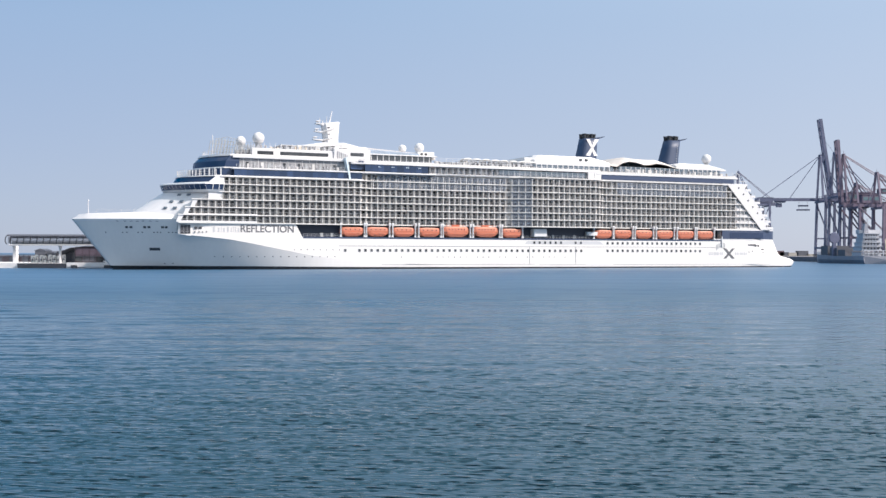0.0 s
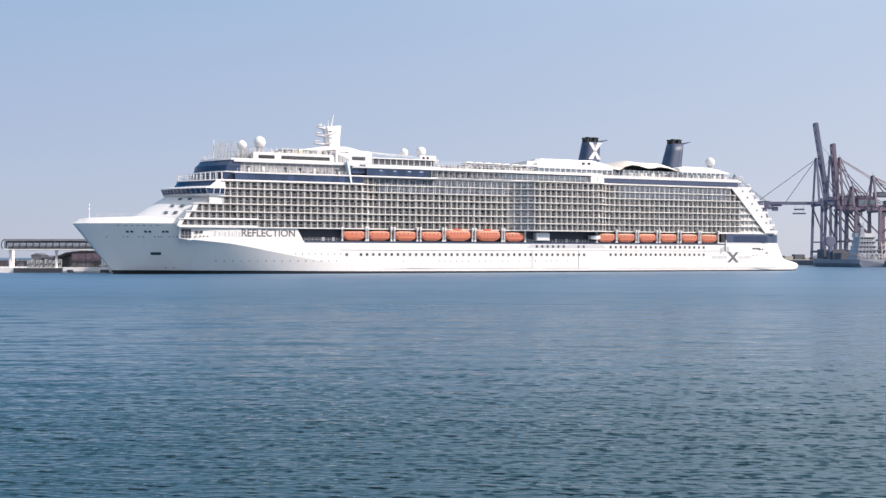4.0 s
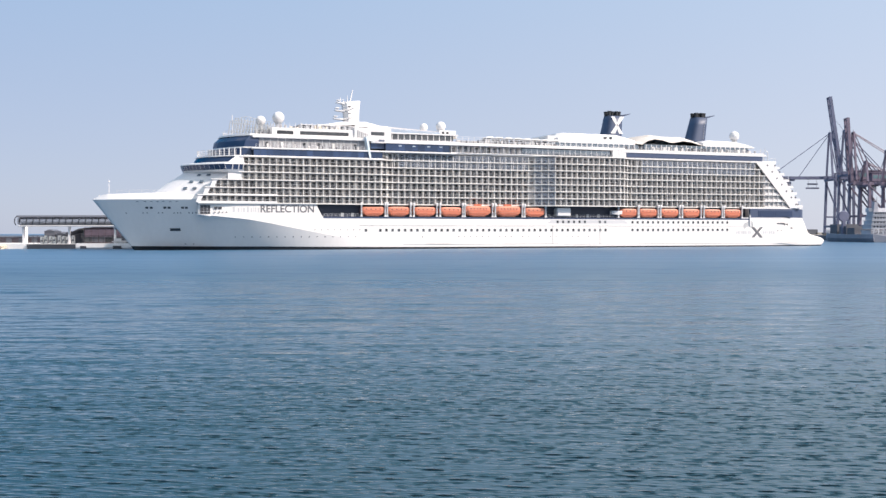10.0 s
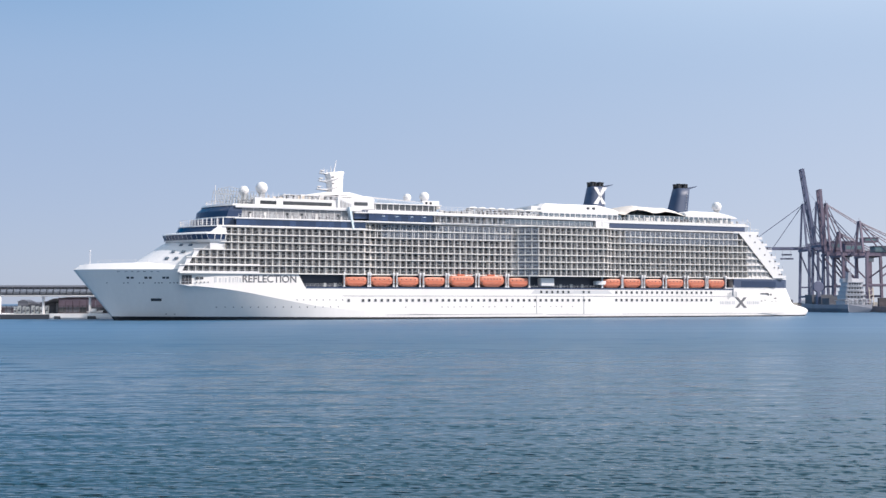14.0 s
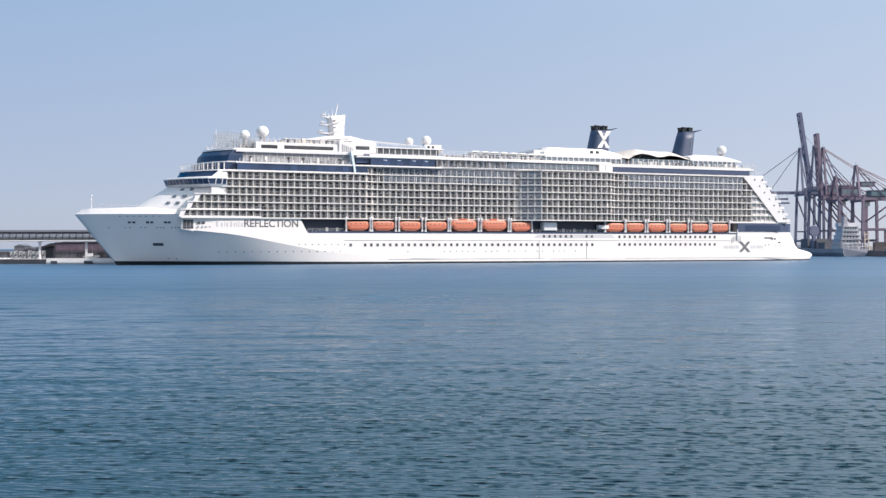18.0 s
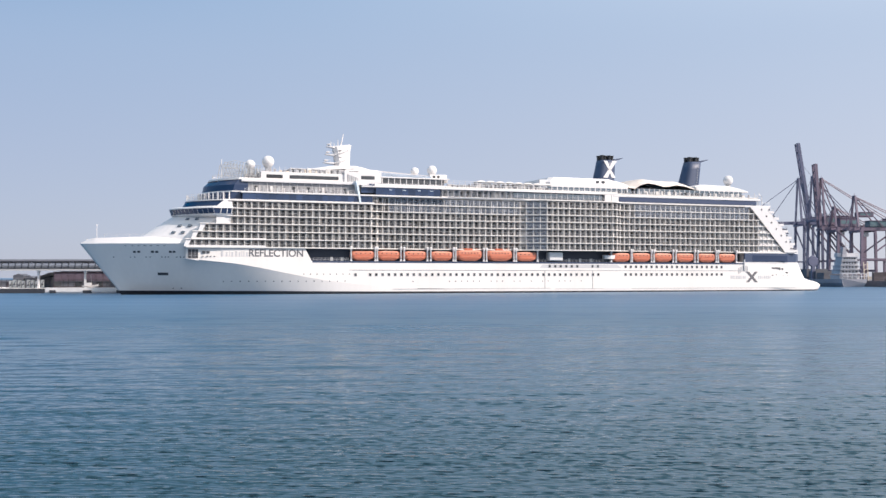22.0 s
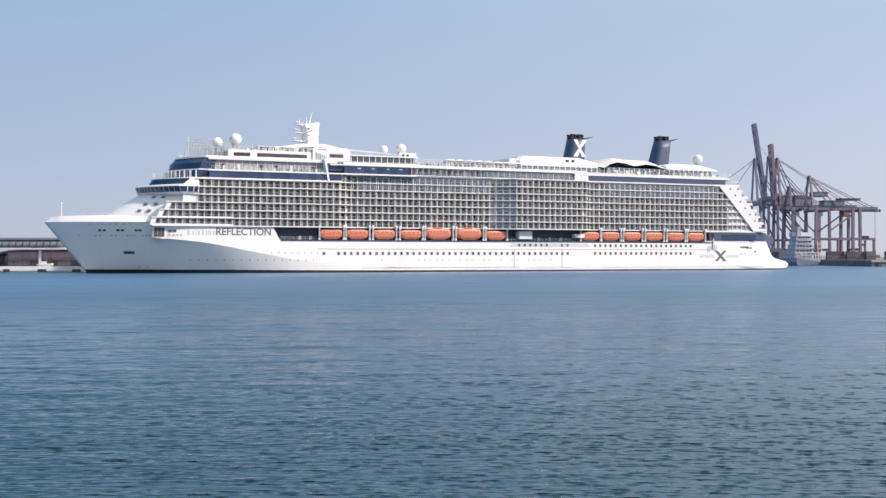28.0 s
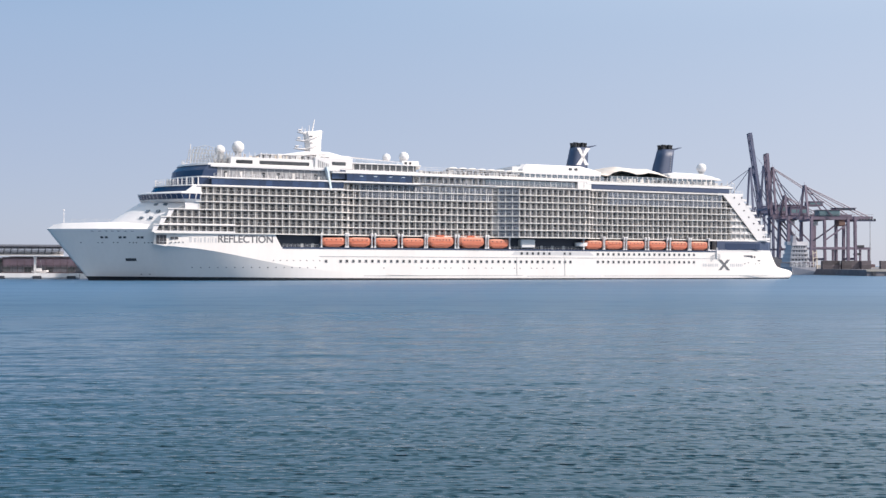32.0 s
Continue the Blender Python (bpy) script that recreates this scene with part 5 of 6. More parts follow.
def build_boats():
    def lifeboat(length, height, beam, tender):
        """A closed boat about its middle at keel height."""
        thing = new("lifeboat")
        def beam_w(z):
            return beam / 2 * (0.9 if z < 0.25 else 0.97) + 0.13
        thing.parent = SHIP
        n = 12
        rings = []
        for i in range(n + 1):
            k = -1 + 2 * i / n
            w = beam / 2 * (1 - 0.35 * abs(k) ** 9) + 0.05
            keel = 0.36 * height * max(0.0, (abs(k) - 0.5) / 0.5) ** 1.25
            x = k * length / 2
            g = height * 0.45
            rings.append([(x, 0, keel), (x, -w * 0.8, keel + 0.12), (x, -w * 0.95, keel * 0.6 + g * 0.55), (x, -w, g), (x, w, g), (x, w * 0.95, keel * 0.6 + g * 0.55), (x, w * 0.8, keel + 0.12)])
        bm = bmesh.new()
        loft(bm, rings)
        part("boat_hull", bm, ORANGE, thing, "orange lower hull", smooth=False)
        rings = []
        for i in range(n + 1):
            k = -1 + 2 * i / n
            w = (beam / 2 * (1 - 0.35 * abs(k) ** 9) + 0.03) * 0.97
            top = height * (0.50 + 0.44 * (1 - 0.22 * abs(k) ** 8))
            x = k * length / 2 * 0.98
            g = height * 0.47
            rings.append([(x, -w, g), (x, -w * 0.97, g + (top - g) * 0.75), (x, -w * 0.8, top), (x, w * 0.8, top), (x, w * 0.97, g + (top - g) * 0.75), (x, w, g)])
        bm = bmesh.new()
        loft(bm, rings)
        part("boat_canopy", bm, ORANGE, thing, "orange closed canopy")
        bm = bmesh.new()
        box(bm, -length * 0.40, length * 0.40, -beam / 2 - 0.07, beam / 2 + 0.07, height * 0.44, height * 0.49)
        part("rubbing_rail", bm, ORANGE_DK, thing)
        for z, k in ((0.2, 0.36), (0.32, 0.4), (0.6, 0.46)):
            bm = bmesh.new()
            rings = []
            for i in range(9):
                u, v, w = (-k + 2 * k * i / 8) * length, height * z - 0.18 * (i % 2), beam_w(z)
                rings.append([(u, -w - 0.05, v - 0.05), (u, -w + 0.05, v - 0.05), (u, -w + 0.05, v + 0.05), (u, -w - 0.05, v + 0.05)])
            loft(bm, rings)
            part("grab_line", bm, ORANGE_DK, thing)
        bm = bmesh.new()
        box(bm, -length * 0.26, length * 0.26, -beam * 0.30, beam * 0.30, height * 0.9, height * 0.96)
        part("roof_plate", bm, CANVAS, thing, "pale roof plate")
        for i in range(4 if not tender else 6):
            bm = bmesh.new()
            x = -length * 0.3 + i * length * (0.6 / (3 if not tender else 5))
            box(bm, x - 0.2, x + 0.2, -beam / 2 * 1.0, -beam / 2 * 0.85, height * 0.66, height * 0.75)
            part("boat_window", bm, DARK_GLASS, thing)
        if tender:
            bm = bmesh.new()
            box(bm, -length * 0.15, length * 0.12, -beam * 0.3, beam * 0.3, height * 0.96, height * 1.12)
            for i in range(7):
                rod(bm, (-length * 0.4 + i * length * 0.13, -beam * 0.4, height * 0.9), (-length * 0.4 + i * length * 0.13, -beam * 0.4, height * 1.1), 0.05, 4)
            rod(bm, (-length * 0.4, -beam * 0.4, height * 1.1), (length * 0.38, -beam * 0.4, height * 1.1), 0.05, 4)
            part("conning_cabin", bm, ORANGE_DK, thing)
        return thing
    def davit(x):
        bm = bmesh.new()
        loft(bm, [[(x - w, y0, z), (x + w, y0, z), (x + w, y0 + 0.7, z), (x - w, y0 + 0.7, z)] for w, y0, z in ((0.42, -18.75, 11.72), (0.24, -18.8, 12.5), (0.2, -18.85, 15.2), (0.32, -19.1, 16.2), (0.4, -19.2, 16.9), (0.25, -19.0, 17.15))])
        arm = part("davit", bm, WHITE, SHIP, "white boat davit")
        bm = bmesh.new()
        box(bm, x - 0.25, x + 0.25, -18.6, -15.0, 16.35, 16.85)
        part("davit_beam", bm, WHITE, arm)
        bm = bmesh.new()
        rod(bm, (x + 0.1, -18.95, 13.6), (x + 0.1, -19.05, 16.4), 0.05, 5)
        box(bm, x - 0.2, x + 0.2, -18.95, -18.8, 12.7, 13.4)
        part("davit_fall", bm, STEEL, arm)
    small = lifeboat(9.15, 3.75, 3.6, False)
    big = lifeboat(10.9, 4.3, 4.2, True)
    spots = [(98.4, 0), (108.5, 0), (119.1, 0), (129.8, 0), (141.2, 1), (154.1, 1), (165.6, 0), (208.3, 0), (218.0, 0), (228.5, 0), (239.2, 0), (250.0, 0), (260.3, 0)]
    used = [False, False]
    for x, k in spots:
        src, y, z = (big, -16.75, 12.0) if k else (small, -16.9, 11.95)
        if x == 208.3:
            z = 11.9
        if not used[k]:
            src.matrix_basis = pose(x, y, z)
            used[k] = True
        else:
            copy_thing(src, pose(x, y, z))
        half = 5.7 if k else 4.5
        for dx in (-half - 0.15, half + 0.15):
            davit(x + dx)
    # white box and rescue boat in the gap between the two rows of boats
    bm = bmesh.new()
    box(bm, 175.2, 181.3, -19.1, -15.0, 12.3, 15.6)
    bmesh.ops.bevel(bm, geom=bm.edges[:], offset=0.25, segments=2, affect="EDGES")
    part("gangway_box", bm, WHITE, SHIP, "white box in the boat deck gap")
    bm = bmesh.new()
    loft(bm, [[(200.5 + k * 5, -18.6 - 0.8 * math.sin(math.pi * k), 13.0 + 0.6 * abs(k - 0.5)), (200.5 + k * 5, -18.6 - 0.8 * math.sin(math.pi * k), 14.6), (200.5 + k * 5, -16.8, 14.6), (200.5 + k * 5, -16.8, 13.0)] for k in (0, 0.25, 0.5, 0.75, 1)])
    part("rescue_boat", bm, WHITE, SHIP, "small white rescue boat")
    for s0, s1 in ((79.5, 93.0), (171, 203)):
        bm = bmesh.new()
        n = round((s1 - s0) / 1.5)
        for i in range(n + 1):
            x = s0 + (s1 - s0) * i / n
            rod(bm, (x, -18.1, 11.7), (x, -18.1, 12.8), 0.05, 5)
        for z in (12.25, 12.8):
            rod(bm, (s0, -18.1, z), (s1, -18.1, z), 0.05, 4)
        part("boat_deck_rail", bm, STEEL, SHIP)
        bm = bmesh.new()
        box(bm, s0 - 2, s1 + 1, -16.2, -14.0, 11.7, 16.2)
        part("gap_wall", bm, DARK_NAVY, SHIP, "dark blue wall of the boat deck gap")
    for x in (86.5, 90.5, 185, 190, 195):
        bm = bmesh.new()
        box(bm, x, x + 1.0, -16.5, -16.1, 11.8, 13.2)
        part("deck_door", bm, STEEL, SHIP)


build_boats()


def build_writing():
    curve = bpy.data.curves.new("name_letters", "FONT")
    curve.body, curve.size, curve.extrude, curve.offset = "REFLECTION", 3.7, 0.03, 0.05
    tmp = new("name_letters", curve)
    bpy.context.view_layer.update()
    me = bpy.data.meshes.new_from_object(tmp.evaluated_get(bpy.context.evaluated_depsgraph_get()))
    bpy.data.objects.remove(tmp)
    co = np.array([v.co[:] for v in me.vertices])
    lo, hi = co.min(0), co.max(0)
    for v in me.vertices:
        v.co.x = (v.co.x - lo[0]) / (hi[0] - lo[0]) * 19.6
        v.co.y = (v.co.y - lo[1]) / (hi[1] - lo[1]) * 2.65
    me.materials.clear()
    me.materials.append(LETTER)
    ob = new("name_letters", me)
    ob.parent, ob["label"] = SHIP, "dark grey capital letters reading REFLECTION"
    ob.matrix_basis = pose(56.1, -18.56, 13.15, 90, 0, 0)
    # the fine pale word before it, as plain strokes
    x = 45.9
    for w, h in ((1.5, 2.3), (1.0, 1.5), (0.3, 2.4), (1.0, 1.5), (1.1, 2.4), (0.6, 1.5), (0.3, 2.0), (0.5, 2.1), (1.0, 1.5)):
        bm = bmesh.new()
        y = -lerp(DECK_EDGE, x + w / 2) - 0.1
        box(bm, x + 0.25 * w, x + 0.75 * w, y, y + 0.05, 13.2, 13.2 + min(h, 1.9))
        part("brand_bar", bm, PALE_LETTER, SHIP, "plain pale grey bar")
        x += w + 0.33
    # crossed emblem on the counter with pale bars beside it
    for d in (-1, 1):
        bm = bmesh.new()
        loft(bm, [[(273.0 + d * 2.3 - 0.75, y, 3.5), (273.0 + d * 2.3 + 0.75, y, 3.5), (273.0 - d * 2.3 + 0.75, y, 8.0), (273.0 - d * 2.3 - 0.75, y, 8.0)] for y in (-18.62 - 0.01 * d, -18.5)])
        part("emblem_stroke", bm, LETTER, SHIP, "dark crossed emblem stroke")
    for x0, x1, n in ((262.0, 270.0, 9), (276.2, 283.4, 7)):
        for i in range(n):
            x = x0 + (x1 - x0) * i / n
            bm = bmesh.new()
            box(bm, x, x + (0.3 if i % 4 == 2 else 0.6), -18.56, -18.45, 5.0, 6.3)
            part("brand_bar", bm, PALE_LETTER, SHIP, "plain pale grey bar")
    # rubbed marks above the emblem
    bm = bmesh.new()
    for i in range(7):
        box(bm, 266.0 + i * 0.75, 266.4 + i * 0.75, -18.58, -18.5, 8.6 - 0.5 * abs(i - 3), 10.8 - 0.3 * abs(i - 4))
    part("scuff_mark", bm, STEEL, SHIP)
    bm = bmesh.new()
    rod(bm, (269.0, -18.75, 8.6), (269.0, -18.75, 13.2), 0.28, 8)
    part("fender_post", bm, WHITE, SHIP)


build_writing()


# the passenger quay beyond the bow
def build_terminal():
    T = pose(-169.6, 410.6, -0.02) @ Matrix.Scale(0.931, 4)      # x along the quay edge, y inland
    quay = empty("terminal_quay", T, "pale concrete quay with dark fender openings", "quay", kind="structure")
    bm = bmesh.new()
    box(bm, -60, 59.5, 0.6, 60, -2.2, 1.75)
    box(bm, 59.5, 96, 40, 60, -2.2, 1.75)
    part("quay_body", bm, PALE_CONCRETE, quay)
    bm = bmesh.new()
    box(bm, 25.5, 59.5, 0.0, 1.4, 0.2, 2.0)
    part("quay_coping", bm, PALE_CONCRETE, quay)
    for x0, x1 in ((5, 25), (27.3, 29.8), (41, 44.5), (54.8, 58.2)):
        bm = bmesh.new()
        box(bm, x0, x1, -0.25, 0.62, -0.9, 1.6 if x0 < 20 else 0.9)
        part("fender_bay", bm, DARK, quay, "dark fender bay")
    bm = bmesh.new()
    box(bm, -60, -4, -6, 1, -1, 1.4)
    bmesh.ops.subdivide_edges(bm, edges=bm.edges[:], cuts=6, use_grid_fill=True)
    rng = random.Random(3)
    for v in bm.verts:
        v.co += Vector((rng.uniform(-.6, .6), rng.uniform(-.6, .6), rng.uniform(-.35, .35)))
    part("rubble_slope", bm, TAN, quay, "sandy rubble slope")
    # raised walkway on pylons
    way = empty("raised_walkway", T @ pose(0, 3, 0), "raised glazed passenger walkway on white pylons", "walkway")
    bm = bmesh.new()
    box(bm, 0.8, 52, -2.3, 2.3, 8.95, 9.5)
    bmesh.ops.bevel(bm, geom=bm.edges[:], offset=0.2, segments=1, affect="EDGES")
    part("walkway_floor", bm, WHITE, way)
    bm = bmesh.new()
    rings = []
    for x, k in ((0.4, 0.75), (1.0, 0.95), (2.2, 1.0), (52, 1.0)):
        c = 11.6
        rings.append([(x, -2.2 * k, c - 1.8 * k), (x, -2.3 * k, c + 1.0 * k), (x, -1.5 * k, c + 1.8 * k), (x, 1.5 * k, c + 1.8 * k), (x, 2.3 * k, c + 1.0 * k), (x, 2.2 * k, c - 1.8 * k)])
    loft(bm, rings)
    part("walkway_glass", bm, WALK_GLASS, way, "pale walkway glazing")
    bm = bmesh.new()
    loft(bm, [[(x, -2.5, 12.9), (x, -1.5, 13.7), (x, 1.5, 13.7), (x, 2.5, 12.9)] for x in (0.2, 52)])
    box(bm, 0.4, 52, 2.2, 2.45, 12.2, 12.9)
    part("walkway_roof", bm, SLATE, way, "dark walkway roof")
    bm = bmesh.new()
    loft(bm, [[(x, -2.36, 9.9), (x + 0.5, -2.46, 12.6), (x + 0.6, -2.2, 13.0), (x, -2.2, 9.9)] for x in (-0.17, 0.17)])
    frame_ob = part("walkway_frame", bm, DARK, way)
    frame_ob.location = (1.5, 0, 0)
    for i in range(1, 19):
        again(frame_ob, 1.5 + i * 2.75, 0, 0)
    bm = bmesh.new()
    loft(bm, [[(-1.1 * k, -0.6, z), (1.1 * k, -0.6, z), (1.1 * k, 0.6, z), (-1.1 * k, 0.6, z)] for z, k in ((1.6, 0.32), (7.8, 0.3), (8.4, 0.42), (8.95, 0.6))])
    pylon = part("walkway_pylon", bm, WHITE, way, "white pylon")
    pylon.location = (2.4, 0, 0)
    bm = bmesh.new()
    for z in (10.05, 11.2, 12.0):
        box(bm, 0.6, 52, -2.44, -2.36, z, z + 0.12)
    part("walkway_rail", bm, DARK, way)
    bm = bmesh.new()
    for p, q in (((0.1, 9.6), (-0.5, 10.8)), ((-0.5, 10.8), (-0.3, 12.4)), ((-0.3, 12.4), (0.6, 13.5))):
        for y in (-2.3, 2.3):
            beam(bm, (p[0], y, p[1]), (q[0], y, q[1]), 0.3, 0.3)
    part("walkway_end_frame", bm, DARK, way)
    bm = bmesh.new()
    box(bm, 1.0, 52, 1.0, 1.1, 9.5, 10.9)
    part("walkway_parapet", bm, DIVIDER, way)
    for x in (21.7, 41.0):
        again(pylon, x, 0, 0)
    # buildings and clutter under the walkway
    hall = empty("terminal_hall", T @ pose(24, 14, 1.75), "low maroon and slate terminal hall under a sloping roof", "terminal")
    bm = bmesh.new()
    box(bm, 0, 33, 0, 14, 0, 6.9)
    part("hall_wall", bm, MAROON, hall)
    bm = bmesh.new()
    loft(bm, [[(x, -0.6, z0), (x, 15, z0), (x, 15, z0 + 0.25), (x, -0.6, z0 + 0.25)] for x, z0 in ((-9, 3.3), (-2, 6.2), (4, 6.9), (33.6, 6.9))])
    part("hall_roof", bm, SLATE, hall, "curved slate-grey roof")
    for i in range(11):
        for z0, z1, glass in ((0.5, 2.6, SLATE if i % 3 else DARK_GLASS), (3.0, 6.2, HALL_GLASS)):
            bm = bmesh.new()
            box(bm, 0.4 + i * 2.95, 3.1 + i * 2.95, -0.15, 0.1, z0, z1)
            part("hall_window", bm, glass, hall)
    bm = bmesh.new()
    box(bm, 0, 33, -0.5, 0.0, 2.62, 2.9)
    part("hall_ledge", bm, SLATE, hall)
    for i, (x, w, h, mat) in enumerate(((3, 4.5, 5.2, SLATE), (8.2, 3.6, 4.2, SLATE), (12.5, 7, 4.6, SLATE))):
        shed = empty("port_shed", T @ pose(x, 24, 1.75), "distant grey harbour shed", "shed", "harbour sheds")
        bm = bmesh.new()
        box(bm, 0, w, 0, 8, 0, h)
        part("shed_wall", bm, mat, shed)
        bm = bmesh.new()
        loft(bm, [[(-0.3, -0.3, h), (w / 2, -0.3, h + 0.9), (w + 0.3, -0.3, h)], [(-0.3, 8.3, h), (w / 2, 8.3, h + 0.9), (w + 0.3, 8.3, h)]])
        part("shed_roof", bm, SLATE, shed)
    ware = empty("long_warehouse", T @ pose(-46, 48, 1.75), "long low dark warehouse behind the passenger quay", "warehouse")
    bm = bmesh.new()
    box(bm, 0, 128, 0, 11, 0, 2.6)
    part("warehouse_wall", bm, MAROON, ware)
    bm = bmesh.new()
    loft(bm, [[(-0.5, -0.8, 2.6), (-0.5, 5.5, 3.4), (-0.5, 11.8, 2.6)], [(128.5, -0.8, 2.6), (128.5, 5.5, 3.4), (128.5, 11.8, 2.6)]])
    part("warehouse_roof", bm, SLATE, ware)
    bm = bmesh.new()
    box(bm, 0, 2.6, -0.25, 0.1, 0.0, 2.3)
    gate_ob = part("warehouse_gate", bm, SLATE, ware)
    gate_ob.location = (4, 0, 0)
    for i in range(1, 21):
        again(gate_ob, 4 + i * 6, 0, 0)
    for i in range(5):
        bm = bmesh.new()
        box(bm, 0, 128, -0.2, 0.0, 0.35 + i * 0.46, 0.5 + i * 0.46)
        part("cladding_batten", bm, SLATE, ware)
    fence = empty("quay_fence", T @ pose(0, 9, 1.75), "dark railing along the quay", "fence")
    bm = bmesh.new()
    for z in (1.5, 3.4):
        box(bm, 0, 56, -0.05, 0.05, z, z + 0.12)
    part("fence_rail", bm, DARK, fence)
    bm = bmesh.new()
    box(bm, -0.08, 0.08, -0.08, 0.08, 0, 3.5)
    post = part("fence_post", bm, DARK, fence)
    for i in range(1, 29):
        again(post, i * 2.0, 0, 0)
    for i, x in enumerate((20.5, 22.2, 24.4, 26.0, 28.3, 30.2, 32.0, 34.4)):
        tank = empty("white_bollard_unit", T @ pose((x - 20.5) * 0.95 + 8.8, 6.5, 1.75), "pale wrapped unit standing on the quay", "quay unit", "quay units")
        bm = bmesh.new()
        hh = 3.0 + 0.25 * (i * 5 % 3)
        loft(bm, [[(-0.62 * k, -0.5, z), (0.62 * k, -0.5, z), (0.62 * k, 0.5, z), (-0.62 * k, 0.5, z)] for z, k in ((0, 0.9), (0.3, 1.0), (hh - 0.4, 1.0), (hh, 0.7))])
        part("unit_body", bm, SLAB, tank)
        bm = bmesh.new()
        beam(bm, (-0.6, -0.56, 0.5), (0.6, -0.56, hh - 0.6), 0.1, 0.3)
        part("unit_band", bm, GREY_WALL, tank)
        bm = bmesh.new()
        box(bm, -0.5, 0.5, -0.56, -0.48, 0.9 + 0.3 * (i % 2), 1.5 + 0.3 * (i % 2))
        part("unit_panel", bm, DARK, tank)
    boat = empty("work_boat", T @ pose(43, 3.0, 1.9), "small white work boat on the quay", "boat")
    bm = bmesh.new()
    loft(bm, [[(k * 3.5, -1.1 * (1 - abs(k) ** 3), 0.9 + 0.5 * max(0, k)), (k * 3.5, 0, 0.1 + 0.5 * abs(k) ** 3), (k * 3.5, 1.1 * (1 - abs(k) ** 3), 0.9 + 0.5 * max(0, k))] for k in (-0.98, -0.6, 0, 0.6, 0.98)])
    part("boat_hull", bm, WHITE, boat)
    bm = bmesh.new()
    box(bm, -1.5, 0.5, -0.7, 0.7, 0.9, 2.1)
    part("boat_cabin", bm, WHITE, boat)
    bm = bmesh.new()
    rod(bm, (0.8, 0, 0.9), (0.2, 0, 5.4), 0.07, 6)
    part("boat_mast", bm, STEEL, boat)
    dome = empty("storage_dome", T @ pose(-14.5, 47, 1.75), "small white storage tank far along the quay", "tank")
    bm = bmesh.new()
    lathe(bm, ((1.0, 0), (1.0, 6.9), (0.8, 7.4), (0.2, 7.6)), 14)
    part("tank_body", bm, WHITE, dome)
    bm = bmesh.new()
    lathe(bm, ((1.03, 5.0), (1.03, 5.3)), 14)
    part("tank_band", bm, STEEL, dome)


build_terminal()


# the container quay with its cranes
QX = 271.0


def build_container_quay():
    q = empty("container_quay", pose(QX, 575, 0), "concrete container quay", "quay", kind="structure")
    bm = bmesh.new()
    box(bm, 0, 900, 0, 700, -2, 3.2)
    part("quay_body", bm, DARK_CONCRETE, q)
    bm = bmesh.new()
    box(bm, -0.5, 900, -0.6, 0.0, 2.2, 3.5)
    part("quay_coping", bm, CONCRETE, q)
    for i in range(40):
        bm = bmesh.new()
        x = 3 + i * 9
        box(bm, x, x + 2.0, -0.7, 0.0, -0.5, 2.1)
        part("quay_fender", bm, DARK, q)
    mole = empty("far_mole", pose(60, 930, 0), "low dark harbour mole in the distance", "mole", kind="structure")
    bm = bmesh.new()
    box(bm, 0, 560, 0, 40, -2, 3.6)
    part("mole_body", bm, CONCRETE, mole)
    rng = random.Random(11)
    for i in range(30):
        bm = bmesh.new()
        x = 150 + i * 8 + rng.uniform(-2, 2)
        box(bm, x, x + rng.uniform(4, 9), 4, 12, 3.6, rng.uniform(5, 8.5))
        part("mole_shed", bm, rng.choice((SLATE, CONCRETE, MAROON)), mole)


build_container_quay()


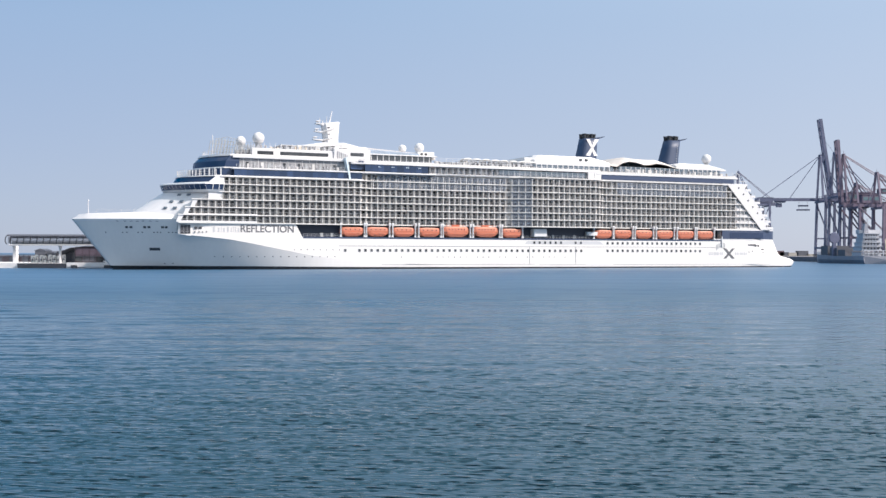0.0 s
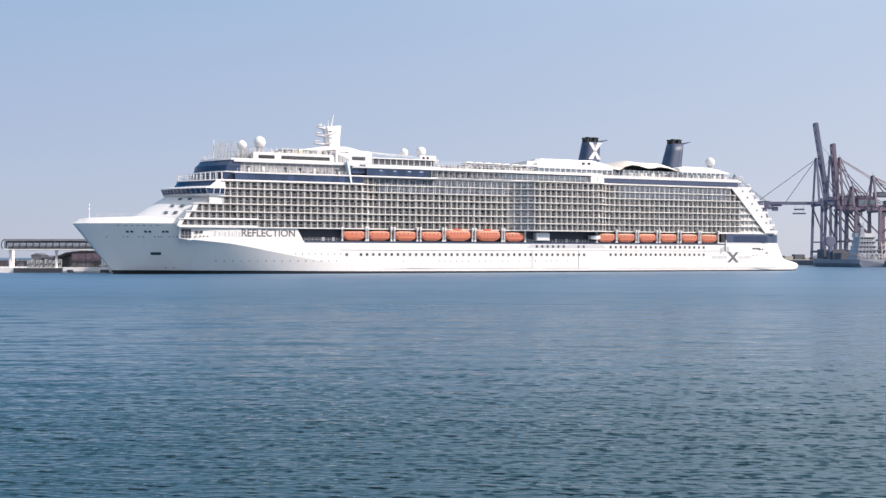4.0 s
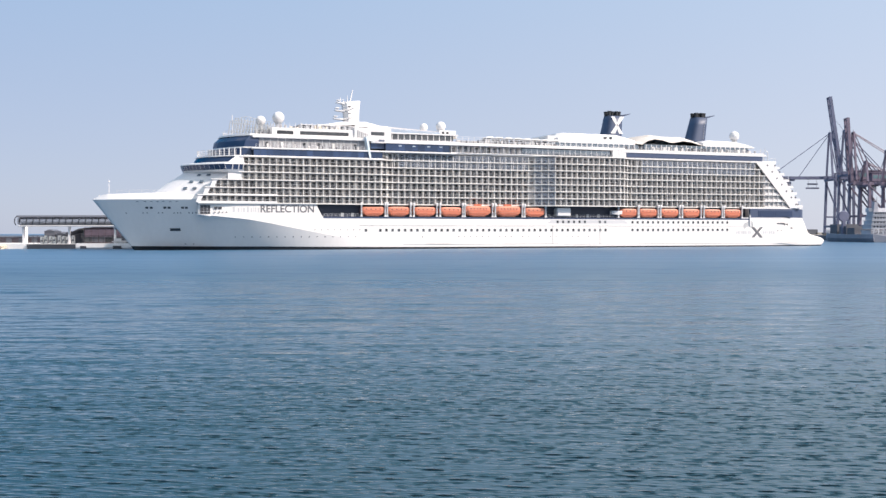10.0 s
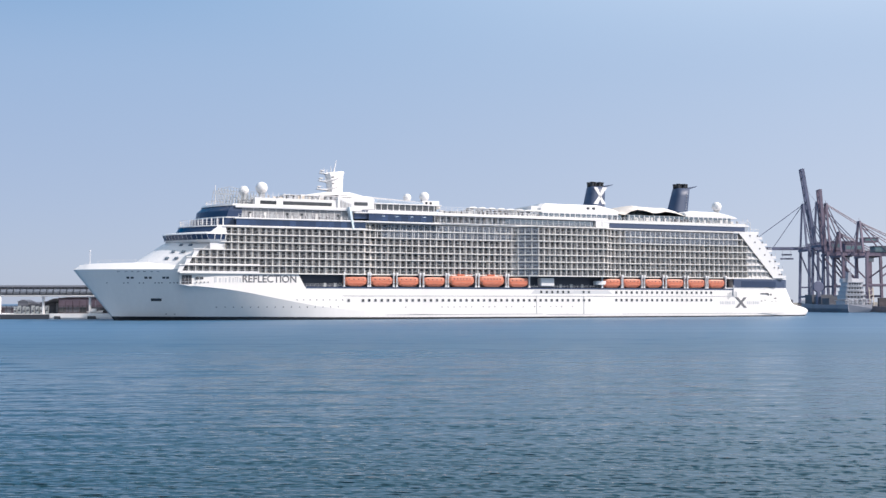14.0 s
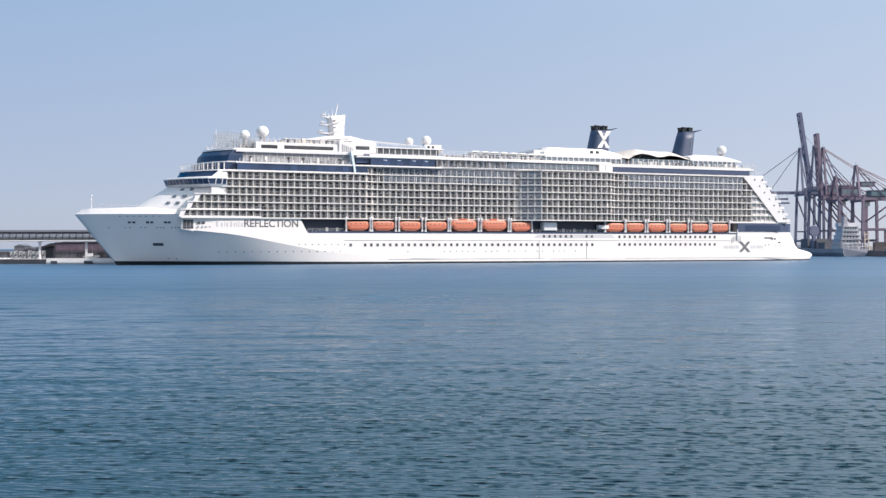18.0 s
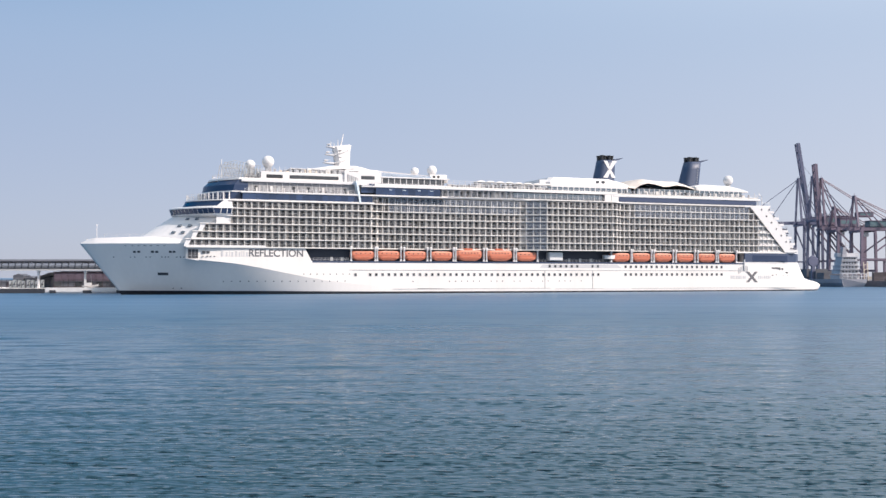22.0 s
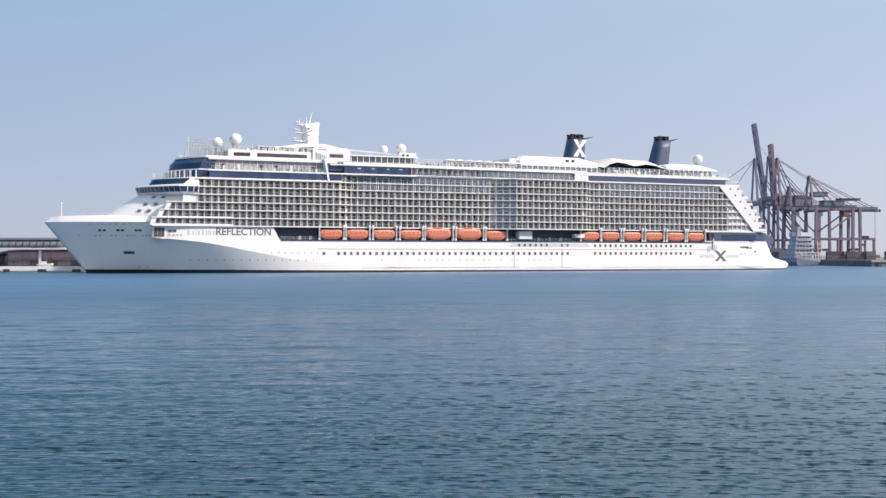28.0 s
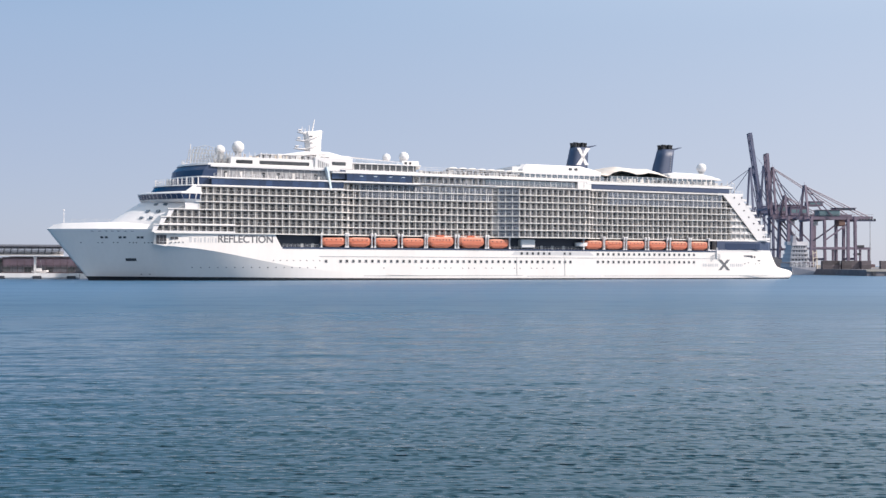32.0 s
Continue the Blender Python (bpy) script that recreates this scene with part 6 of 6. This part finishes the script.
def crane(px, py, apex, girder, back, reach, boom_up, mat, gauge=24.0, width=22.0, house=None, head_x=1.5, brace="both", mid_leg=None, label=""):
    """Ship-to-shore crane: x inland from the water-side legs, y along the quay."""
    z0 = 3.2
    c = empty("quay_crane", pose(px, py, z0), label, "crane", "container quay cranes")
    g = girder - z0
    top = apex - z0
    w = width / 2
    for x in (0, gauge):
        for y in (-w, w):
            bm = bmesh.new()
            lean = 1.0 if x == 0 else 0.0
            loft(bm, [[(x + lean * k - 0.75, y * (1 - 0.1 * k) - 0.9, z), (x + lean * k + 0.75, y * (1 - 0.1 * k) - 0.9, z), (x + lean * k + 0.75, y * (1 - 0.1 * k) + 0.9, z), (x + lean * k - 0.75, y * (1 - 0.1 * k) + 0.9, z)] for z, k in ((1.6, 0), (g + 1.5, 1))])
            leg = part("crane_leg", bm, mat, c)
            bm = bmesh.new()
            box(bm, x - 0.8, x + 0.8, y - 3.5, y + 3.5, 0.9, 1.9)
            for i in range(4):
                lathe(bm, ((0.45, 0), (0.45, 0.5)), 8, (x, y - 2.7 + i * 1.8, 0.2))
            part("wheel_bogie", bm, DARK, leg)
    for x in (0, gauge):
        for z in (6.5, g - 1.0):
            bm = bmesh.new()
            beam(bm, (x, -w, z), (x, w, z), 1.2, 1.5)
            part("sill_beam", bm, mat, c)
    for y in (-w, w):
        bm = bmesh.new()
        beam(bm, (0, y, 13.5), (gauge, y, 13.5), 0.8, 1.1)
        part("portal_beam", bm, mat, c)
        fore, aft = ((0.4, y, g - 1), (gauge * 0.75, y, 14.5)), ((gauge - 4.5, y, g - 3), (gauge - 20, y, g - 14))
        for p, q in {"fore": (fore,), "aft": (aft,), "both": (fore, ((gauge - 0.4, y, g - 1), (gauge * 0.48, y, 14)))}[brace]:
            bm = bmesh.new()
            beam(bm, p, q, 0.85, 0.85)
            part("diagonal_brace", bm, mat, c)
    for y in (-3.2, 3.2):
        bm = bmesh.new()
        beam(bm, (-2, y, g + 0.6), (back, y, g + 0.6), 1.0, 2.2)
        part("main_girder", bm, mat, c)
    if mid_leg:
        for y in (-w, w):
            bm = bmesh.new()
            beam(bm, (mid_leg, y, 0.5), (mid_leg, y, g), 1.7, 1.5)
            part("portal_leg", bm, mat, c)
        bm = bmesh.new()
        box(bm, mid_leg - 3.6, mid_leg + 0.9, -3.0, 3.0, g - 4.6, g - 0.6)
        bmesh.ops.bevel(bm, geom=bm.edges[:], offset=0.4, segments=1, affect="EDGES")
        part("winch_cabin", bm, RUST_CAB, c, "rusty brown winch cabin")
    # boom
    if boom_up:
        a = radians(boom_up)
        tip = Vector((-2 - reach * math.cos(a), 0, g + 0.6 + reach * math.sin(a)))
    else:
        tip = Vector((-2 - reach, 0, g + 0.6))
    hinge = Vector((-2, 0, g + 0.6))
    for y in (-2.4, 2.4):
        bm = bmesh.new()
        beam(bm, hinge + Vector((0, y, 0)), tip + Vector((0, y, 0)), 1.1, 2.0)
        boom = part("boom_girder", bm, mat, c, "raised boom girder" if boom_up else "lowered boom girder")
    n = 9
    for i in range(n):
        p, q = hinge.lerp(tip, (i + 0.1) / n), hinge.lerp(tip, (i + 1) / n)
        bm = bmesh.new()
        beam(bm, p + Vector((0, -2.4, 0)), q + Vector((0, 2.4, 0)), 0.4, 0.4)
        part("boom_lacing", bm, mat, boom)
        bm = bmesh.new()
        beam(bm, q + Vector((0, -2.4, 0)), q + Vector((0, 2.4, 0)), 0.5, 0.5)
        part("boom_cross_beam", bm, mat, boom)
    # apex frame
    head = Vector((head_x, 0, top))
    for y in (-4, 4):
        bm = bmesh.new()
        beam(bm, (min(0.5, head_x), y * 1.6, g + 1.5), head + Vector((0, y * 0.35, 0)), 1.2, 1.2)
        part("apex_leg", bm, mat, c)
        bm = bmesh.new()
        beam(bm, (gauge * 0.55, y * 1.2, g + 1.5), head + Vector((0, y * 0.35, 0)), 0.6, 0.6)
        part("apex_strut", bm, mat, c)
        bm = bmesh.new()
        rod(bm, head + Vector((0, y * 0.3, 0)), (back - 3, y * 0.8, g + 1.6), 0.32, 5)
        part("back_stay", bm, mat, c)
    bm = bmesh.new()
    beam(bm, head + Vector((0, -2, 0)), head + Vector((0, 2, 0)), 1.2, 1.4)
    rod(bm, head, head + Vector((0, 0, 2.6)), 0.12, 5)
    part("apex_beam", bm, mat, c)
    if boom_up:
        for k in (0.35, 0.75):
            bm = bmesh.new()
            rod(bm, head, hinge.lerp(tip, k), 0.12, 4)
            part("fore_stay", bm, mat, c)
    else:
        for k in (0.45, 0.92):
            bm = bmesh.new()
            rod(bm, head, hinge.lerp(tip, k) + Vector((0, 0, 1)), 0.26, 5)
            part("fore_stay", bm, mat, c)
    for x0, x1, z0, z1, skin in house or ():
        bm = bmesh.new()
        box(bm, x0, x1, -4, 4, g + z0, g + z1)
        bmesh.ops.bevel(bm, geom=bm.edges[:], offset=0.3, segments=1, affect="EDGES")
        hs = part("machinery_house", bm, skin, c, "boxy machinery house")
        n = max(2, int((x1 - x0) / 3.4))
        for i in range(n):
            u = x0 + 0.6 + (x1 - x0 - 1.2) * i / n
            bm = bmesh.new()
            box(bm, u + 0.2, u + (x1 - x0 - 1.2) / n - 0.3, -4.1, -3.9, g + z0 + 0.35 * (z1 - z0), g + z0 + 0.75 * (z1 - z0))
            part("house_louvre", bm, TEAL, hs)
        bm = bmesh.new()
        box(bm, x0 - 0.6, x1 + 0.6, -4.4, 4.4, g + z1, g + z1 + 0.3)
        part("house_roof", bm, mat, hs)
    bm = bmesh.new()
    box(bm, 5, 8, -1.5, 1.5, g - 4.2, g - 1.4)
    cab = part("operator_cab", bm, STEEL, c, "glazed operator cab")
    bm = bmesh.new()
    box(bm, 4.2, 9.4, -2.2, 2.2, g - 1.3, g - 0.5)
    part("trolley", bm, DARK, cab)
    if not boom_up and reach > 20:
        bm = bmesh.new()
        box(bm, -32, -28.5, -1.6, 1.6, g - 5.0, g - 2.2)
        box(bm, -33, -26, -2.4, 2.4, g - 1.6, g - 0.6)
        part("boom_cab", bm, mat, c, "cab under the boom")
        bm = bmesh.new()
        box(bm, -17, -8, -1.3, 1.3, g - 7.4, g - 6.4)
        box(bm, -16, -9, -1.0, 1.0, g - 4.4, g - 3.4)
        for x in (-15.5, -9.5):
            rod(bm, (x, 0, g - 6.2), (x, 0, g - 0.4), 0.08, 4)
        part("boom_spreader", bm, mat, c, "spreader hanging under the boom")
    for i in range(8):
        x0, x1 = -2 + (back + 2) * i / 8, -2 + (back + 2) * (i + 1) / 8
        bm = bmesh.new()
        beam(bm, (x0, -3.2, g + 0.6), (x1, 3.2, g + 0.6), 0.3, 0.3)
        part("girder_lacing", bm, mat, c)
        bm = bmesh.new()
        beam(bm, (x1, -3.2, g + 0.6), (x1, 3.2, g + 0.6), 0.4, 0.4)
        part("girder_cross_beam", bm, mat, c)
    for y in (-2.6, 2.6):
        for x in (gauge * 0.3, gauge * 0.62):
            bm = bmesh.new()
            box(bm, x, x + 1.4, y - 0.5, y + 0.5, g + 1.6, g + 4.4)
            part("sheave_block", bm, mat, c)
    bm = bmesh.new()
    for i in range(7):
        z = 3 + i * (g - 4) / 7
        z2 = z + (g - 4) / 7
        beam(bm, (gauge + 1.2, -w + 0.8 + (i % 2) * 3, z), (gauge + 1.2, -w + 3.8 - (i % 2) * 3, z2), 0.25, 0.5)
        rod(bm, (gauge + 1.2, -w + 3.8 - (i % 2) * 3, z2), (gauge + 1.2, -w + 3.8 - (i % 2) * 3, z2 + 1.1), 0.06, 4)
    part("stairway", bm, mat, c)
    bm = bmesh.new()
    for y in (-4.4, 4.4):
        for i in range(16):
            x = -2 + (back + 2) * i / 15
            rod(bm, (x, y, g + 1.7), (x, y, g + 2.9), 0.06, 4)
        rod(bm, (-2, y, g + 2.9), (back, y, g + 2.9), 0.07, 4)
    part("girder_rail", bm, mat, c)
    return c


def on_line(bearing, x=QX + 5):
    return x, x / math.tan(radians(bearing))


def build_cranes():
    # nearest first; the bearing from the camera's quay fixes each one's place along the quay edge
    x, y = on_line(22.3)
    crane(x, y, 56.9, 35.6, 43.5, 5, 0, HAZED_RED, gauge=29.5, width=18, head_x=-0.4, brace="aft", mid_leg=24.6,
          house=((7.7, 21.6, 1.9, 5.6, TEAL), (19.0, 32.0, 5.9, 7.0, HAZED_RED)), label="red-brown quay crane with a long back girder")
    x, y = on_line(21.2)
    crane(x, y, 52.7, 37.5, 30, 6, 0, HAZED_RED, gauge=26, width=18, brace="fore", house=((4.0, 16.0, 1.8, 7.5, HAZED_RED), (17.0, 27.0, 8.5, 11.5, HAZED_RED)), label="red-brown quay crane with a short stub boom")
    x, y = on_line(20.75)
    crane(x, y, 73.6, 39.4, 55, 43.8, 85.8, HAZED_RED, gauge=24, head_x=-0.6, brace="fore", house=((1.0, 17.5, 1.8, 8.0, HAZED_RED),), label="red-brown quay crane with its boom raised")
    x, y = on_line(20.25)
    crane(x, y, 76.6, 46.5, 30, 54.0, 81.3, HAZED_BLUE, gauge=24, head_x=0.6, brace="fore", label="dark blue quay crane with its tall boom raised")
    x, y = on_line(19.6)
    crane(x, y, 77.5, 44.5, 20, 45, 0, HAZED_BLUE, gauge=14, width=20, head_x=0.0, brace="fore", label="dark blue quay crane with its boom lowered over the water")
    x, y = on_line(15.5)
    crane(x, y, 82, 51, 40, 44, 0, HAZED_BLUE, gauge=28, house=((20, 33, 1.8, 6.8, HAZED_BLUE),), label="dark blue quay crane far along the quay")


build_cranes()


def build_yard():
    # low rail gantry and stacked boxes on the quay
    gan = empty("yard_gantry", pose(283.6, 680, 3.2), "dark low yard gantry on the quay", "gantry crane")
    for x in (14.0, 16.4, 32.4, 38.2):
        bm = bmesh.new()
        box(bm, x - 0.55, x + 0.55, -0.6, 0.6, 0, 12.9)
        part("gantry_leg", bm, HAZED_RED, gan)
    bm = bmesh.new()
    box(bm, 0, 39.2, -1.2, 1.2, 12.6, 14.2)
    part("gantry_beam", bm, HAZED_RED, gan)
    bm = bmesh.new()
    box(bm, 29.5, 34.5, -1.6, 1.6, 14.2, 15.6)
    box(bm, 28.5, 32.0, -1.6, 1.6, 9.0, 10.4)
    rod(bm, (30.2, 0, 10.4), (30.2, 0, 12.6), 0.12, 4)
    part("gantry_winch", bm, DARK, gan)
    sp = empty("floodlight_mast", pose(308.9, 652, 3.2), "tall grey floodlight mast on the container quay", "light mast")
    bm = bmesh.new()
    rod(bm, (0.6, 0, 0), (0.6, 0, 33.0), 0.34, 8, 0.18)
    part("mast_pole", bm, STEEL, sp)
    bm = bmesh.new()
    box(bm, -7.6, 3.9, -1.2, 1.2, 30.2, 30.8)
    part("lamp_platform", bm, HAZED_BLUE, sp)
    for i in range(6):
        bm = bmesh.new()
        box(bm, -7.2 + i * 1.9, -6.0 + i * 1.9, -1.5, -0.9, 30.8, 31.8)
        part("floodlight", bm, DARK, sp)
    rng = random.Random(5)
    bm = bmesh.new()
    wall = [(0.0, -0.04), (0.15, -0.04)]
    for i in range(10):
        wall += [(0.2 + i * 0.58, 0.0), (0.42 + i * 0.58, 0.0), (0.47 + i * 0.58, -0.04), (0.73 + i * 0.58, -0.04)]
    wall += [(6.06, -0.04), (6.06, 2.44), (0.0, 2.44)]
    loft(bm, [[(x, y, z) for x, y in wall] for z in (0, 2.6)])
    me_src = part("box_shell", bm, RUST)
    bm = bmesh.new()
    for x in (0.0, 5.9):
        for z in (0, 2.45):
            box(bm, x, x + 0.16, -0.06, 0.1, z, z + 0.16)
    fit_src = part("corner_fitting", bm, DARK)
    shell_me, fit_me = me_src.data, fit_src.data
    bpy.data.objects.remove(me_src)
    bpy.data.objects.remove(fit_src)
    for i in range(26):
        for k in range(0 if i == 5 else 2 if i < 9 else rng.randint(1, 3)):
            t = empty("container", pose(273.5 + i * 6.2, 640 + 2.7 * (i % 2), 3.2 + k * 2.62), "weathered brown steel container stacked on the quay", "container", "stacked containers")
            for nm, me in (("box_shell", shell_me), ("corner_fitting", fit_me)):
                o = new(nm, me)
                o.parent = t


build_yard()


def build_freighter():
    f = empty("container_ship", pose(254.4, 622, 0, 0, 0, 4.5), "small grey and white container ship moored by the cranes", "container ship")
    st = ((0, 7.6, 4.4), (6, 8.6, 4.4), (35, 8.8, 4.2), (62, 8.0, 5.0), (74, 3.0, 7.0), (78, 0.3, 8.0))
    bm = bmesh.new()
    loft(bm, [[(-b, y, h), (-b * 0.97, y, 2), (-b * 0.75, y + (1.5 if y == 0 else 0), -1.0), (b * 0.75, y + (1.5 if y == 0 else 0), -1.0), (b * 0.97, y, 2), (b, y, h)] for y, b, h in st])
    part("freighter_hull", bm, SHIP_GREY, f, "blue-grey hull")
    bm = bmesh.new()
    for x in (-7.4, -4.4, -1.5, 1.5, 4.4, 7.4):
        box(bm, x - 0.2, x + 0.2, 0.1, 0.5, 4.3, 7.6)
    for z in (5.6, 7.3):
        box(bm, -7.6, 7.6, 0.1, 0.5, z, z + 0.4)
    part("stern_frame", bm, HAZE_WHITE, f, "white stern mooring frame")
    for i, (z, w, d) in enumerate(((4.3, 12.4, 12), (7.4, 11.8, 11), (10.0, 11.2, 10), (12.6, 10.4, 9), (15.2, 9.8, 8))):
        bm = bmesh.new()
        box(bm, -w / 2, w / 2, 6, 6 + d, z, z + 2.3)
        tier = part("deck_house_tier", bm, HAZE_WHITE, f)
        bm = bmesh.new()
        box(bm, -w / 2 - 0.7, w / 2 + 0.7, 4.4, 6 + d + 0.4, z + 2.3, z + 2.5)
        part("tier_deck", bm, HAZE_WHITE, tier)
        for k in range(5):
            x = -w / 2 + 1.4 + k * (w - 3.6) / 4
            bm = bmesh.new()
            box(bm, x, x + 0.9, 5.9, 6.05, z + 1.0, z + 1.9)
            part("house_window", bm, DARK_GLASS, tier)
        bm = bmesh.new()
        for k in range(9):
            x = -w / 2 + k * w / 8
            rod(bm, (x, 4.5, z + 2.5), (x, 4.5, z + 3.5), 0.08, 4)
        rod(bm, (-w / 2, 4.5, z + 3.5), (w / 2, 4.5, z + 3.5), 0.08, 4)
        part("tier_rail", bm, HAZE_WHITE, tier)
    bm = bmesh.new()
    box(bm, -6.6, 6.6, 8, 12, 17.7, 19.9)
    part("freighter_bridge", bm, HAZE_WHITE, f)
    bm = bmesh.new()
    loft(bm, [[(-4.2 + k, 6.5, z), (-1.4 - k, 6.5, z), (-1.4 - k, 9, z), (-4.2 + k, 9, z)] for z, k in ((17.7, 0), (23.5, 0.5))])
    part("freighter_funnel", bm, SHIP_GREY, f)
    bm = bmesh.new()
    rod(bm, (0, 11, 19.9), (0, 11, 26.5), 0.25, 6)
    rod(bm, (-3, 11, 22.5), (3, 11, 22.5), 0.12, 5)
    rod(bm, (-2, 11, 24.6), (2, 11, 24.6), 0.1, 5)
    part("freighter_mast", bm, HAZE_WHITE, f)
    bm = bmesh.new()
    for x in (7.2, 9.6):
        beam(bm, (x, 2.0, 3.5), (x - 0.6, 2.0, 14.5), 0.45, 0.45)
    for z in (6.5, 9.5, 12.5):
        beam(bm, (7.0, 2.0, z), (9.4, 2.0, z + 1.2), 0.35, 0.35)
    part("stern_ladder_frame", bm, TAN, f, "pale orange lattice frame at the stern")
    bm = bmesh.new()
    lathe(bm, ((3.2, -0.7), (3.6, 0), (3.2, 0.7)), 16)
    bmesh.ops.rotate(bm, verts=bm.verts, matrix=Matrix.Rotation(radians(90), 3, "X"))
    bmesh.ops.translate(bm, verts=bm.verts, vec=(-7.0, 40, 15.4))
    box(bm, -8, -6, 39, 41, 4.0, 12.5)
    part("cable_reel", bm, HAZED_BLUE, f)
    for i in range(3):
        bm = bmesh.new()
        box(bm, -7.5 + (i % 2) * 0.5, 6.5, 24 + i * 12, 34 + i * 12, 4.2, 8.2 + (i * 7 % 3) * 1.2)
        part("deck_cargo", bm, SLATE, f)


build_freighter()


def motions():
    # the ship swings off its berth, stern towards the camera
    rows = []
    for i in range(17):
        t = i * 2.0
        u = t / 32.0
        x = -124.031 + 12.238 * u + 1.928 * u * u + 0.007 * u ** 3
        y = 357.486 - 2.967 * u + 3.406 * u * u + 1.008 * u ** 3
        h = 23.628 - 4.345 * u - 0.168 * u * u - 0.033 * u ** 3
        a = radians(h)
        rows.append((t, pose(x - B * math.sin(a), y + B * math.cos(a), 0, 0, 0, h)))
    walk(SHIP, rows)
    # the ripples drift slowly across the harbour
    walk(SEA, [(0.0, pose(-3.2, 2.4, SEA_Z)), (16.0, pose(0, 0, SEA_Z)), (32.0, pose(3.2, -2.4, SEA_Z))])


motions()
